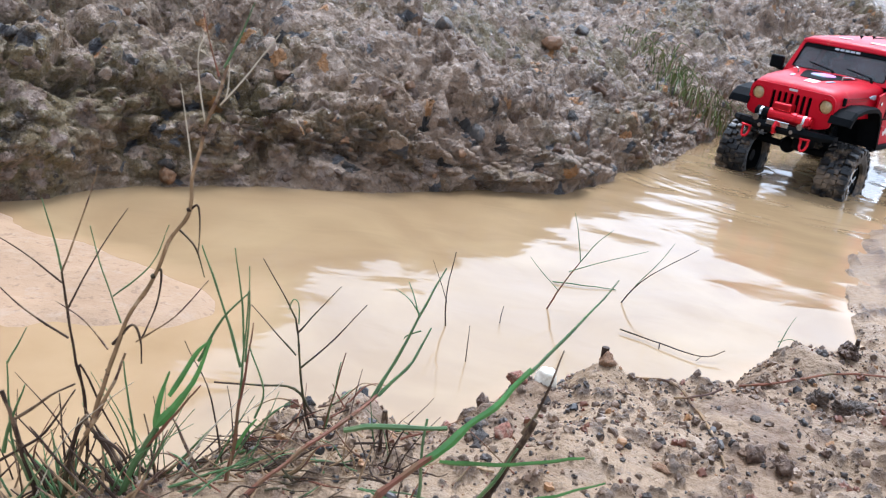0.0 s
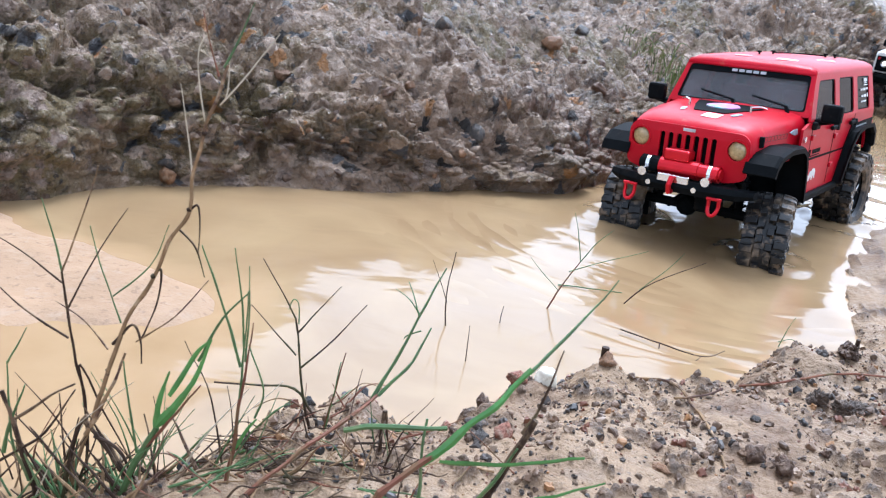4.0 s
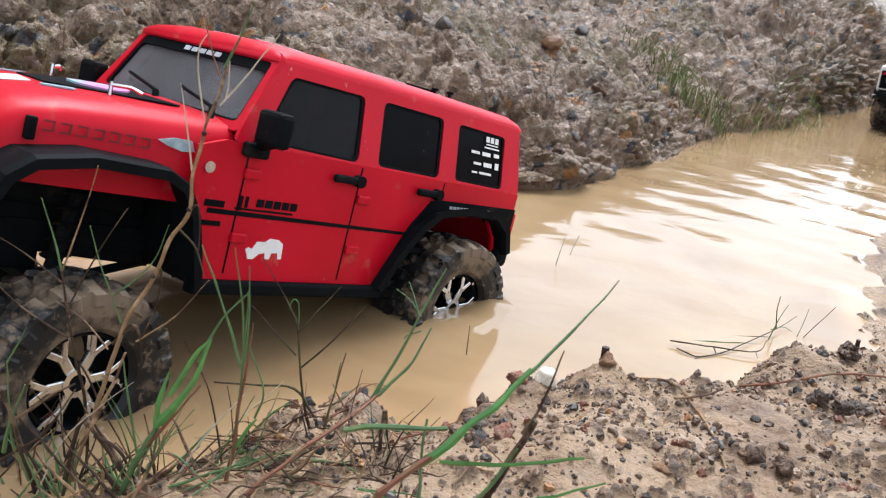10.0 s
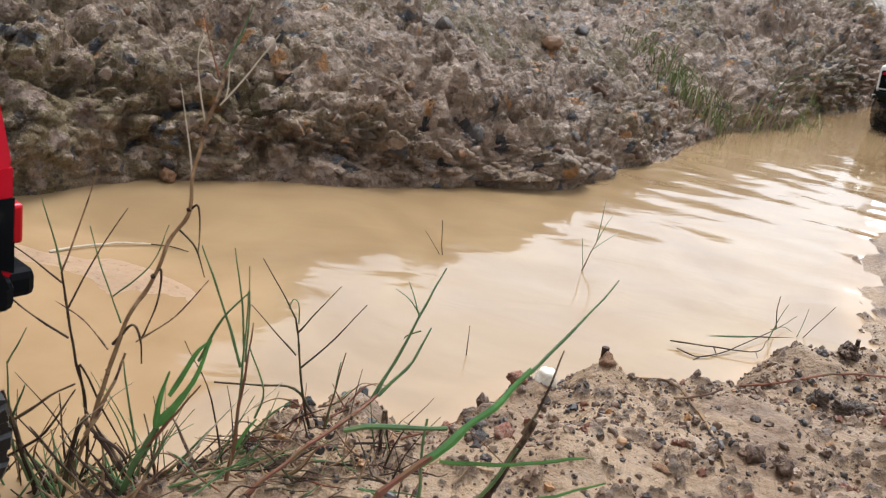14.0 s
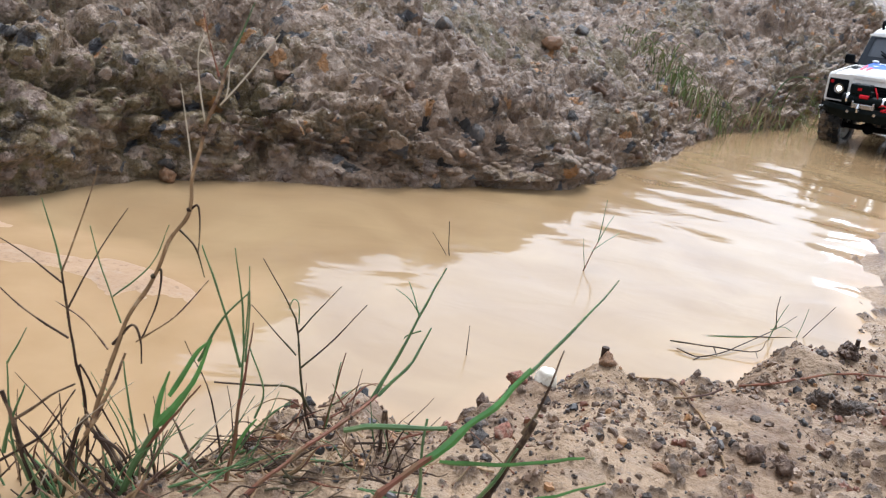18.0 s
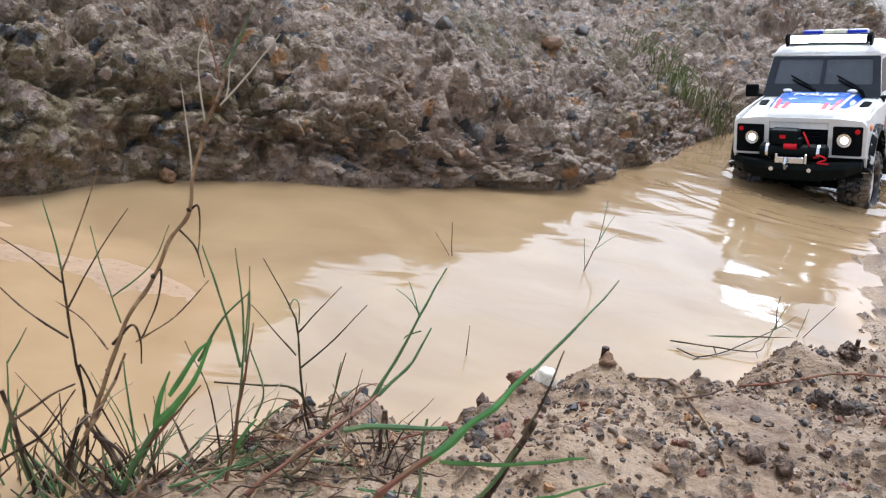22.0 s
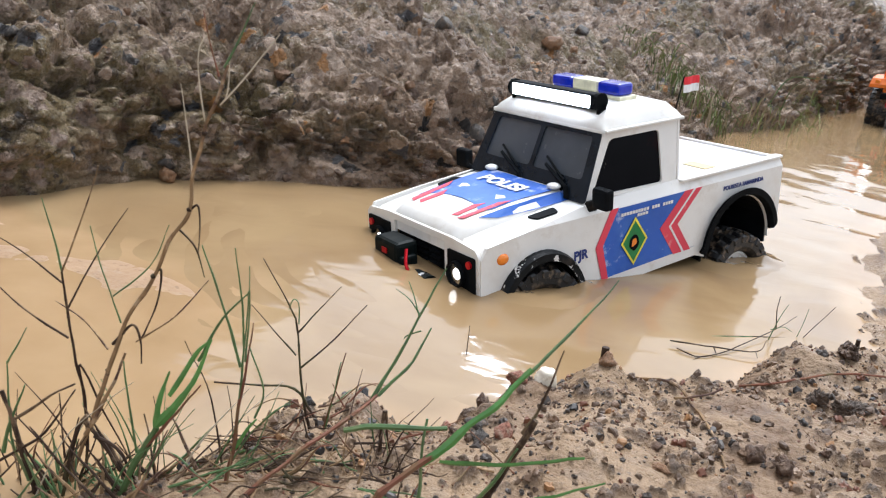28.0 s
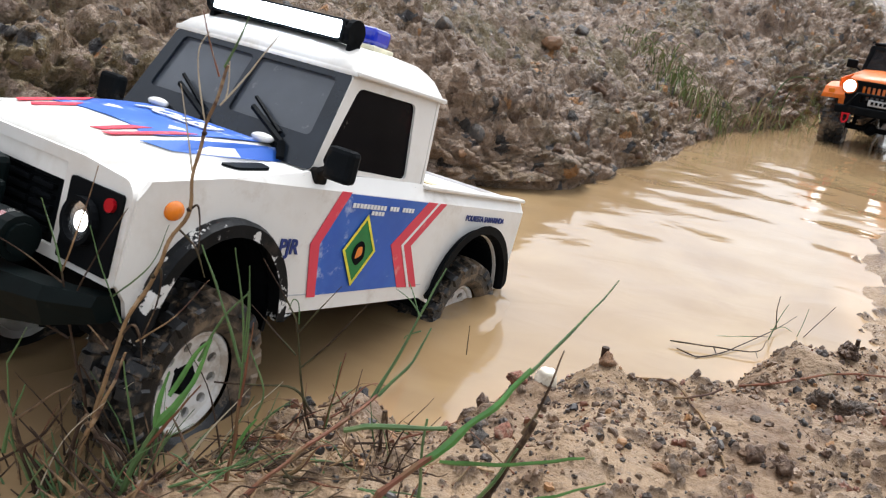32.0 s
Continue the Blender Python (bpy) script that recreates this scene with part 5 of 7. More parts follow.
def add_wheels(car, meshes, hubs, tyre_label):
    """Four wheels; the children of each are its tyre, rim and face."""
    hub, tyre, rim, face = meshes
    out = []
    for name, (x, y, z) in hubs:
        wh = share("wheel", hub, car, pose(x, y, z, 0, 0, 0 if y > 0 else 180))
        share("tyre", tyre, wh, label=tyre_label)
        share("rim", rim, wh)
        share(face.name.split(".")[0], face, wh)
        out.append((wh, x, y, z))
    return out


def arch(cx, cz, r, a0, a1, n=9, flat=1.0):
    return [(cx + r * math.cos(radians(a0 + (a1 - a0) * i / n)), cz + r * flat * math.sin(radians(a0 + (a1 - a0) * i / n))) for i in range(n + 1)]


def side_at(y0, y1, z0, z1):
    """Outer face of a body side that leans in from y0 at z0 to y1 at z1."""
    def f(u, v, w):
        k = min(1.0, max(0.0, (v - z0) / (z1 - z0)))
        return (u, y0 + (y1 - y0) * k - w, v)
    return f


def put(name, bm_fill, mat, car, label="", smooth=False):
    bm = bmesh.new()
    bm_fill(bm)
    return part(name, bm, mat, car, label, smooth)


def coil(bm, p0, p1, r, wire, turns):
    p0, p1 = Vector(p0), Vector(p1)
    d = p1 - p0
    u = d.cross(Vector((0, 1, 0.1))).normalized()
    v = d.normalized().cross(u)
    n = turns * 8
    tube(bm, [p0 + d * i / n + u * r * math.cos(2 * math.pi * i / 8) + v * r * math.sin(2 * math.pi * i / 8) for i in range(n + 1)], wire, 4)


def chassis(car, x0, x1, y, shock_mat):
    """Frame rails, axles, links and springs under a body."""
    for s in (1, -1):
        put("frame_rail", lambda b: box(b, ((x0 + x1) / 2, s * 0.03, 0.028), (x1 - x0 + 0.09, 0.008, 0.014), bevel=0.001), BLACK, car)
        for x, k in ((x0, 1), (x1, -1)):
            def link(b):
                cyl(b, (x, s * 0.035, -0.004), (x + k * 0.11, s * 0.026, 0.022), 0.003, n=8)
            put("link_rod", link, BLACK, car)
            def spring(b):
                coil(b, (x, s * 0.048, 0.004), (x + k * 0.014, s * 0.044, 0.075), 0.0075, 0.0013, 8)
                cyl(b, (x, s * 0.048, 0.0), (x + k * 0.014, s * 0.044, 0.08), 0.0045, n=8)
            put("shock_absorber", spring, shock_mat, car)
    for x in (x0, x1):
        def axle(b):
            cyl(b, (x, -y + 0.01, 0), (x, y - 0.01, 0), 0.0055, n=10)
            bmesh.ops.create_icosphere(b, subdivisions=2, radius=0.013, matrix=Matrix.Translation((x, -0.012, 0)))
        put("axle", axle, BLACK, car)
    put("skid_plate", lambda b: box(b, ((x0 + x1) / 2, 0, 0.016), (0.10, 0.05, 0.018), bevel=0.003), BLACK, car)


def bars(name, car, mat, rows, f, t=0.0004):
    """Writing that cannot be read: short bars (u, v, width, height) on a face."""
    def fill(b):
        for u, v, w, h in rows:
            plate(b, [(u - w / 2, v - h / 2), (u + w / 2, v - h / 2), (u + w / 2, v + h / 2), (u - w / 2, v + h / 2)], [], t, f)
    return put(name, fill, mat, car)


def on_side(f, lift=0.0006):
    """The same face, moved out by lift."""
    return lambda u, v, w: (lambda p: (p[0], p[1] + lift, p[2]))(f(u, v, w))


def winch(car, x, z, drum_mat, box_mat, r=0.0115):
    def drum(b):
        cyl(b, (x, -0.022, z), (x, 0.022, z), 0.010, n=16)
    put("winch_drum", drum, drum_mat, car)
    for s in (1, -1):
        def motor(b):
            cyl(b, (x, s * 0.022, z), (x, s * 0.044, z), r, n=16)
            cyl(b, (x, s * 0.044, z), (x, s * 0.046, z), r * 0.7, n=12)
        put("winch_motor", motor, drum_mat if s > 0 else box_mat, car)
        put("winch_band", lambda b: cyl(b, (x, s * 0.033, z), (x, s * 0.037, z), r + 0.0004, n=16), CHROME, car)
    put("control_box", lambda b: box(b, (x - 0.002, -0.004, z + 0.014), (0.018, 0.03, 0.012), bevel=0.0025), drum_mat, car)
    put("fairlead", lambda b: box(b, (x + 0.016, 0, z - 0.010), (0.003, 0.036, 0.009), bevel=0.001), CHROME, car)


def shackle(car, x, y, z, mat):
    def ring(b):
        pts = [(x + 0.004 * abs(math.sin(a)), y + 0.0055 * math.cos(a), z - 0.008 + 0.009 * math.sin(a)) for a in [math.pi * (0.0 - i / 10) for i in range(11)]]
        tube(b, [(x, y + 0.0055, z), *pts, (x, y - 0.0055, z)], 0.0021, 6)
        cyl(b, (x, y - 0.008, z), (x, y + 0.008, z), 0.0018, n=8)
    put("shackle", ring, mat, car)


def red_wagon():
    car = thing("toy_wagon", "glossy red four-door toy off-road wagon with muddy black tyres", "toy car")
    low, up = side_at(0.0885, 0.0885, 0, 1), side_at(0.0885, 0.0768, 0.102, 0.158)
    rear_arch = arch(-0.012, 0.010, 0.068, 172, 8, 9)
    lower = [(0.222, 0.1035), (0.240, 0.098), (0.240, 0.082), (0.232, 0.050), (0.226, 0.018), (0.066, 0.018), (0.050, 0.046), (0.034, 0.066), (0.018, 0.076), (-0.048, 0.079), (-0.060, 0.066),
             (-0.066, 0.048), (-0.078, 0.048), (-0.083, 0.056), (-0.083, 0.1035)]
    upper = rounded([(0.2165, 0.1035), (0.212, 0.114), (0.187, 0.159), (-0.077, 0.159), (-0.083, 0.1035)], 0.004)
    wins = [rounded([(0.1985, 0.1062), (0.1765, 0.1492), (0.1108, 0.1492), (0.1128, 0.1035 + 0.001)], 0.005),
            rounded([(0.0935, 0.105), (0.0917, 0.1497), (0.0244, 0.1492), (0.0258, 0.1046)], 0.005),
            rounded([(0.0054, 0.1055), (0.0054, 0.1485), (-0.0572, 0.1475), (-0.0574, 0.1050)], 0.004)]
    for s in (1, -1):
        put("side_panel", lambda b: plate(b, lower, [], 0.003, mirrored(low, s)), RED, car)
        put("window_panel", lambda b: plate(b, upper, wins, 0.003, mirrored(up, s)), RED, car)
        for w in wins:
            c = Vector((sum(p[0] for p in w) / len(w), sum(p[1] for p in w) / len(w)))
            grow = [tuple(c + (Vector(p) - c) * 1.02) for p in w]
            shrink = [tuple(c + (Vector(p) - c) * 0.93) for p in w]
            put("window_seal", lambda b: plate(b, grow, [shrink], 0.0022, mirrored(on_side(up, -0.0009), s)), BLACK, car)
            pane = put("pane", lambda b: plate(b, grow, [], 0.0008, mirrored(on_side(up, -0.0019), s)), DARK_GLASS if w is not wins[0] else GLASS, car)
        # door seams and hinges
        for seam in ((0.205, 0.062, 0.0012, 0.078), (0.108, 0.062, 0.0012, 0.08), (0.0175, 0.084, 0.0012, 0.036)):
            bars("door_seam", car, BLACK, [seam], mirrored(on_side(low, 0.0003), s), 0.0005)
        for hx, hz in ((0.200, 0.086), (0.200, 0.046), (0.101, 0.080), (0.101, 0.044)):
            put("door_hinge", lambda b: box(b, (hx, s * 0.0895, hz), (0.012, 0.003, 0.006), bevel=0.001), RED, car)
        for hx in (0.122, 0.0366):
            def handle(b):
                box(b, (hx, s * 0.0920, 0.0925), (0.026, 0.0042, 0.0055), bevel=0.0018)
                cyl(b, (hx - 0.011, s * 0.0885, 0.0925), (hx - 0.011, s * 0.0945, 0.0925), 0.0042, n=10)
            put("door_handle", handle, BLACK, car, "black door handle")
        # stripe, side print and animal sticker
        stripe = [(0.226, 0.0625), (0.226, 0.0595), (0.030, 0.0585), (0.030, 0.0605)]
        put("side_stripe", lambda b: plate(b, stripe, [], 0.0004, mirrored(on_side(low, 0.0005), s)), BLACK, car)
        bars("side_print", car, BLACK, [(0.1885 - 0.0068 * i, 0.0687, 0.0054, 0.0050) for i in range(5)] + [(0.2035, 0.0675, 0.0026, 0.009), (0.199, 0.0685, 0.0022, 0.007), (0.184, 0.0640, 0.046, 0.0012), (0.222, 0.0655, 0.014, 0.004), (0.222, 0.0535, 0.014, 0.003)], mirrored(on_side(low, 0.0006), s))
        rhino = [(0.189, 0.033), (0.192, 0.039), (0.190, 0.0405), (0.187, 0.0395), (0.184, 0.0445), (0.178, 0.0445), (0.174, 0.0470), (0.167, 0.0465), (0.163, 0.0440), (0.162, 0.0340), (0.165, 0.034), (0.166, 0.038), (0.171, 0.0375), (0.172, 0.0335), (0.1755, 0.0335), (0.1765, 0.0375), (0.181, 0.0365), (0.185, 0.0330)]
        put("animal_sticker", lambda b: plate(b, rhino, [], 0.0004, mirrored(on_side(low, 0.0005), s)), STICKER, car, "white animal sticker")
        # rear arch, quarter panel, sill
        put("quarter_panel", lambda b: plate(b, [(0.028, 0.087), (0.046, 0.066), (0.066, 0.03), (0.060, 0.03), (0.032, 0.066), (0.018, 0.0765), (-0.050, 0.0795), (-0.062, 0.066), (-0.0835, 0.056), (-0.0835, 0.0905), (0.020, 0.0885)], [], 0.0012, mirrored(on_side(low, 0.001), s)), BLACK, car, "black rear quarter panel with pale print")
        bars("quarter_print", car, GREY_PRINT, [(0.004 - 0.0045 * i, 0.0840 + 0.0001 * i, 0.0034, 0.0022) for i in range(12)], mirrored(on_side(low, 0.0014), s))
        def rflare(b):
            sweep(b, [(0.070, 0.016), (0.056, 0.040), (0.040, 0.062), (0.022, 0.0755), (-0.01, 0.080), (-0.046, 0.0795), (-0.062, 0.070), (-0.069, 0.052)], (0.0035, 0.082, 0.1005))
            for v in b.verts:
                v.co.y *= s
        put("rear_flare", rflare, BLACK, car)
        put("rear_corner_guard", lambda b: box(b, (-0.0735, s * 0.0905, 0.0485), (0.017, 0.012, 0.016), bevel=0.005), BLACK, car)
        def fflare(b):
            sweep(b, [(0.224, 0.016), (0.229, 0.036), (0.236, 0.060), (0.246, 0.076), (0.262, 0.0835), (0.305, 0.085), (0.336, 0.080), (0.350, 0.070), (0.355, 0.060)], (0.0032, 0.066, 0.1000))
            for v in b.verts:
                v.co.y *= s
        put("front_flare", fflare, BLACK, car)
        # black wall and liner added behind the wheel, in place of the deep shadow there
        put("liner_wall", lambda b: plate(b, [(0.220, 0.010), (0.229, 0.036), (0.236, 0.060), (0.246, 0.076), (0.262, 0.0835), (0.305, 0.085), (0.336, 0.080), (0.346, 0.060), (0.346, 0.020)], [], 0.0015, lambda u, v, w: (u, s * (0.032 - w), v)), BLACK, car)
        put("wheel_liner", lambda b: (sweep(b, [(0.222, 0.014), (0.228, 0.036), (0.235, 0.060), (0.246, 0.074), (0.262, 0.0815), (0.305, 0.083), (0.336, 0.078), (0.348, 0.066)], (0.0015, 0.032, 0.068)), flip_y(b, s)), BLACK, car)
        put("sill", lambda b: box(b, (0.146, s * 0.0885, 0.0145), (0.165, 0.010, 0.009), bevel=0.002), BLACK, car, "scratched black sill rail")
        # side of the engine cover: print and vent
        put("side_vent", lambda b: plate(b, [(0.238, 0.0925), (0.246, 0.0915), (0.256, 0.0935), (0.262, 0.0960), (0.252, 0.0985), (0.241, 0.0985)], [], 0.0008, lambda u, v, w: (u, s * (0.0835 - 0.05 * (u - 0.21) - w), v)), SILVER, car, "silver saw-toothed side vent")
        bars("cover_print", car, DARK_RED, [(0.268 + 0.0088 * i, 0.0925 + k, 0.0058, 0.0011) for i in range(7) for k in (-0.0024, 0.0024)] + [(0.2655 + 0.0088 * i, 0.0925, 0.0012, 0.0046) for i in range(7)], lambda u, v, w: (u, s * (0.0795 - 0.075 * (u - 0.23) - w * 0.5 + 0.0022), v))
        put("cover_latch", lambda b: box(b, (0.329, s * 0.0728, 0.090), (0.005, 0.005, 0.012), bevel=0.001), BLACK, car)
        def bolt(b):
            cyl(b, (0.2315, s * 0.086, 0.0865), (0.2315, s * 0.0905, 0.0865), 0.0035, n=12)
        put("round_badge", bolt, CHROME, car)
        # mirror
        def mirror(b):
            box(b, (0.205, s * 0.1065, 0.116), (0.012, 0.022, 0.021), pose(0, 0, 0), 0.003)
            cyl(b, (0.2, s * 0.089, 0.104), (0.204, s * 0.106, 0.108), 0.004, n=8)
            box(b, (0.202, s * 0.0905, 0.1005), (0.018, 0.007, 0.009), None, 0.002)
        put("side_mirror", mirror, BLACK, car)
        put("tail_lamp", lambda b: box(b, (-0.0845, s * 0.0845, 0.0785), (0.006, 0.010, 0.018), bevel=0.0015), RED_METAL, car, "red tail lamp")
        put("headlamp_ring", lambda b: plate(b, disc(s * 0.055, 0.0795, 0.0128, 20), [disc(s * 0.055, 0.0795, 0.0105, 20)], 0.004, lambda u, v, w: (0.3495 - w, u, v)), RED, car)
        def lens(b):
            bmesh.ops.create_uvsphere(b, u_segments=16, v_segments=8, radius=0.0105, matrix=Matrix.Translation((0.345, s * 0.055, 0.0795)) @ Matrix.Diagonal((0.4, 1, 1, 1)))
        put("headlamp", lens, HEADLAMP_OFF, car, "round tan headlamp lens", True)
        def wiper(b):
            y = 0.045 if s > 0 else -0.018
            tube(b, [(0.219, y + 0.018, 0.108), (0.215, y + 0.012, 0.119)], 0.0022, 6)
            tube(b, [(0.215, y + 0.012, 0.119), (0.211, y - 0.03, 0.126)], 0.0012, 5)
        put("wiper", wiper, BLACK, car)
    # engine cover
    def cover(b):
        secs = []
        for x, top, w in ((0.212, 0.1135, 0.0815), (0.235, 0.1120, 0.0795), (0.27, 0.1105, 0.0768), (0.31, 0.1075, 0.0735), (0.332, 0.1035, 0.0712), (0.3435, 0.0975, 0.0692), (0.3475, 0.090, 0.068)):
            half = [(w, 0.062), (w, top - 0.016), (w - 0.0022, top - 0.008), (w - 0.007, top - 0.0028), (w * 0.72, top), (w * 0.36, top + 0.0016)]
            secs.append([(x, -y, z) for y, z in half] + [(x, 0, top + 0.0022)] + [(x, y, z) for y, z in reversed(half)])
        loft(b, secs, caps=False)
    put("engine_cover", cover, RED, car, smooth=True)
    slots = [rounded([(0.0098 * i - 0.0028, 0.0565), (0.0098 * i + 0.0028, 0.0565), (0.0098 * i + 0.0028, 0.0885), (0.0098 * i - 0.0028, 0.0885)], 0.0026) for i in range(-3, 4)]
    front = rounded([(-0.0685, 0.050), (-0.050, 0.044), (0.050, 0.044), (0.0685, 0.050), (0.0685, 0.090), (0.060, 0.0975), (-0.060, 0.0975), (-0.0685, 0.090)], 0.006)
    put("grille", lambda b: plate(b, front, slots + [disc(s * 0.055, 0.0795, 0.0115, 18) for s in (1, -1)], 0.003, lambda u, v, w: (0.3488 - w - 0.15 * max(0, v - 0.088), u, v)), RED, car, "red seven-slot grille")
    put("grille_backing", lambda b: box(b, (0.3385, 0, 0.072), (0.002, 0.128, 0.046)), BLACK, car)
    put("badge", lambda b: box(b, (0.3475, 0, 0.0935), (0.002, 0.014, 0.0035), bevel=0.0006), GREY_PRINT, car)
    ztop = lambda x: float(np.interp(x, [0.212, 0.27, 0.31, 0.332], [0.1159, 0.1129, 0.1099, 0.1059]))
    deck = lambda u, v, w: (u, v, ztop(u) + 0.0003 + w - 0.0024 * abs(v) / 0.07)
    put("cover_panel", lambda b: plate(b, rounded([(0.226, -0.042), (0.226, 0.042), (0.262, 0.032), (0.300, 0.018), (0.300, -0.018), (0.262, -0.032)], 0.003), [], 0.0008, deck), BLACK, car, "black panel sticker")
    put("disc_sticker", lambda b: plate(b, [(0.258 + 0.018 * math.cos(a), 0.019 * math.sin(a)) for a in [2 * math.pi * i / 24 for i in range(24)]], [], 0.0013, deck), TEAL, car, "iridescent round sticker")
    for s in (1, -1):
        put("cover_clip", lambda b: (cyl(b, (0.27, s * 0.036, ztop(0.27) - 0.001), (0.27, s * 0.036, ztop(0.27) + 0.007), 0.0012, n=6), tube(b, [(0.27, s * 0.036, ztop(0.27) + 0.005), (0.262, s * 0.044, ztop(0.27) + 0.006), (0.258, s * 0.05, ztop(0.27) + 0.004)], 0.0012, 5)), CHROME, car)
        put("cover_scoop", lambda b: plate(b, rounded([(0.288, s * 0.030), (0.306, s * 0.026), (0.308, s * 0.031), (0.290, s * 0.036)], 0.002), [], 0.0008, deck), SILVER, car)
    put("nose_sticker", lambda b: plate(b, [(0.308, 0.002), (0.324, 0.0), (0.324, 0.018), (0.308, 0.020)], [], 0.0005, deck), STICKER, car, "worn white sticker")
    # windscreen
    scr = lambda u, v, w: (0.2145 - 0.028 * v - w * 0.8, u * (0.0845 - 0.0072 * v), 0.1085 + 0.052 * v + 0.0005 - w * 0.3)
    put("windscreen_frame", lambda b: plate(b, rounded([(-1, 0), (1, 0), (1, 1), (-1, 1)], 0.05), [rounded([(-0.93, 0.10), (0.93, 0.10), (0.93, 0.875), (-0.93, 0.875)], 0.06)], 0.004, scr), RED, car)
    put("windscreen_seal", lambda b: plate(b, rounded([(-0.94, 0.09), (0.94, 0.09), (0.94, 0.885), (-0.94, 0.885)], 0.06), [rounded([(-0.90, 0.13), (0.90, 0.13), (0.90, 0.76), (-0.90, 0.76)], 0.06)], 0.002, lambda u, v, w: scr(u, v, w + 0.0015)), BLACK, car)
    put("windscreen", lambda b: plate(b, [(-0.95, 0.08), (0.95, 0.08), (0.95, 0.89), (-0.95, 0.89)], [], 0.0008, lambda u, v, w: scr(u, v, w + 0.0036)), DUSTY_GLASS, car, "dusty clear windscreen")
    bars("screen_print", car, GREY_PRINT, [(-0.22 + 0.11 * i, 0.82, 0.085, 0.06) for i in range(5)], lambda u, v, w: scr(u, v, 0.0008 - w))
    # roof
    def roof(b):
        secs = []
        for x, k in ((0.1905, 0.0), (0.186, 0.6), (0.176, 1.0), (0.10, 1.15), (0.0, 1.1), (-0.066, 1.0), (-0.0755, 0.7), (-0.080, 0.0)):
            edge = [(0.0775, 0.1555), (0.0770, 0.1575 + 0.001 * k), (0.0745, 0.1585 + 0.0035 * k), (0.068, 0.1590 + 0.0060 * k), (0.04, 0.1590 + 0.0080 * k), (0.018, 0.1590 + 0.0076 * k)]
            secs.append([(x, -y, z) for y, z in edge] + [(x, 0, 0.159 + 0.0082 * k)] + [(x, y, z) for y, z in reversed(edge)])
        loft(b, secs, caps=True)
    put("roof", roof, RED, car, smooth=True)
    rtop = lambda u, v, w: (u, v, 0.1688 + w - 0.0022 * abs(v) / 0.07 - 0.00025)
    for pts, mat, lab in (([(0.168, 0.022), (0.158, 0.045), (0.140, 0.040), (0.146, 0.018)], STICKER, "worn white roof sticker"), ([(0.09, 0.045), (0.075, 0.066), (0.056, 0.060), (0.066, 0.040)], STICKER, "square white roof sticker"), ([(0.165, -0.03), (0.157, -0.012), (0.148, -0.014), (0.155, -0.033)], STICKER, "small white roof sticker")):
        hole = [tuple(Vector(p).lerp(Vector((sum(q[0] for q in pts) / 4, sum(q[1] for q in pts) / 4)), 0.4)) for p in pts]
        put("roof_sticker", lambda b: plate(b, pts, [hole] if "square" in lab else [], 0.0006, rtop), mat, car, lab)
    for x, y in ((0.045, -0.022), (-0.012, 0.030), (-0.02, 0.040), (0.09, -0.025)):
        put("roof_bolt", lambda b: (cyl(b, (x, y, 0.165), (x, y, 0.172), 0.0014, n=6), cyl(b, (x, y, 0.1705), (x, y, 0.1725), 0.003, n=8)), BLACK, car)
    put("roof_strap", lambda b: tube(b, curve_points([(0.045, -0.022, 0.1695), (0.02, 0.0, 0.1705), (-0.012, 0.03, 0.1695)], 5), 0.0009, 5), BLACK, car)
    # tail
    put("tail_panel", lambda b: plate(b, [(-0.086, 0.05), (0.086, 0.05), (0.088, 0.10), (0.076, 0.158), (-0.076, 0.158), (-0.088, 0.10)], [rounded([(-0.065, 0.105), (0.065, 0.105), (0.058, 0.148), (-0.058, 0.148)], 0.005)], 0.003, lambda u, v, w: (-0.083 + 0.09 * max(0, v - 0.1) + w, u, v)), RED, car)
    put("tail_pane", lambda b: plate(b, [(-0.067, 0.103), (0.067, 0.103), (0.06, 0.15), (-0.06, 0.15)], [], 0.001, lambda u, v, w: (-0.0805 + 0.09 * max(0, v - 0.1) + w, u, v)), DARK_GLASS, car)
    put("rear_bumper", lambda b: box(b, (-0.094, 0, 0.042), (0.016, 0.15, 0.014), bevel=0.004), BLACK, car)
    # inside
    put("floor_pan", lambda b: box(b, (0.07, 0, 0.046), (0.29, 0.165, 0.004)), BLACK, car)
    for x, y in ((0.12, 0.04), (0.12, -0.04), (0.03, 0.0)):
        put("seat", lambda b: (box(b, (x, y, 0.064), (0.05, 0.05 if y else 0.13, 0.03), bevel=0.006), box(b, (x - 0.026, y, 0.098), (0.014, 0.05 if y else 0.13, 0.06), bevel=0.005)), INNER_RED, car, "dark red seat")
    put("dashboard", lambda b: box(b, (0.20, 0, 0.092), (0.02, 0.16, 0.026), bevel=0.006), BLACK, car)
    put("steering_wheel", lambda b: tube(b, [(0.176 + 0.006 * math.sin(a), 0.04 + 0.016 * math.cos(a), 0.105 + 0.014 * math.sin(a)) for a in [2 * math.pi * i / 14 for i in range(15)]], 0.002, 5), BLACK, car)
    # wheel wells and engine bay
    put("inner_bay", lambda b: box(b, (0.285, 0, 0.062), (0.10, 0.085, 0.034), bevel=0.004), BLACK, car)
    put("motor", lambda b: cyl(b, (0.24, -0.01, 0.05), (0.29, -0.01, 0.05), 0.018, n=16), BLACK, car)
    # three unseen black sheets added to keep sky out of the water's reflection below
    put("floor_pan", lambda b: box(b, (0.140, 0, 0.026), (0.164, 0.168, 0.004)), BLACK, car)
    put("tail_floor", lambda b: box(b, (-0.006, 0, 0.086), (0.150, 0.160, 0.003)), BLACK, car)
    put("bay_floor", lambda b: box(b, (0.285, 0, 0.088), (0.120, 0.130, 0.003)), BLACK, car)
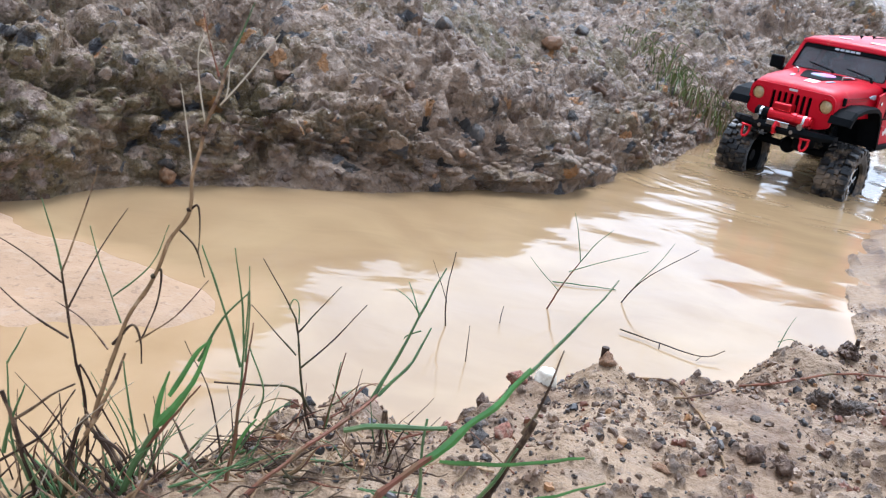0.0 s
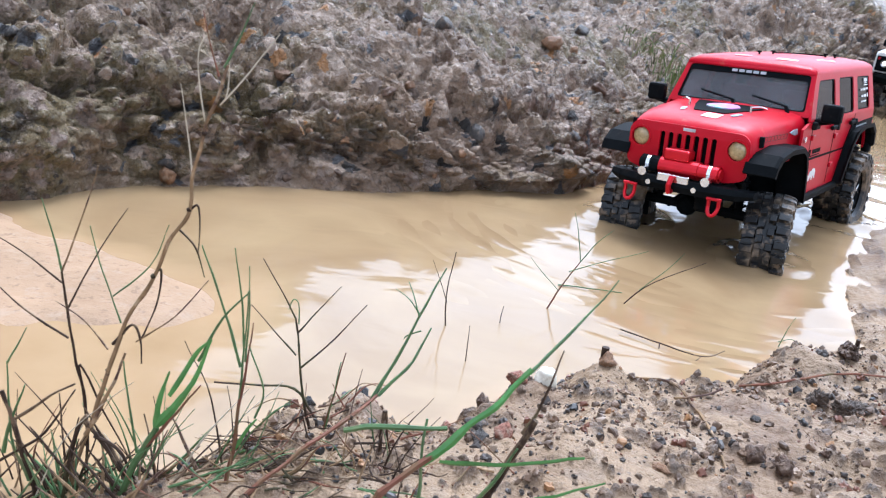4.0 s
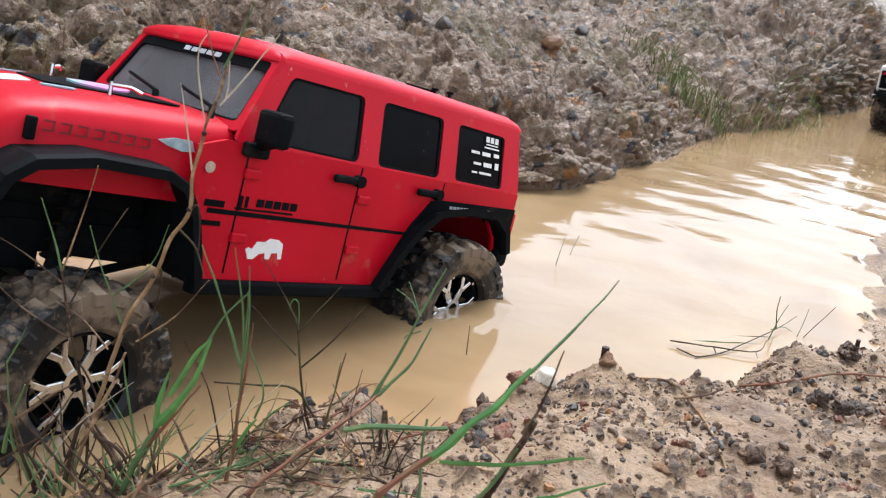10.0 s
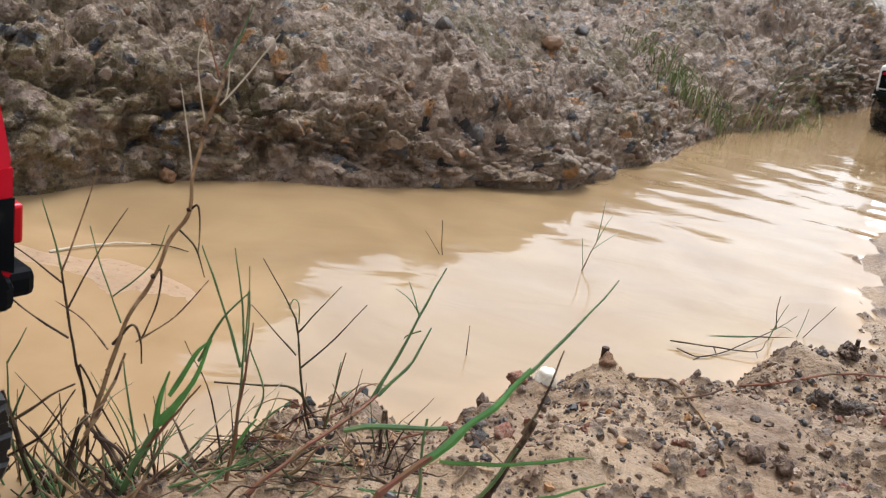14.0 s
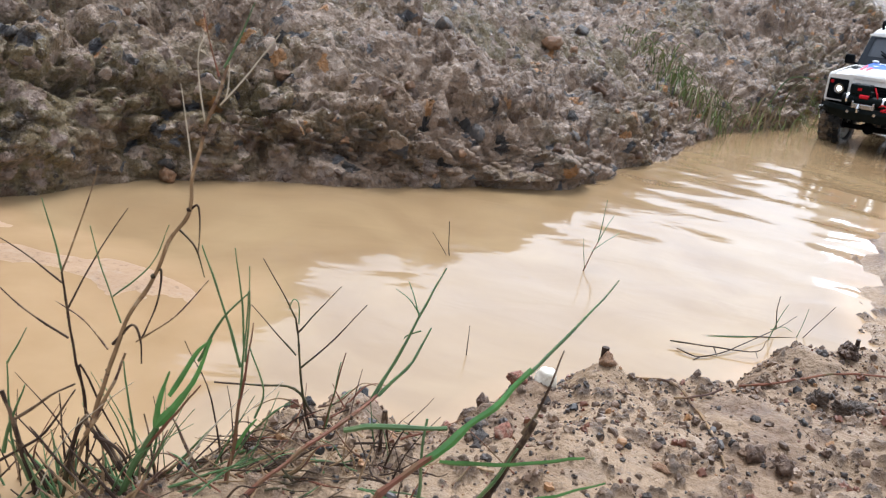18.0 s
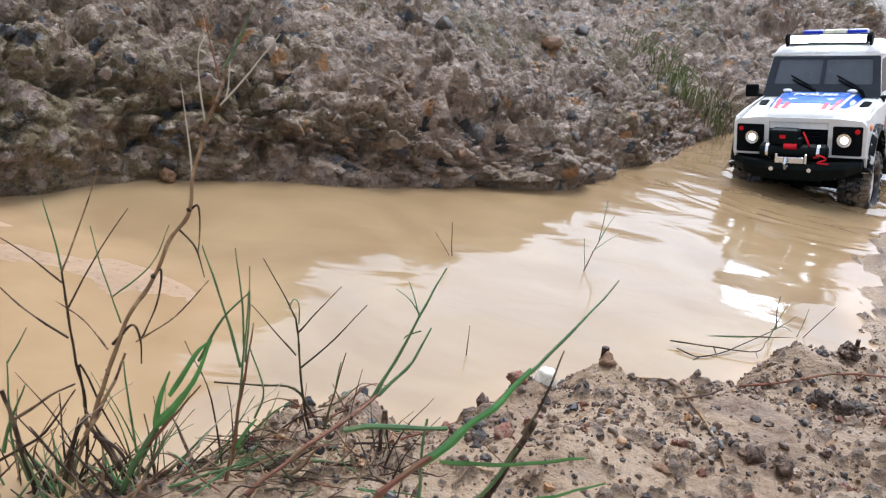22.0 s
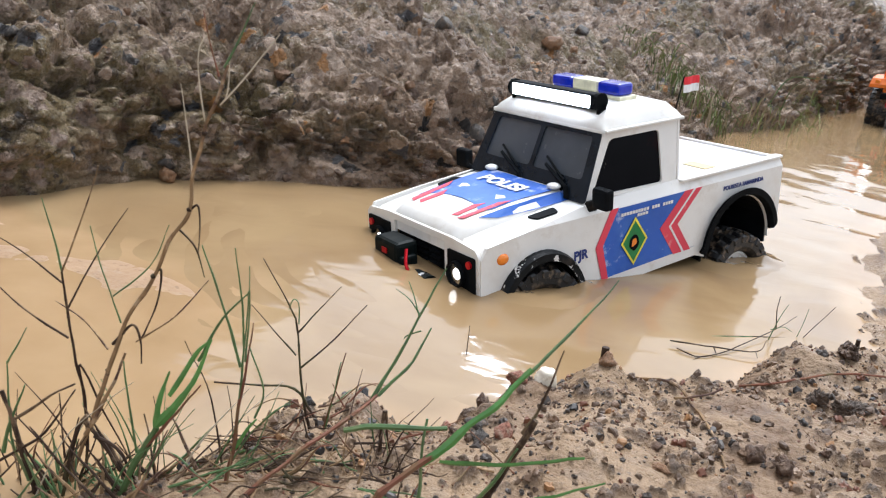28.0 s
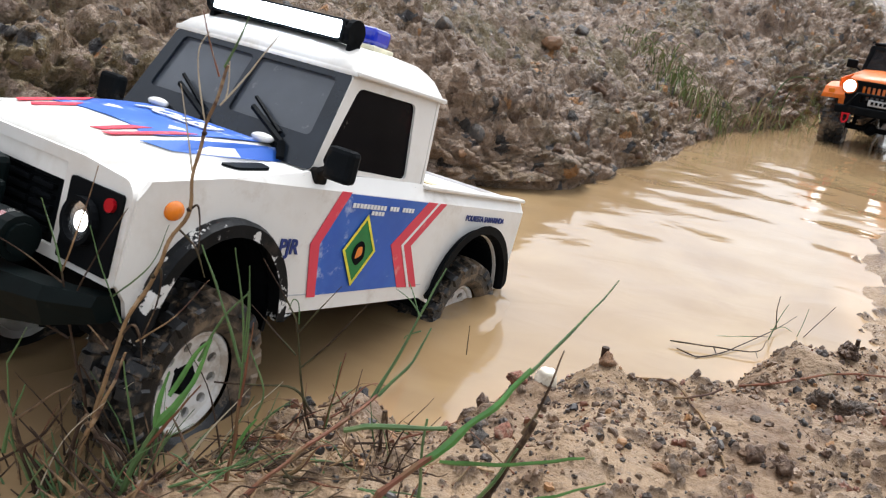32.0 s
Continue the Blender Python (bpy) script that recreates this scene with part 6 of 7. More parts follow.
    put("servo", lambda b: box(b, (0.31, 0.02, 0.022), (0.04, 0.02, 0.036), bevel=0.002), BLACK, car)
    chassis(car, -0.020, 0.292, 0.095, BLACK)
    # front bumper
    def bumper(b):
        secs = []
        for y, x, h in ((-0.082, 0.352, 0.008), (-0.066, 0.366, 0.012), (-0.035, 0.374, 0.014), (0.035, 0.374, 0.014), (0.066, 0.366, 0.012), (0.082, 0.352, 0.008)):
            secs.append([(x - 0.012, y, 0.036 + h / 2), (x, y, 0.036 + h / 2), (x + 0.003, y, 0.036), (x, y, 0.036 - h / 2), (x - 0.012, y, 0.036 - h / 2)])
        loft(b, secs, ring=True)
    put("front_bumper", bumper, BLACK, car)
    winch(car, 0.358, 0.053, RED_METAL, BLACK, 0.0090)
    put("tow_hook", lambda b: tube(b, [(0.378, 0, 0.046), (0.384, 0, 0.038), (0.382, 0, 0.030), (0.376, 0, 0.030)], 0.003, 6), RED_METAL, car, "red tow hook")
    for s in (1, -1):
        shackle(car, 0.374, s * 0.048, 0.030, RED_METAL)
        put("fog_lamp", lambda b: cyl(b, (0.366, s * 0.036, 0.046), (0.376, s * 0.036, 0.046), 0.005, n=12), CHROME, car)
        put("bumper_bolt", lambda b: cyl(b, (0.374, s * 0.026, 0.036), (0.379, s * 0.026, 0.036), 0.003, n=8), CHROME, car)
    # print on the rear side window
    for s in (1, -1):
        g = mirrored(on_side(up, -0.0004), s)
        bars("window_print", car, STICKER, [(-0.034 - 0.0062 * i, 0.1425, 0.0044, 0.0046) for i in range(3)] + [(-0.0405, 0.1385, 0.016, 0.0010), (-0.0405, 0.1360, 0.020, 0.0012), (-0.019, 0.1305, 0.011, 0.0022), (-0.0335, 0.1305, 0.011, 0.0030),
                                                            (-0.0475, 0.1310, 0.007, 0.0030), (-0.0225, 0.1220, 0.010, 0.0020), (-0.0365, 0.1222, 0.011, 0.0034), (-0.0490, 0.1225, 0.005, 0.0052), (-0.0195, 0.1150, 0.007, 0.0016), (-0.0340, 0.1152, 0.016, 0.0018)], g)
    wheels = add_wheels(car, wheel_set(0.0575, 0.046, 0.0300, "spokes", RUBBER), [("fl", (0.292, 0.084, -0.012)), ("fr", (0.292, -0.084, -0.012)), ("rl", (-0.020, 0.084, -0.008)), ("rr", (-0.020, -0.084, -0.008))], "chunky black tyre smeared with wet mud")
    return car, wheels


def white_pickup():
    car = thing("toy_pickup", "white toy police pickup with blue stickers and roof light bar", "toy car")
    low, up = side_at(0.0920, 0.0850, 0.1135, 0.1245), side_at(0.0850, 0.0775, 0.122, 0.184)
    fa, ra = arch(0.268, 0.032, 0.0535, 0, 180, 22, 1.12), arch(-0.010, 0.036, 0.0530, 0, 180, 22, 1.05)
    shoulder = [(0.279, 0.1135), (0.207, 0.1225), (0.080, 0.1245), (-0.0785, 0.1215), (-0.0785, 0.1135)]
    lower = [(0.334, 0.056), (0.333, 0.098), (0.3290, 0.104), (0.327, 0.1075), (0.279, 0.1135), (-0.0785, 0.1135), (-0.0785, 0.046), (-0.062, 0.044)] + list(reversed(ra))[0:] + [(0.058, 0.041), (0.216, 0.036)] + list(reversed(fa))[0:] + [(0.327, 0.048)]
    upper = rounded([(0.2085, 0.1235), (0.181, 0.185), (0.079, 0.185), (0.086, 0.1235)], 0.003)
    win = rounded([(0.1995, 0.1275), (0.1735, 0.1765), (0.1080, 0.1765), (0.1055, 0.1255)], 0.005)
    for s in (1, -1):
        put("side_panel", lambda b: plate(b, lower, [], 0.003, mirrored(low, s)), WHITE, car)
        put("shoulder_panel", lambda b: plate(b, shoulder, [], 0.003, mirrored(low, s)), WHITE, car)
        # black sheets added inside the arches so that no sky shows through
        for path, cx, cz, r in ((list(reversed(arch(0.268, 0.032, 0.0525, -8, 188, 20, 1.12))), 0.268, 0.032, 0.054), (arch(-0.010, 0.036, 0.0515, -8, 188, 20, 1.05), -0.010, 0.036, 0.052)):
            put("wheel_liner", lambda b: (sweep(b, path, (0.0015, 0.030, 0.088)), flip_y(b, s)), BLACK, car)
            put("liner_wall", lambda b: plate(b, [(cx - r, cz - 0.02), (cx + r, cz - 0.02), *arch(cx, cz, r, 0, 180, 16, 1.1)], [], 0.0015, lambda u, v, w: (u, s * (0.030 - w), v)), BLACK, car)
        put("cab_side", lambda b: plate(b, upper, [win], 0.003, mirrored(up, s)), WHITE, car)
        put("pane", lambda b: plate(b, [tuple(Vector((0.147, 0.151)).lerp(Vector(p), 1.03)) for p in win], [], 0.0008, mirrored(on_side(up, -0.0018), s)), DARK_GLASS, car)
        for seam in ((0.2165, 0.080, 0.0010, 0.080), (0.094, 0.086, 0.0010, 0.072)):
            bars("door_seam", car, GREY_PRINT, [seam], mirrored(on_side(low, 0.0002), s), 0.0004)
        put("sill_seam", lambda b: plate(b, [(0.214, 0.047), (0.060, 0.051), (0.060, 0.0518), (0.214, 0.0478)], [], 0.0004, mirrored(on_side(low, 0.0003), s)), GREY_PRINT, car)
        # door stickers
        f1, f2, f3, f4 = (mirrored(on_side(low, k), s) for k in (0.0004, 0.0008, 0.0012, 0.0016))
        put("door_sticker", lambda b: plate(b, [(0.176, 0.113), (0.195, 0.080), (0.187, 0.047), (0.083, 0.051), (0.107, 0.081), (0.072, 0.113)], [], 0.0003, f1), BLUE, car, "blue door sticker with white clouds")
        put("front_chevron", lambda b: plate(b, [(0.182, 0.114), (0.2005, 0.080), (0.191, 0.046), (0.183, 0.046), (0.1915, 0.080), (0.172, 0.114)], [], 0.0003, f2), PINK, car, "red arrow sticker")
        for k, wd in ((0.0, 0.0125), (0.0155, 0.010)):
            put("rear_chevron", lambda b: plate(b, [(0.080 - k, 0.1135), (0.114 - k, 0.081), (0.092 - k, 0.050), (0.092 - k - wd, 0.050), (0.114 - k - wd, 0.081), (0.080 - k - wd, 0.1135)], [], 0.0003, f2), PINK, car, "red arrow sticker")
        put("door_strip", lambda b: plate(b, [(0.0675, 0.1135), (0.1015, 0.081), (0.0795, 0.050), (0.0765, 0.050), (0.0985, 0.081), (0.0645, 0.1135)], [], 0.0003, f3), STICKER, car)
        put("diamond_border", lambda b: plate(b, [(0.150, 0.1010), (0.168, 0.0768), (0.150, 0.0525), (0.132, 0.0768)], [[(0.150, 0.0975), (0.1655, 0.0768), (0.150, 0.0560), (0.1345, 0.0768)]], 0.0003, f4), YELLOW, car, "yellow diamond border")
        put("diamond_badge", lambda b: plate(b, [(0.150, 0.0985), (0.1662, 0.0768), (0.150, 0.0550), (0.1338, 0.0768)], [], 0.0003, f3), GREEN, car, "green diamond badge")
        put("badge_mark", lambda b: plate(b, rounded([(0.143, 0.072), (0.150, 0.066), (0.157, 0.072), (0.156, 0.080), (0.150, 0.084), (0.145, 0.081)], 0.003), [], 0.0003, f4), BLACK, car)
        put("badge_spot", lambda b: plate(b, rounded([(0.147, 0.074), (0.154, 0.071), (0.153, 0.079), (0.148, 0.080)], 0.002), [], 0.0003, mirrored(on_side(low, 0.002), s)), INDICATOR, car)
        bars("door_motto", car, STICKER, [(0.168 - 0.0038 * i, 0.1062, 0.0028, 0.0030) for i in range(19) if i not in (10, 14)] + [(0.146 - 0.0038 * i, 0.1022, 0.0028, 0.0026) for i in range(4)], f4)
        for word, u, v, size in (("PJR", 0.2190, 0.0775, 0.0125), ("POLRESTA SAMARINDA", -0.0125, 0.1045, 0.0062)):
            me = text_mesh(word, size, NAVY, bold=size * 0.03)
            m = Matrix.Translation((u, s * 0.0926, v)) @ (Matrix(((-1, 0, 0, 0), (0, 0, 1, 0), (0, 1, 0, 0), (0, 0, 0, 1))) if s > 0 else Matrix(((1, 0, 0, 0), (0, 0, -1, 0), (0, 1, 0, 0), (0, 0, 0, 1))))
            share("lettering", me, car, m, "navy lettering")
        def fl(b):
            sweep(b, [(0.215, 0.036), *reversed(arch(0.268, 0.034, 0.054, 0, 180, 22, 1.10)), (0.326, 0.040)], (0.004, 0.086, 0.1000))
            for v in b.verts:
                v.co.y *= s
        put("front_flare", fl, SCUFFED, car, "black wheel-arch flare with chipped white paint")
        def rf(b):
            sweep(b, [(0.048, 0.040), *arch(-0.010, 0.038, 0.053, 8, 172, 22, 1.03), (-0.066, 0.046)], (0.004, 0.086, 0.0990))
            for v in b.verts:
                v.co.y *= s
        put("rear_flare", rf, BLACK, car)
        put("indicator", lambda b: bmesh.ops.create_uvsphere(b, u_segments=12, v_segments=8, radius=0.0065, matrix=Matrix.Translation((0.310, s * 0.0918, 0.0945)) @ Matrix.Diagonal((1, 0.45, 0.8, 1))), INDICATOR, car, "orange indicator lens", True)
        def mirror(b):
            box(b, (0.205, s * 0.1035, 0.131), (0.010, 0.020, 0.020), None, 0.003)
            tube(b, [(0.203, s * 0.086, 0.122), (0.208, s * 0.092, 0.124), (0.205, s * 0.100, 0.129)], 0.003, 6)
            box(b, (0.203, s * 0.0875, 0.1205), (0.012, 0.007, 0.010), None, 0.002)
        put("side_mirror", mirror, BLACK, car)
        # lamps in their black boxes
        put("headlamp_box", lambda b: plate(b, rounded([(s * 0.0475, 0.0575), (s * 0.0865, 0.0575), (s * 0.0865, 0.0985), (s * 0.0475, 0.0985)], 0.002), [], 0.002, lambda u, v, w: (0.3525 - w, u, v)), BLACK, car)
        put("headlamp", lambda b: cyl(b, (0.3528, s * 0.0635, 0.0795), (0.3536, s * 0.0635, 0.0795), 0.0052, n=20), HEADLAMP, car, "lit round white headlamp")
        put("headlamp_reflector", lambda b: plate(b, disc(s * 0.0635, 0.0795, 0.0100, 20), [disc(s * 0.0635, 0.0795, 0.0052, 20)], 0.0015, lambda u, v, w: (0.3550 - w - 0.10 * (0.0100 - math.hypot(u - s * 0.0635, v - 0.0795)), u, v)), CHROME, car)
        put("headlamp_rim", lambda b: plate(b, disc(s * 0.0635, 0.0795, 0.0120, 20), [disc(s * 0.0635, 0.0795, 0.0098, 20)], 0.004, lambda u, v, w: (0.3575 - w, u, v)), BLACK, car)
        put("side_lamp", lambda b: cyl(b, (0.352, s * 0.080, 0.092), (0.3545, s * 0.080, 0.092), 0.0035, n=10), RED_METAL, car, "small red lamp")
        put("fender_vent", lambda b: plate(b, rounded([(0.232, s * 0.068), (0.262, s * 0.066), (0.259, s * 0.078), (0.236, s * 0.080)], 0.003), [], 0.0012, lambda u, v, w: (u, v, 0.1218 - 0.118 * (u - 0.206) + w + 0.0006)), BLACK, car)
        def wiper(b):
            y = 0.055 if s > 0 else -0.012
            tube(b, [(0.2115, y + 0.008, 0.124), (0.208, y + 0.003, 0.133)], 0.0026, 6)
            tube(b, [(0.208, y + 0.003, 0.133), (0.203, y - 0.030, 0.148)], 0.0020, 5)
            tube(b, [(0.2055, y - 0.002, 0.138), (0.198, y - 0.034, 0.154)], 0.0014, 5)
        put("wiper", wiper, BLACK, car)
        put("bonnet_hinge", lambda b: bmesh.ops.create_uvsphere(b, u_segments=10, v_segments=6, radius=0.005, matrix=Matrix.Translation((0.2125, s * 0.047, 0.1325)) @ Matrix.Diagonal((1.3, 1.5, 0.6, 1))), WHITE, car, "", True)
    # front wings and bonnet
    def wings(b):
        secs = []
        for x, z in ((0.206, 0.1218), (0.26, 0.1155), (0.306, 0.1092), (0.323, 0.1060), (0.332, 0.098)):
            half = [(0.0865 if x < 0.315 else 0.0875, z - 0.006), (0.0845, z - 0.0015), (0.080, z), (0.04, z + 0.0006)]
            secs.append([(x, -y, q) for y, q in half] + [(x, 0, z + 0.0006)] + [(x, y, q) for y, q in reversed(half)])
        loft(b, secs, caps=False)
    put("wing_top", wings, WHITE, car, smooth=True)
    def bonnet(b):
        secs = []
        for x, z, w in ((0.209, 0.1295, 0.060), (0.26, 0.1265, 0.057), (0.306, 0.1200, 0.0535), (0.319, 0.1175, 0.0525), (0.3270, 0.1130, 0.052), (0.3320, 0.106, 0.0515)):
            half = [(w + 0.004, z - 0.013), (w + 0.002, z - 0.0085), (w - 0.007, z - 0.0010), (w - 0.010, z), (w * 0.5, z + 0.0006)]
            secs.append([(x, -y, q) for y, q in half] + [(x, 0, z)] + [(x, y, q) for y, q in reversed(half)])
        loft(b, secs, caps=True)
    put("bonnet", bonnet, WHITE, car, smooth=True)
    hz = lambda u: float(np.interp(u, [0.209, 0.26, 0.306, 0.319, 0.327], [0.1295, 0.1265, 0.1200, 0.1175, 0.1130]))
    hood = lambda k: (lambda u, v, w: (u, v, hz(u) + k + w))
    put("bonnet_sticker", lambda b: plate(b, [(0.2115, -0.050), (0.2115, 0.050), (0.25, 0.0475), (0.285, 0.0455), (0.296, 0.040), (0.290, 0.030), (0.286, 0.018), (0.284, 0.0), (0.286, -0.018), (0.290, -0.030), (0.296, -0.040), (0.285, -0.0455), (0.25, -0.0475)], [], 0.0003, hood(0.0007)), BLUE, car, "blue bonnet sticker")
    wide = lambda u: float(np.interp(u, [0.209, 0.26, 0.306, 0.319, 0.327], [0.060, 0.057, 0.0535, 0.0525, 0.052]))
    for s in (1, -1):
        edge = lambda u, v, w: (u, s * (wide(u) + 0.0024 - 0.009 * v + w * 0.6), hz(u) - 0.0085 + 0.0075 * v + w * 0.8 + 0.0004)
        put("bonnet_side_sticker", lambda b: plate(b, [(0.207, 0.02), (0.25, 0.02), (0.285, 0.35), (0.302, 0.95), (0.27, 0.95), (0.24, 0.95), (0.2075, 0.95)], [], 0.0003, edge), BLUE, car, "blue bonnet edge sticker")
        put("bonnet_stripe", lambda b: plate(b, [(0.262, s * 0.0455), (0.314, s * 0.0415), (0.316, s * 0.0355), (0.272, s * 0.0390)], [], 0.0003, hood(0.0011)), PINK, car, "red bonnet stripe")
        put("bonnet_stripe", lambda b: plate(b, [(0.280, s * 0.0300), (0.312, s * 0.0310), (0.315, s * 0.0250), (0.290, s * 0.0235)], [], 0.0003, hood(0.0011)), PINK, car, "red bonnet stripe")
    me = text_mesh("POLISI", 0.0225, STICKER, bold=0.0009)
    share("lettering", me, car, Matrix.Translation((0.237, 0, 0.1300)) @ Matrix.Rotation(radians(3.4), 4, "Y") @ Matrix(((0, -1, 0, 0), (1, 0, 0, 0), (0, 0, 1, 0), (0, 0, 0, 1))), "white lettering")
    # nose
    put("nose_panel", lambda b: plate(b, rounded([(-0.0905, 0.054), (0.0905, 0.054), (0.0905, 0.100), (0.086, 0.1060), (0.052, 0.1090), (-0.052, 0.1090), (-0.086, 0.1060), (-0.0905, 0.100)], 0.003), [[(-0.041, 0.060), (0.041, 0.060), (0.041, 0.103), (-0.041, 0.103)]], 0.003, lambda u, v, w: (0.3508 - w, u, v)), WHITE, car)
    put("grille_frame", lambda b: plate(b, rounded([(-0.043, 0.058), (0.043, 0.058), (0.043, 0.105), (-0.043, 0.105)], 0.002), [], 0.002, lambda u, v, w: (0.3445 - w, u, v)), BLACK, car)
    for i in range(7):
        for c in (-0.0205, 0.0, 0.0205):
            put("grille_slat", lambda b: box(b, (0.346, c, 0.0645 + 0.0056 * i), (0.0035, 0.017, 0.0028), bevel=0.0006), BLACK, car)
    # windscreen
    scr = lambda u, v, w: (0.2095 - 0.0285 * v - w * 0.9, u * (0.0862 - 0.008 * v), 0.1225 + 0.0625 * v - w * 0.35)
    put("windscreen_frame", lambda b: plate(b, rounded([(-1, 0), (1, 0), (1, 1), (-1, 1)], 0.06), [rounded([(-0.94, 0.06), (0.94, 0.06), (0.92, 0.955), (-0.92, 0.955)], 0.08)], 0.004, scr), WHITE, car)
    panes = [rounded([(k * 0.03, 0.30), (k * 0.86, 0.30), (k * 0.86, 0.90), (k * 0.03, 0.90)], 0.05) for k in (1, -1)]
    put("windscreen_surround", lambda b: plate(b, rounded([(-0.998, 0.0), (0.998, 0.0), (0.99, 0.975), (-0.99, 0.975)], 0.06), panes, 0.002, lambda u, v, w: scr(u, v, w - 0.0006)), SLATE, car, "black windscreen surround")
    for k in (1, -1):
        put("windscreen_pane", lambda b: plate(b, [(k * 0.02, 0.27), (k * 0.88, 0.27), (k * 0.88, 0.92), (k * 0.02, 0.92)], [], 0.0008, lambda u, v, w: scr(u, v, w + 0.0022)), SCREEN, car, "dusty grey windscreen pane")
    # roof
    def roof(b):
        secs = []
        for x, k in ((0.183, 0.0), (0.178, 0.55), (0.166, 0.95), (0.13, 1.12), (0.10, 1.08), (0.086, 0.9), (0.079, 0.5), (0.0755, 0.0)):
            edge = [(0.0805, 0.1825), (0.0805, 0.1845), (0.0780, 0.1855 + 0.002 * k), (0.074, 0.1860 + 0.010 * k), (0.066, 0.1860 + 0.0145 * k), (0.03, 0.186 + 0.016 * k)]
            secs.append([(x, -y, z) for y, z in edge] + [(x, 0, 0.186 + 0.0165 * k)] + [(x, y, z) for y, z in reversed(edge)])
        loft(b, secs, caps=True)
    put("roof", roof, WHITE, car, smooth=True)
    for s in (1, -1):
        put("roof_gutter", lambda b: box(b, (0.129, s * 0.0805, 0.1845), (0.106, 0.004, 0.003), bevel=0.001), WHITE, car)
    # light bar
    put("light_bar", lambda b: box(b, (0.170, 0, 0.2080), (0.014, 0.116, 0.0145), bevel=0.002), BLACK, car, "black light-bar housing")
    put("light_bar_lens", lambda b: box(b, (0.1775, 0, 0.2080), (0.003, 0.110, 0.0110), bevel=0.001), LAMP, car, "lit white led strip")
    for s in (1, -1):
        def bracket(b):
            cyl(b, (0.170, s * 0.059, 0.2080), (0.170, s * 0.063, 0.2080), 0.0085, n=14)
            box(b, (0.168, s * 0.061, 0.199), (0.010, 0.004, 0.016), None, 0.001)
        put("light_bar_bracket", bracket, BLACK, car)
        put("beacon_lens", lambda b: box(b, (0.122, s * 0.033, 0.2125), (0.020, 0.030, 0.012), bevel=0.003), BEACON_BLUE, car, "glowing blue beacon lens")
    put("beacon_center", lambda b: box(b, (0.122, 0, 0.2125), (0.020, 0.034, 0.0115), bevel=0.002), CREAM, car, "cream beacon middle")
    put("beacon_base", lambda b: box(b, (0.122, 0, 0.2045), (0.024, 0.102, 0.004), bevel=0.001), CREAM, car)
    # cab back and load bed
    put("cab_back", lambda b: plate(b, [(-0.085, 0.075), (0.085, 0.075), (0.085, 0.124), (0.078, 0.186), (-0.078, 0.186), (-0.085, 0.124)], [rounded([(-0.06, 0.132), (0.06, 0.132), (0.056, 0.176), (-0.056, 0.176)], 0.004)], 0.003, lambda u, v, w: (0.082 + w - 0.06 * max(0, v - 0.124), u, v)), WHITE, car)
    put("cab_back_pane", lambda b: plate(b, [(-0.062, 0.130), (0.062, 0.130), (0.058, 0.178), (-0.058, 0.178)], [], 0.001, lambda u, v, w: (0.0845 + w - 0.06 * max(0, v - 0.124), u, v)), DARK_GLASS, car)
    put("bed_cover", lambda b: box(b, (0.002, 0, 0.1185), (0.155, 0.164, 0.003)), LILAC, car, "pale lilac load-bed cover")
    for s in (1, -1):
        put("bed_rail", lambda b: box(b, (0.002, s * 0.0862, 0.1232), (0.162, 0.010, 0.003), bevel=0.001), WHITE, car)
    put("tailgate", lambda b: plate(b, rounded([(-0.0905, 0.050), (0.0905, 0.050), (0.0905, 0.100), (0.086, 0.1225), (-0.086, 0.1225), (-0.0905, 0.100)], 0.003), [], 0.004, lambda u, v, w: (-0.0785 - 0.0004 + w, u, v)), WHITE, car)
    put("tape_patch", lambda b: box(b, (0.012, 0.052, 0.1205), (0.016, 0.030, 0.001)), TAPE, car, "tan masking tape")
    # ball and pennant behind the cab
    put("ball", lambda b: bmesh.ops.create_uvsphere(b, u_segments=14, v_segments=10, radius=0.0115, matrix=Matrix.Translation((-0.070, -0.062, 0.134)) @ Matrix.Diagonal((1, 1, 1.25, 1))), INDICATOR, car, "orange ball", True)
    put("flag_pole", lambda b: cyl(b, (-0.070, -0.062, 0.118), (-0.098, -0.066, 0.190), 0.0009, n=6), BLACK, car)
    for k, mat, lab in ((0.0, STICKER, "white half of the pennant"), (0.0095, FLAG_RED, "red half of the pennant")):
        def cloth(b):
            secs = []
            for i in range(7):
                x = -0.0985 - 0.0045 * i
                y = -0.066 + 0.002 * math.sin(i * 1.1)
                secs.append([(x, y, 0.170 + k), (x, y, 0.1793 + k), (x, y - 0.0006, 0.1793 + k), (x, y - 0.0006, 0.170 + k)])
            loft(b, secs, ring=True)
        put("pennant", cloth, mat, car, lab)
    # inside, underneath
    put("floor_pan", lambda b: box(b, (0.145, 0, 0.066), (0.13, 0.172, 0.004)), BLACK, car)
    put("dashboard", lambda b: box(b, (0.196, 0, 0.112), (0.02, 0.16, 0.02), bevel=0.005), BLACK, car)
    for y in (0.04, -0.04):
        put("seat", lambda b: (box(b, (0.12, y, 0.082), (0.045, 0.05, 0.024), bevel=0.005), box(b, (0.097, y, 0.118), (0.012, 0.05, 0.06), bevel=0.004)), BLACK, car)
    put("inner_bay", lambda b: box(b, (0.27, 0, 0.075), (0.09, 0.056, 0.05), bevel=0.004), INNER_RED, car, "dark red engine bay tray")
    put("bed_box", lambda b: box(b, (-0.005, 0, 0.075), (0.12, 0.09, 0.04), bevel=0.004), BLACK, car)
    chassis(car, -0.012, 0.268, 0.088, BLACK)
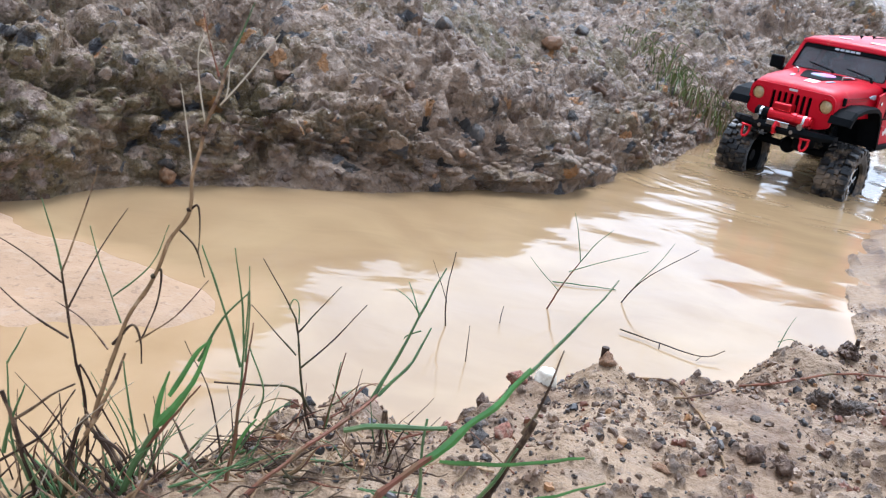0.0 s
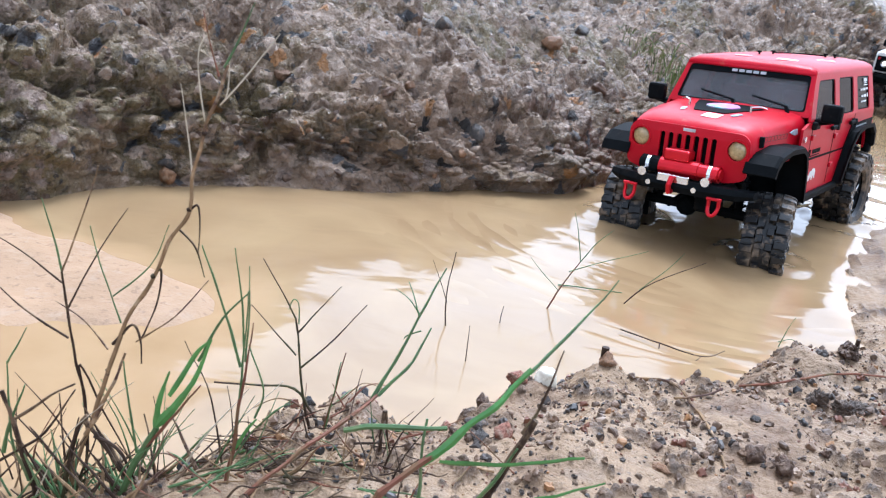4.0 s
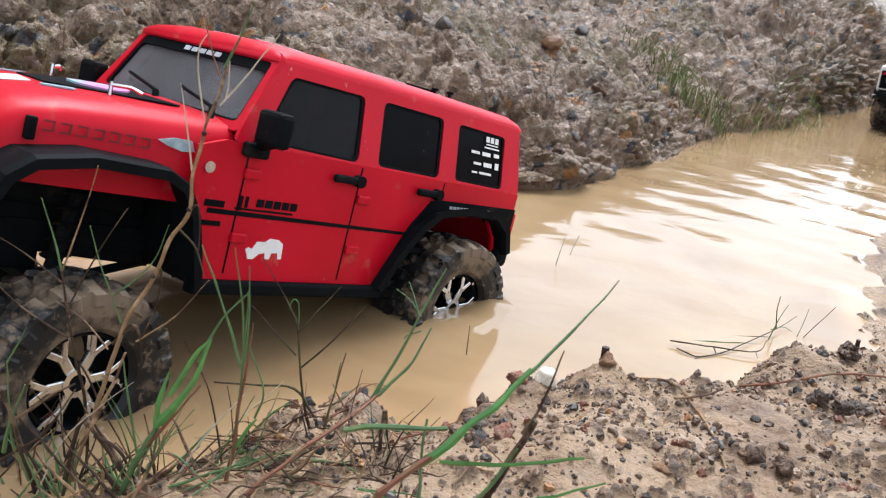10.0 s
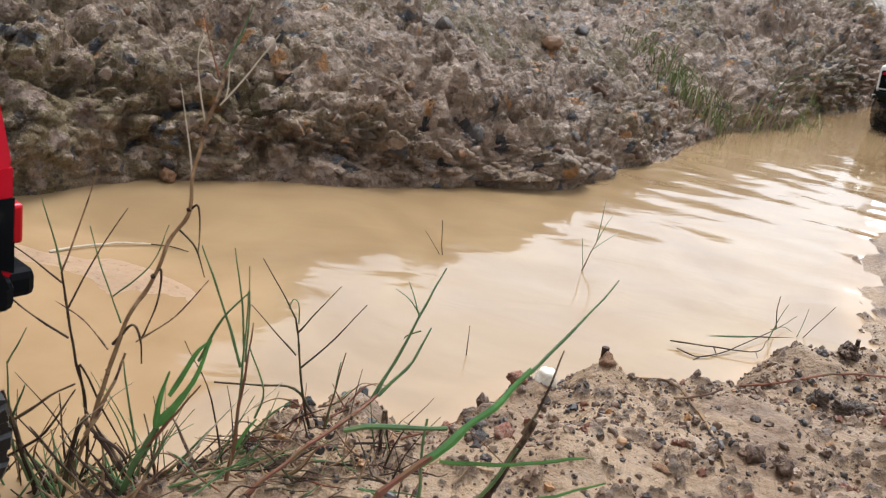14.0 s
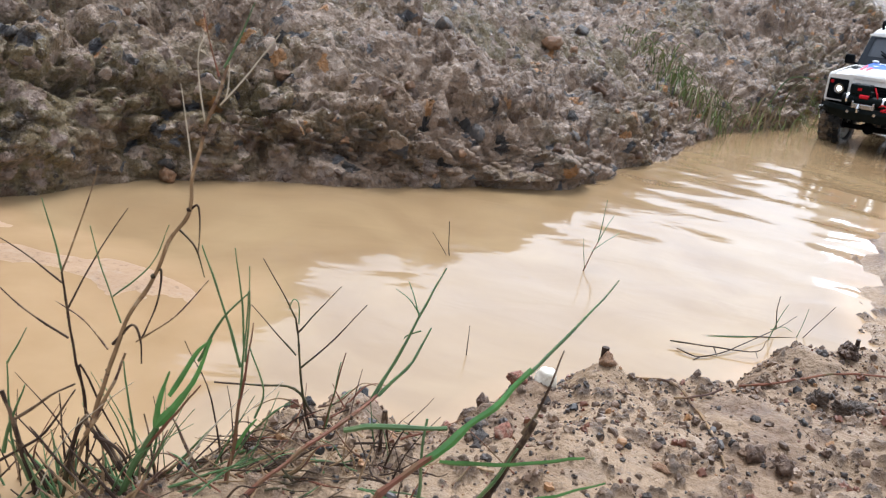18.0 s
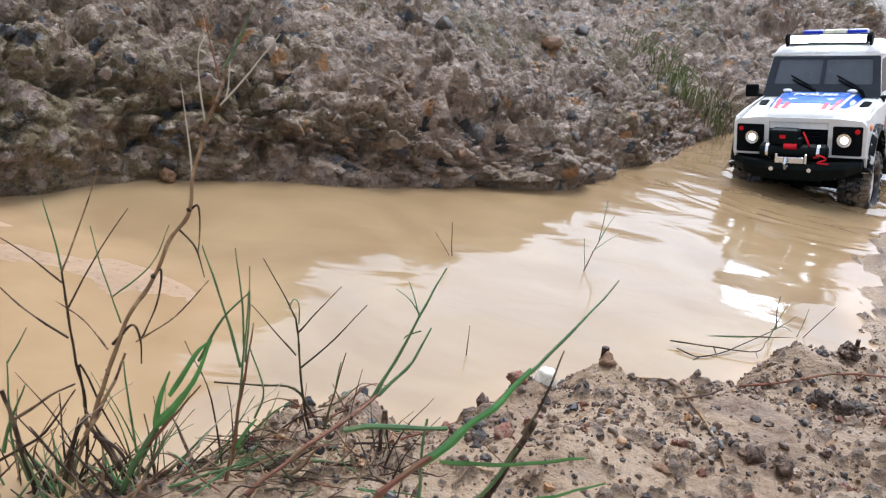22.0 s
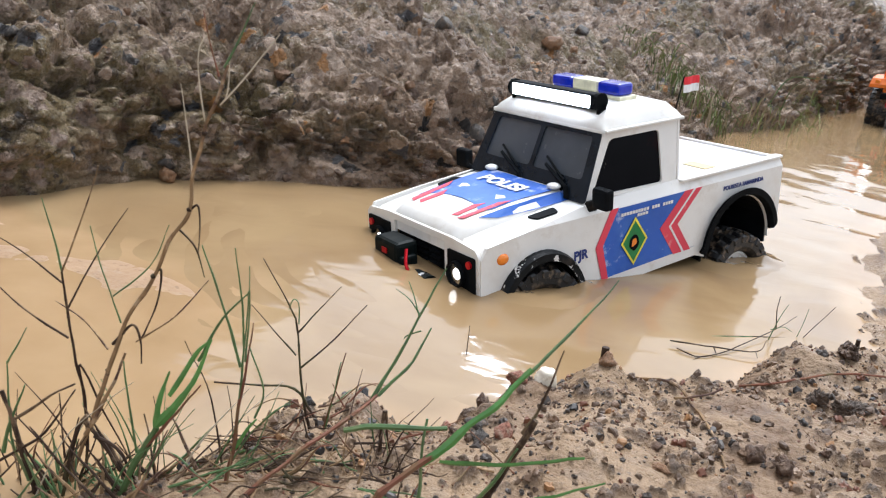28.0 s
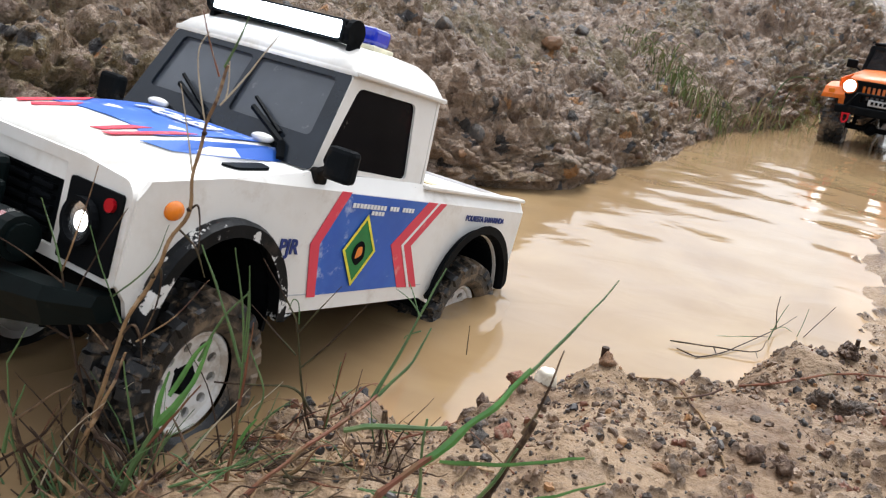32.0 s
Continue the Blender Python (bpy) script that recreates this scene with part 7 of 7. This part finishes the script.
    # bumper and winch
    def bumper(b):
        secs = []
        for y, x, h in ((-0.088, 0.356, 0.012), (-0.070, 0.372, 0.018), (-0.035, 0.384, 0.024), (0.035, 0.384, 0.024), (0.070, 0.372, 0.018), (0.088, 0.356, 0.012)):
            secs.append([(x - 0.016, y, 0.050), (x, y, 0.050), (x + 0.002, y, 0.048 - h * 0.3), (x - 0.004, y, 0.048 - h), (x - 0.016, y, 0.050 - h)])
        loft(b, secs, ring=True)
    put("front_bumper", bumper, GLOSS_BLACK, car, "black steel bumper")
    winch(car, 0.370, 0.064, GLOSS_BLACK, GLOSS_BLACK)
    put("winch_cover", lambda b: box(b, (0.367, -0.014, 0.085), (0.024, 0.040, 0.022), bevel=0.004), GLOSS_BLACK, car)
    put("winch_label", lambda b: box(b, (0.3795, -0.014, 0.086), (0.001, 0.008, 0.005)), RED_METAL, car)
    put("winch_rope", lambda b: tube(b, curve_points([(0.372, 0.012, 0.092), (0.378, 0.020, 0.080), (0.374, 0.024, 0.066), (0.378, 0.030, 0.058)], 5), 0.0016, 6), RED_METAL, car, "red winch cable")
    put("tow_rope", lambda b: tube(b, curve_points([(0.382, 0.030, 0.058), (0.386, 0.04, 0.062), (0.382, 0.046, 0.056), (0.386, 0.036, 0.052), (0.382, 0.050, 0.050)], 5), 0.0014, 6), RED_METAL, car, "red tow rope")
    put("winch_drum_red", lambda b: cyl(b, (0.376, -0.012, 0.072), (0.376, 0.006, 0.072), 0.005, n=12), RED_METAL, car)
    put("tow_hook", lambda b: tube(b, [(0.39, -0.006, 0.058), (0.396, -0.006, 0.050), (0.392, -0.006, 0.043), (0.386, -0.004, 0.045)], 0.0024, 6), CHROME, car, "steel tow hook")
    for s in (1, -1):
        put("bumper_bolt", lambda b: cyl(b, (0.382, s * 0.026, 0.041), (0.389, s * 0.026, 0.041), 0.0032, n=8), CHROME, car)
        put("bumper_plate", lambda b: box(b, (0.384, s * 0.020, 0.056), (0.004, 0.004, 0.014), bevel=0.001), CHROME, car)
    put("rear_bumper", lambda b: box(b, (-0.086, 0, 0.042), (0.010, 0.15, 0.012), bevel=0.002), BLACK, car)
    wheels = add_wheels(car, wheel_set(0.0525, 0.042, 0.0305, "disc", RUBBER), [("fl", (0.268, 0.076, 0.006)), ("fr", (0.268, -0.076, 0.006)), ("rl", (-0.012, 0.076, 0.014)), ("rr", (-0.012, -0.076, 0.014))], "black off-road tyre coated with brown mud")
    for ob in car.children:
        if ob.name.split(".")[0] in ("nose_panel", "grille_frame", "grille_slat", "headlamp_box", "headlamp", "headlamp_reflector", "headlamp_rim", "side_lamp", "front_bumper", "winch_drum", "winch_motor", "winch_band", "control_box", "fairlead", "winch_cover", "winch_label", "winch_rope", "tow_rope", "winch_drum_red", "tow_hook", "bumper_bolt", "bumper_plate"):
            ob.location.x -= 0.016
    return car, wheels


def orange_crawler():
    car = thing("toy_crawler", "bright orange toy crawler with black bumper and lit headlamps", "toy car")
    for s in (1, -1):
        put("side_panel", lambda b: plate(b, [(0.338, 0.075), (0.34, 0.098), (0.22, 0.108), (-0.08, 0.106), (-0.08, 0.045), (-0.06, 0.045), *reversed(arch(-0.012, 0.03, 0.05, 0, 180, 8)), (0.05, 0.026), (0.21, 0.024), (0.218, 0.06), (0.235, 0.076)], [], 0.003, lambda u, v, w: (u, s * (0.080 - w), v)), ORANGE, car)
        def fender(b):
            secs = []
            for x, z in ((0.21, 0.050), (0.225, 0.078), (0.245, 0.087), (0.31, 0.088), (0.345, 0.080), (0.354, 0.066)):
                secs.append([(x, s * 0.062, z), (x, s * 0.104, z - 0.002), (x, s * 0.106, z - 0.010), (x, s * 0.062, z - 0.008)])
            loft(b, secs, ring=True)
        put("front_fender", fender, ORANGE, car)
        put("headlamp", lambda b: bmesh.ops.create_uvsphere(b, u_segments=14, v_segments=8, radius=0.013, matrix=Matrix.Translation((0.348, s * 0.056, 0.085)) @ Matrix.Diagonal((0.5, 1, 1, 1))), HEADLAMP, car, "lit round headlamp", True)
        put("headlamp_ring", lambda b: plate(b, disc(s * 0.056, 0.085, 0.0155, 18), [disc(s * 0.056, 0.085, 0.0130, 18)], 0.006, lambda u, v, w: (0.351 - w, u, v)), ORANGE, car)
        put("marker_lamp", lambda b: box(b, (0.351, s * 0.088, 0.071), (0.004, 0.012, 0.009), bevel=0.001), INDICATOR, car)
        put("pillar", lambda b: tube(b, [(0.215, s * 0.076, 0.105), (0.19, s * 0.072, 0.16), (0.06, s * 0.072, 0.166), (-0.07, s * 0.072, 0.16), (-0.078, s * 0.076, 0.105)], 0.004, 8), BLACK, car)
        put("side_mirror", lambda b: (box(b, (0.212, s * 0.10, 0.122), (0.01, 0.022, 0.018), None, 0.003), tube(b, [(0.212, s * 0.078, 0.108), (0.212, s * 0.094, 0.118)], 0.002, 6)), BLACK, car)
        shackle(car, 0.374, s * 0.045, 0.032, RED_METAL)
        put("mud_guard", lambda b: box(b, (0.348, s * 0.066, 0.050), (0.006, 0.012, 0.03), bevel=0.002), ORANGE, car)
    def cover(b):
        secs = []
        for x, top, w in ((0.215, 0.116, 0.078), (0.27, 0.113, 0.073), (0.325, 0.108, 0.067), (0.343, 0.103, 0.065), (0.348, 0.094, 0.064)):
            half = [(w, 0.07), (w, top - 0.012), (w - 0.006, top - 0.002), (w * 0.5, top)]
            secs.append([(x, -y, z) for y, z in half] + [(x, 0, top + 0.001)] + [(x, y, z) for y, z in reversed(half)])
        loft(b, secs, caps=True)
    put("engine_cover", cover, ORANGE, car, smooth=True)
    put("grille", lambda b: plate(b, rounded([(-0.066, 0.046), (0.066, 0.046), (0.066, 0.098), (-0.066, 0.098)], 0.005), [rounded([(0.0095 * i - 0.003, 0.056), (0.0095 * i + 0.003, 0.056), (0.0095 * i + 0.003, 0.088), (0.0095 * i - 0.003, 0.088)], 0.002) for i in range(-3, 4)], 0.003, lambda u, v, w: (0.350 - w, u, v)), BLACK, car)
    scr = lambda u, v, w: (0.216 - 0.028 * v - w, u * (0.078 - 0.006 * v), 0.112 + 0.050 * v)
    put("windscreen_frame", lambda b: plate(b, rounded([(-1, 0), (1, 0), (1, 1), (-1, 1)], 0.05), [rounded([(-0.9, 0.1), (0.9, 0.1), (0.9, 0.88), (-0.9, 0.88)], 0.06)], 0.004, scr), BLACK, car)
    put("windscreen", lambda b: plate(b, [(-0.92, 0.08), (0.92, 0.08), (0.92, 0.9), (-0.92, 0.9)], [], 0.001, lambda u, v, w: scr(u, v, w + 0.002)), GLASS, car)
    put("roof", lambda b: box(b, (0.06, 0, 0.167), (0.25, 0.145, 0.006), bevel=0.002), BLACK, car)
    put("tail_panel", lambda b: box(b, (-0.078, 0, 0.078), (0.005, 0.158, 0.06), bevel=0.001), ORANGE, car)
    put("front_bumper", lambda b: (box(b, (0.366, 0, 0.040), (0.016, 0.14, 0.016), bevel=0.003), tube(b, [(0.37, -0.05, 0.046), (0.374, -0.03, 0.074), (0.374, 0.03, 0.074), (0.37, 0.05, 0.046)], 0.0035, 8)), BLACK, car)
    put("number_plate", lambda b: box(b, (0.377, 0.012, 0.060), (0.002, 0.040, 0.012), bevel=0.0005), GREY_PRINT, car, "pale number plate with dark bars")
    bars("plate_print", car, BLACK, [(0.0 + 0.008 * i, 0.060, 0.005, 0.006) for i in range(4)], lambda u, v, w: (0.3785 + w, u, v))
    put("floor_pan", lambda b: box(b, (0.1, 0, 0.045), (0.34, 0.12, 0.02), bevel=0.003), BLACK, car)
    chassis(car, -0.012, 0.29, 0.095, BLACK)
    wheels = add_wheels(car, wheel_set(0.056, 0.046, 0.026, "spokes", RUBBER), [("fl", (0.29, 0.084, 0.0)), ("fr", (0.29, -0.084, 0.0)), ("rl", (-0.012, 0.084, 0.0)), ("rr", (-0.012, -0.084, 0.0))], "black off-road tyre")
    return car, wheels


wagon, wagon_wheels = red_wagon()
pickup, pickup_wheels = white_pickup()
crawler, crawler_wheels = orange_crawler()

# ---- what moves ----
WAGON_WAY = [
    (0, 0.7397, 1.6177, 0.0639, -0.2, 1.8, -134.5), (1, 0.6708, 1.5209, 0.0742, 7.9, 4.4, -128.9), (2, 0.6195, 1.4738, 0.0600, 13.9, 4.0, -122.1),
    (3, 0.5411, 1.3601, 0.0492, 8.8, -0.5, -121.4), (3.5, 0.4973, 1.2943, 0.0403, 7.4, -1.0, -123.9), (5.5, 0.3221, 1.0263, 0.0384, -5.0, 5.7, -130.8),
    (6, 0.2793, 0.9644, 0.0328, -0.1, 8.5, -138.7), (7, 0.2020, 0.8878, 0.0150, 2.8, 4.1, -148.8), (8, 0.0486, 0.7802, 0.0067, -6.5, -9.8, -140.8),
    (9, -0.0033, 0.7639, -0.0339, 4.7, -17.9, -131.7), (10, -0.0744, 0.6994, 0.0017, 2.7, -12.8, -129.7), (11, -0.1668, 0.5651, 0.0530, -2.3, -3.3, -129.5),
    (12, -0.1859, 0.5305, 0.0574, -1.5, -2.9, -126.6), (13, -0.2376, 0.4534, 0.0683, -4.4, -0.2, -122.3), (13.5, -0.2759, 0.3970, 0.0720, -4.2, -1.3, -123.1),
    (14, -0.3052, 0.3307, 0.0705, -2.8, -0.5, -125.7), (15, -0.50, 0.08, 0.08, -2, 0, -125), (16, -0.75, -0.25, 0.08, 0, 0, -127), (17, -1.15, -0.75, 0.085, 0, 0, -128), (32, -1.2, -0.82, 0.085, 0, 0, -128)]
PICKUP_WAY = [
    (0, 1.62, 3.12, 0.060, 0, 0, -128), (3, 1.412, 2.865, 0.060, 0, 0, -128), (3.5, 1.40, 2.82, 0.060, 0, 0, -128), (5.5, 1.44, 2.62, 0.065, 1, 0, -129), (8, 1.29, 2.38, 0.062, 2.5, 1.6, -132), (9, 1.26, 2.33, 0.062, 2.6, 1.6, -132.2), (15.5, 1.26, 2.33, 0.062, 2.6, 1.6, -132.2),
    (16.5, 1.205, 2.27, 0.062, 2.6, 1.6, -132.2), (17, 1.143, 2.175, 0.062, 2.7, 1.6, -132.2), (18, 1.031, 2.042, 0.052, 2.8, 1.7, -132.2), (19, 0.952, 1.925, 0.049, 3.4, 2.1, -128.4), (20, 0.8353, 1.7852, 0.0470, 7.5, 3.0, -123.4),
    (21, 0.7520, 1.6501, 0.0383, 6.9, 1.1, -122.1), (22, 0.6758, 1.5581, 0.0359, 10.8, 4.3, -121.6), (23, 0.5875, 1.4218, 0.0275, 16.1, 4.4, -120.5), (24, 0.5561, 1.3739, 0.0204, 15.8, 1.6, -119.0),
    (25, 0.4920, 1.2572, 0.0064, 16.6, 0.5, -121.3), (25.5, 0.4684, 1.2149, 0.0030, 14.7, -0.1, -122.5), (27.5, 0.3099, 1.0304, -0.0149, -7.4, 3.7, -135.3), (28, 0.2519, 0.9696, -0.0232, 5.0, 7.8, -141.7),
    (28.5, 0.2106, 0.9089, -0.0323, 1.6, 2.9, -147.6), (29, 0.1568, 0.8616, -0.0250, -5.4, -2.7, -148.6), (29.5, 0.0976, 0.8255, -0.0303, -7.7, -8.1, -148.0), (30, 0.0351, 0.7915, -0.0520, 4.3, -15.8, -139.1),
    (31, -0.0107, 0.7500, -0.0572, 2.1, -19.1, -129.6), (31.5, -0.0352, 0.7251, -0.0448, -0.5, -17.8, -124.4), (32, -0.0689, 0.6918, -0.0195, -1.1, -13.0, -120.7)]
CRAWLER_WAY = [(0, 2.40, 4.0, 0.05, 0, 0, -125), (20, 1.75, 3.1, 0.05, 0, 0, -126), (23.5, 1.31, 2.48, 0.045, 1, 0, -128), (28, 1.29, 2.45, 0.045, 2, 0, -128), (29, 1.255, 2.40, 0.045, 2, 0, -128), (30, 1.115, 2.26, 0.045, 2, 0, -124), (31, 1.052, 2.097, 0.045, 2, 0, -128), (32, 1.026, 2.054, 0.045, 2, 0, -128)]


def drive(car, way, wheels, radius, steer, sag):
    """Key a car along its way and roll its wheels by the distance; steer: (seconds, degrees) of the front wheels; sag: (seconds, front, rear) of the springs, in metres."""
    walk(car, [(t, pose(*row)) for t, *row in way])
    ts = [r[0] for r in way]
    place = [Vector(r[1:4]) for r in way]
    run = [0.0]
    for a, b in zip(place, place[1:]):
        run.append(run[-1] + (b - a).length)
    times = [i * 0.25 for i in range(129)]
    for wh, x, y, z in wheels:
        rows = []
        for t in times:
            a = math.degrees(float(np.interp(t, ts, run)) / radius)
            front = x > 0.1
            turn = float(np.interp(t, [s[0] for s in steer], [s[1] for s in steer])) if front else 0.0
            lift = float(np.interp(t, [s[0] for s in sag], [s[1 if front else 2] for s in sag]))
            m = pose(x, y, z + lift, 0, 0, turn) @ Matrix.Rotation(radians(a), 4, "Y")
            if y < 0:
                m = m @ Matrix.Rotation(math.pi, 4, "Z")
            rows.append((t, m))
        walk(wh, rows)


def trail(way, local, t, level):
    """Where a point of a car is over the water at t, and the car's heading."""
    ts = [r[0] for r in way]
    v = [float(np.interp(t, ts, [r[i] for r in way])) for i in range(1, 7)]
    p = pose(*v) @ Vector(local)
    return pose(p.x, p.y, level, 0, 0, v[5])


LEVEL = [(0, 0.0), (5, 0.0005), (7, 0.0042), (9, 0.0055), (16, 0.0050), (32, 0.0055)]


def wet(ob, way, local, sink, lift=0.0):
    """Key a water piece to stay at a point of a car; sink: (seconds, metres) by which it lies under the surface."""
    rows = []
    for i in range(65):
        t = i * 0.5
        lv = float(np.interp(t, [a for a, _ in LEVEL], [b for _, b in LEVEL])) + lift - float(np.interp(t, [a for a, _ in sink], [b for _, b in sink]))
        rows.append((t, trail(way, local, t, lv)))
    walk(ob, rows)


def motions():
    calm_w, calm_p = [(0, 0.0015), (4, 0.0), (13, 0.0), (14.5, 0.03), (32, 0.03)], [(0, 0.03), (18, 0.03), (20, 0.001), (24, 0.0), (32, 0.0)]
    wet(wagon_ripples, WAGON_WAY, (0.30, 0, 0), [(0, 0.0), (5, 0.0), (8, 0.0004), (9, 0.02), (32, 0.03)])
    wet(pickup_ripples, PICKUP_WAY, (0.30, 0, 0), [(0, 0.03), (20, 0.03), (21.5, 0.0), (28, 0.0), (30, 0.02), (32, 0.02)])
    for ob, (x, y) in zip(wagon_churn, ((0.292, 0.084), (0.292, -0.084), (-0.02, 0.084), (-0.02, -0.084))):
        wet(ob, WAGON_WAY, (x, y, 0), calm_w)
    for ob, (x, y) in zip(pickup_churn, ((0.268, 0.076), (0.268, -0.076), (-0.012, 0.076), (-0.012, -0.076))):
        wet(ob, PICKUP_WAY, (x, y, 0), calm_p)
    walk(weed_fork, [(0.0, pose(0.092, 0.699, 0)), (5.2, pose(0.092, 0.699, 0)), (6.0, pose(0.06, 0.68, 0, 0, 50, 40)), (9.0, pose(0.10, 0.78, 0.0, 0, 75, 60)), (12.0, pose(0.10, 0.770, -0.004, 0, 35, 75)), (14.0, pose(0.128, 0.784, -0.006, 0, 20, 60)), (27.0, pose(0.13, 0.784, -0.006, 0, 20, 60)), (28.0, pose(0.10, 0.76, -0.03, 0, 80, 90)), (32.0, pose(0.12, 0.77, -0.03, 0, 80, 90))])
    walk(weed_slant, [(0.0, pose(0.161, 0.739, 0)), (3.5, pose(0.161, 0.739, 0)), (5.0, pose(0.18, 0.72, 0, 0, 40, 20)), (8.0, pose(0.30, 0.705, -0.040, 0, -20, 0)), (32.0, pose(0.30, 0.705, -0.040, 0, -20, 0))])
    walk(weed_flat, [(0.0, pose(0.135, 0.765, 0.0)), (3.5, pose(0.135, 0.765, 0.0)), (7.0, pose(0.224, 0.652, 0.003, 0, 0, 8)), (9.0, pose(0.226, 0.652, 0.004, 0, 0, 8)), (11.0, pose(0.256, 0.686, 0.003, 0, 0, 15)), (32.0, pose(0.256, 0.686, 0.003, 0, 0, 15))])
    walk(weed_fork_long, [(0.0, pose(0.66, 0.86, 0)), (6.0, pose(0.66, 0.86, 0)), (8.0, pose(0.40, 0.74, 0.003, 0, 0, 20)), (10.0, pose(0.24, 0.650, 0.003)), (32.0, pose(0.24, 0.650, 0.003))])
    walk(weed_long, [(0.0, pose(0.62, 0.82, 0)), (6.0, pose(0.62, 0.82, 0)), (8.0, pose(0.40, 0.74, 0.003, 0, 0, 10)), (10.0, pose(0.290, 0.697, 0.003)), (32.0, pose(0.290, 0.697, 0.003))])
    walk(weed_thin, [(0.0, pose(0.012, 0.631, 0)), (5.6, pose(0.012, 0.631, 0)), (7.0, pose(-0.01, 0.64, -0.02, 0, -70, 0)), (11.0, pose(-0.014, 0.760, -0.02, 0, -20, 0)), (14.0, pose(0.010, 0.784, -0.022, 0, -12, 0)), (27.0, pose(0.02, 0.784, -0.022, 0, -12, 0)), (28.0, pose(0.0, 0.75, -0.03, 0, -80, 0)), (32.0, pose(0.0, 0.75, -0.03, 0, -80, 0))])
    walk(weed_tiny, [(0.0, pose(0.054, 0.652, 0)), (5.0, pose(0.054, 0.652, 0)), (6.5, pose(0.05, 0.64, -0.02, 0, 80, 0)), (32.0, pose(0.05, 0.64, -0.02, 0, 80, 0))])
    walk(weed_twig, [(0.0, pose(0.192, 0.640, 0)), (6.0, pose(0.192, 0.640, 0)), (9.0, pose(0.238, 0.640, 0.006, 0, 0, 30)), (32.0, pose(0.238, 0.640, 0.006, 0, 0, 30))])
    walk(weed_straw, [(0.0, pose(-0.10, 0.86, -0.03)), (12.0, pose(-0.10, 0.80, -0.03)), (13.2, pose(-0.17, 0.74, 0.0045, 0, 0, 5)), (14.0, pose(-0.278, 0.678, 0.0050, 0, 0, 14)), (14.5, pose(-0.335, 0.645, 0.0050, 0, 0, 20)), (16.0, pose(-0.52, 0.52, 0.0050, 0, 0, 30)), (32.0, pose(-0.56, 0.50, 0.0055, 0, 0, 30))])
    walk(weed_tip, [(0.0, pose(0.292, 0.690, 0.004)), (6.0, pose(0.292, 0.690, 0.004)), (10.0, pose(0.283, 0.690, 0.014)), (32.0, pose(0.283, 0.690, 0.014))])
    walk(water, [(t, pose(0, 0, z)) for t, z in LEVEL])
    drive(wagon, WAGON_WAY, wagon_wheels, 0.0575, [(0, 6), (3, 12), (6, 18), (7, 0), (7.5, 16), (8, 28), (9, 18), (9.5, 14), (10, 6), (32, 0)], [(0, -0.02, 0.0), (5, -0.012, 0.0), (6, 0.001, 0.0), (7, 0.023, -0.022), (8, 0.004, -0.015), (9, -0.010, 0.012), (10, -0.027, 0.012), (11, -0.005, 0.0), (13, 0, -0.006), (32, 0, 0)])
    drive(pickup, PICKUP_WAY, pickup_wheels, 0.0525, [(0, 0), (22, 0), (23, -8), (24, -14), (25, -4), (25.5, -2), (27.5, -5), (29, 0), (29.5, 6), (30, 30), (31, 42), (31.5, 34), (32, 6)], [(0, 0, 0), (25, -0.004, 0), (28, 0.02, -0.016), (29, 0.017, -0.014), (29.5, 0.018, -0.006), (30, -0.006, -0.003), (31, -0.007, -0.005), (32, -0.008, 0.004)])
    drive(crawler, CRAWLER_WAY, crawler_wheels, 0.056, [(0, 0), (32, 10)], [(0, 0, 0), (32, 0, 0)])


motions()
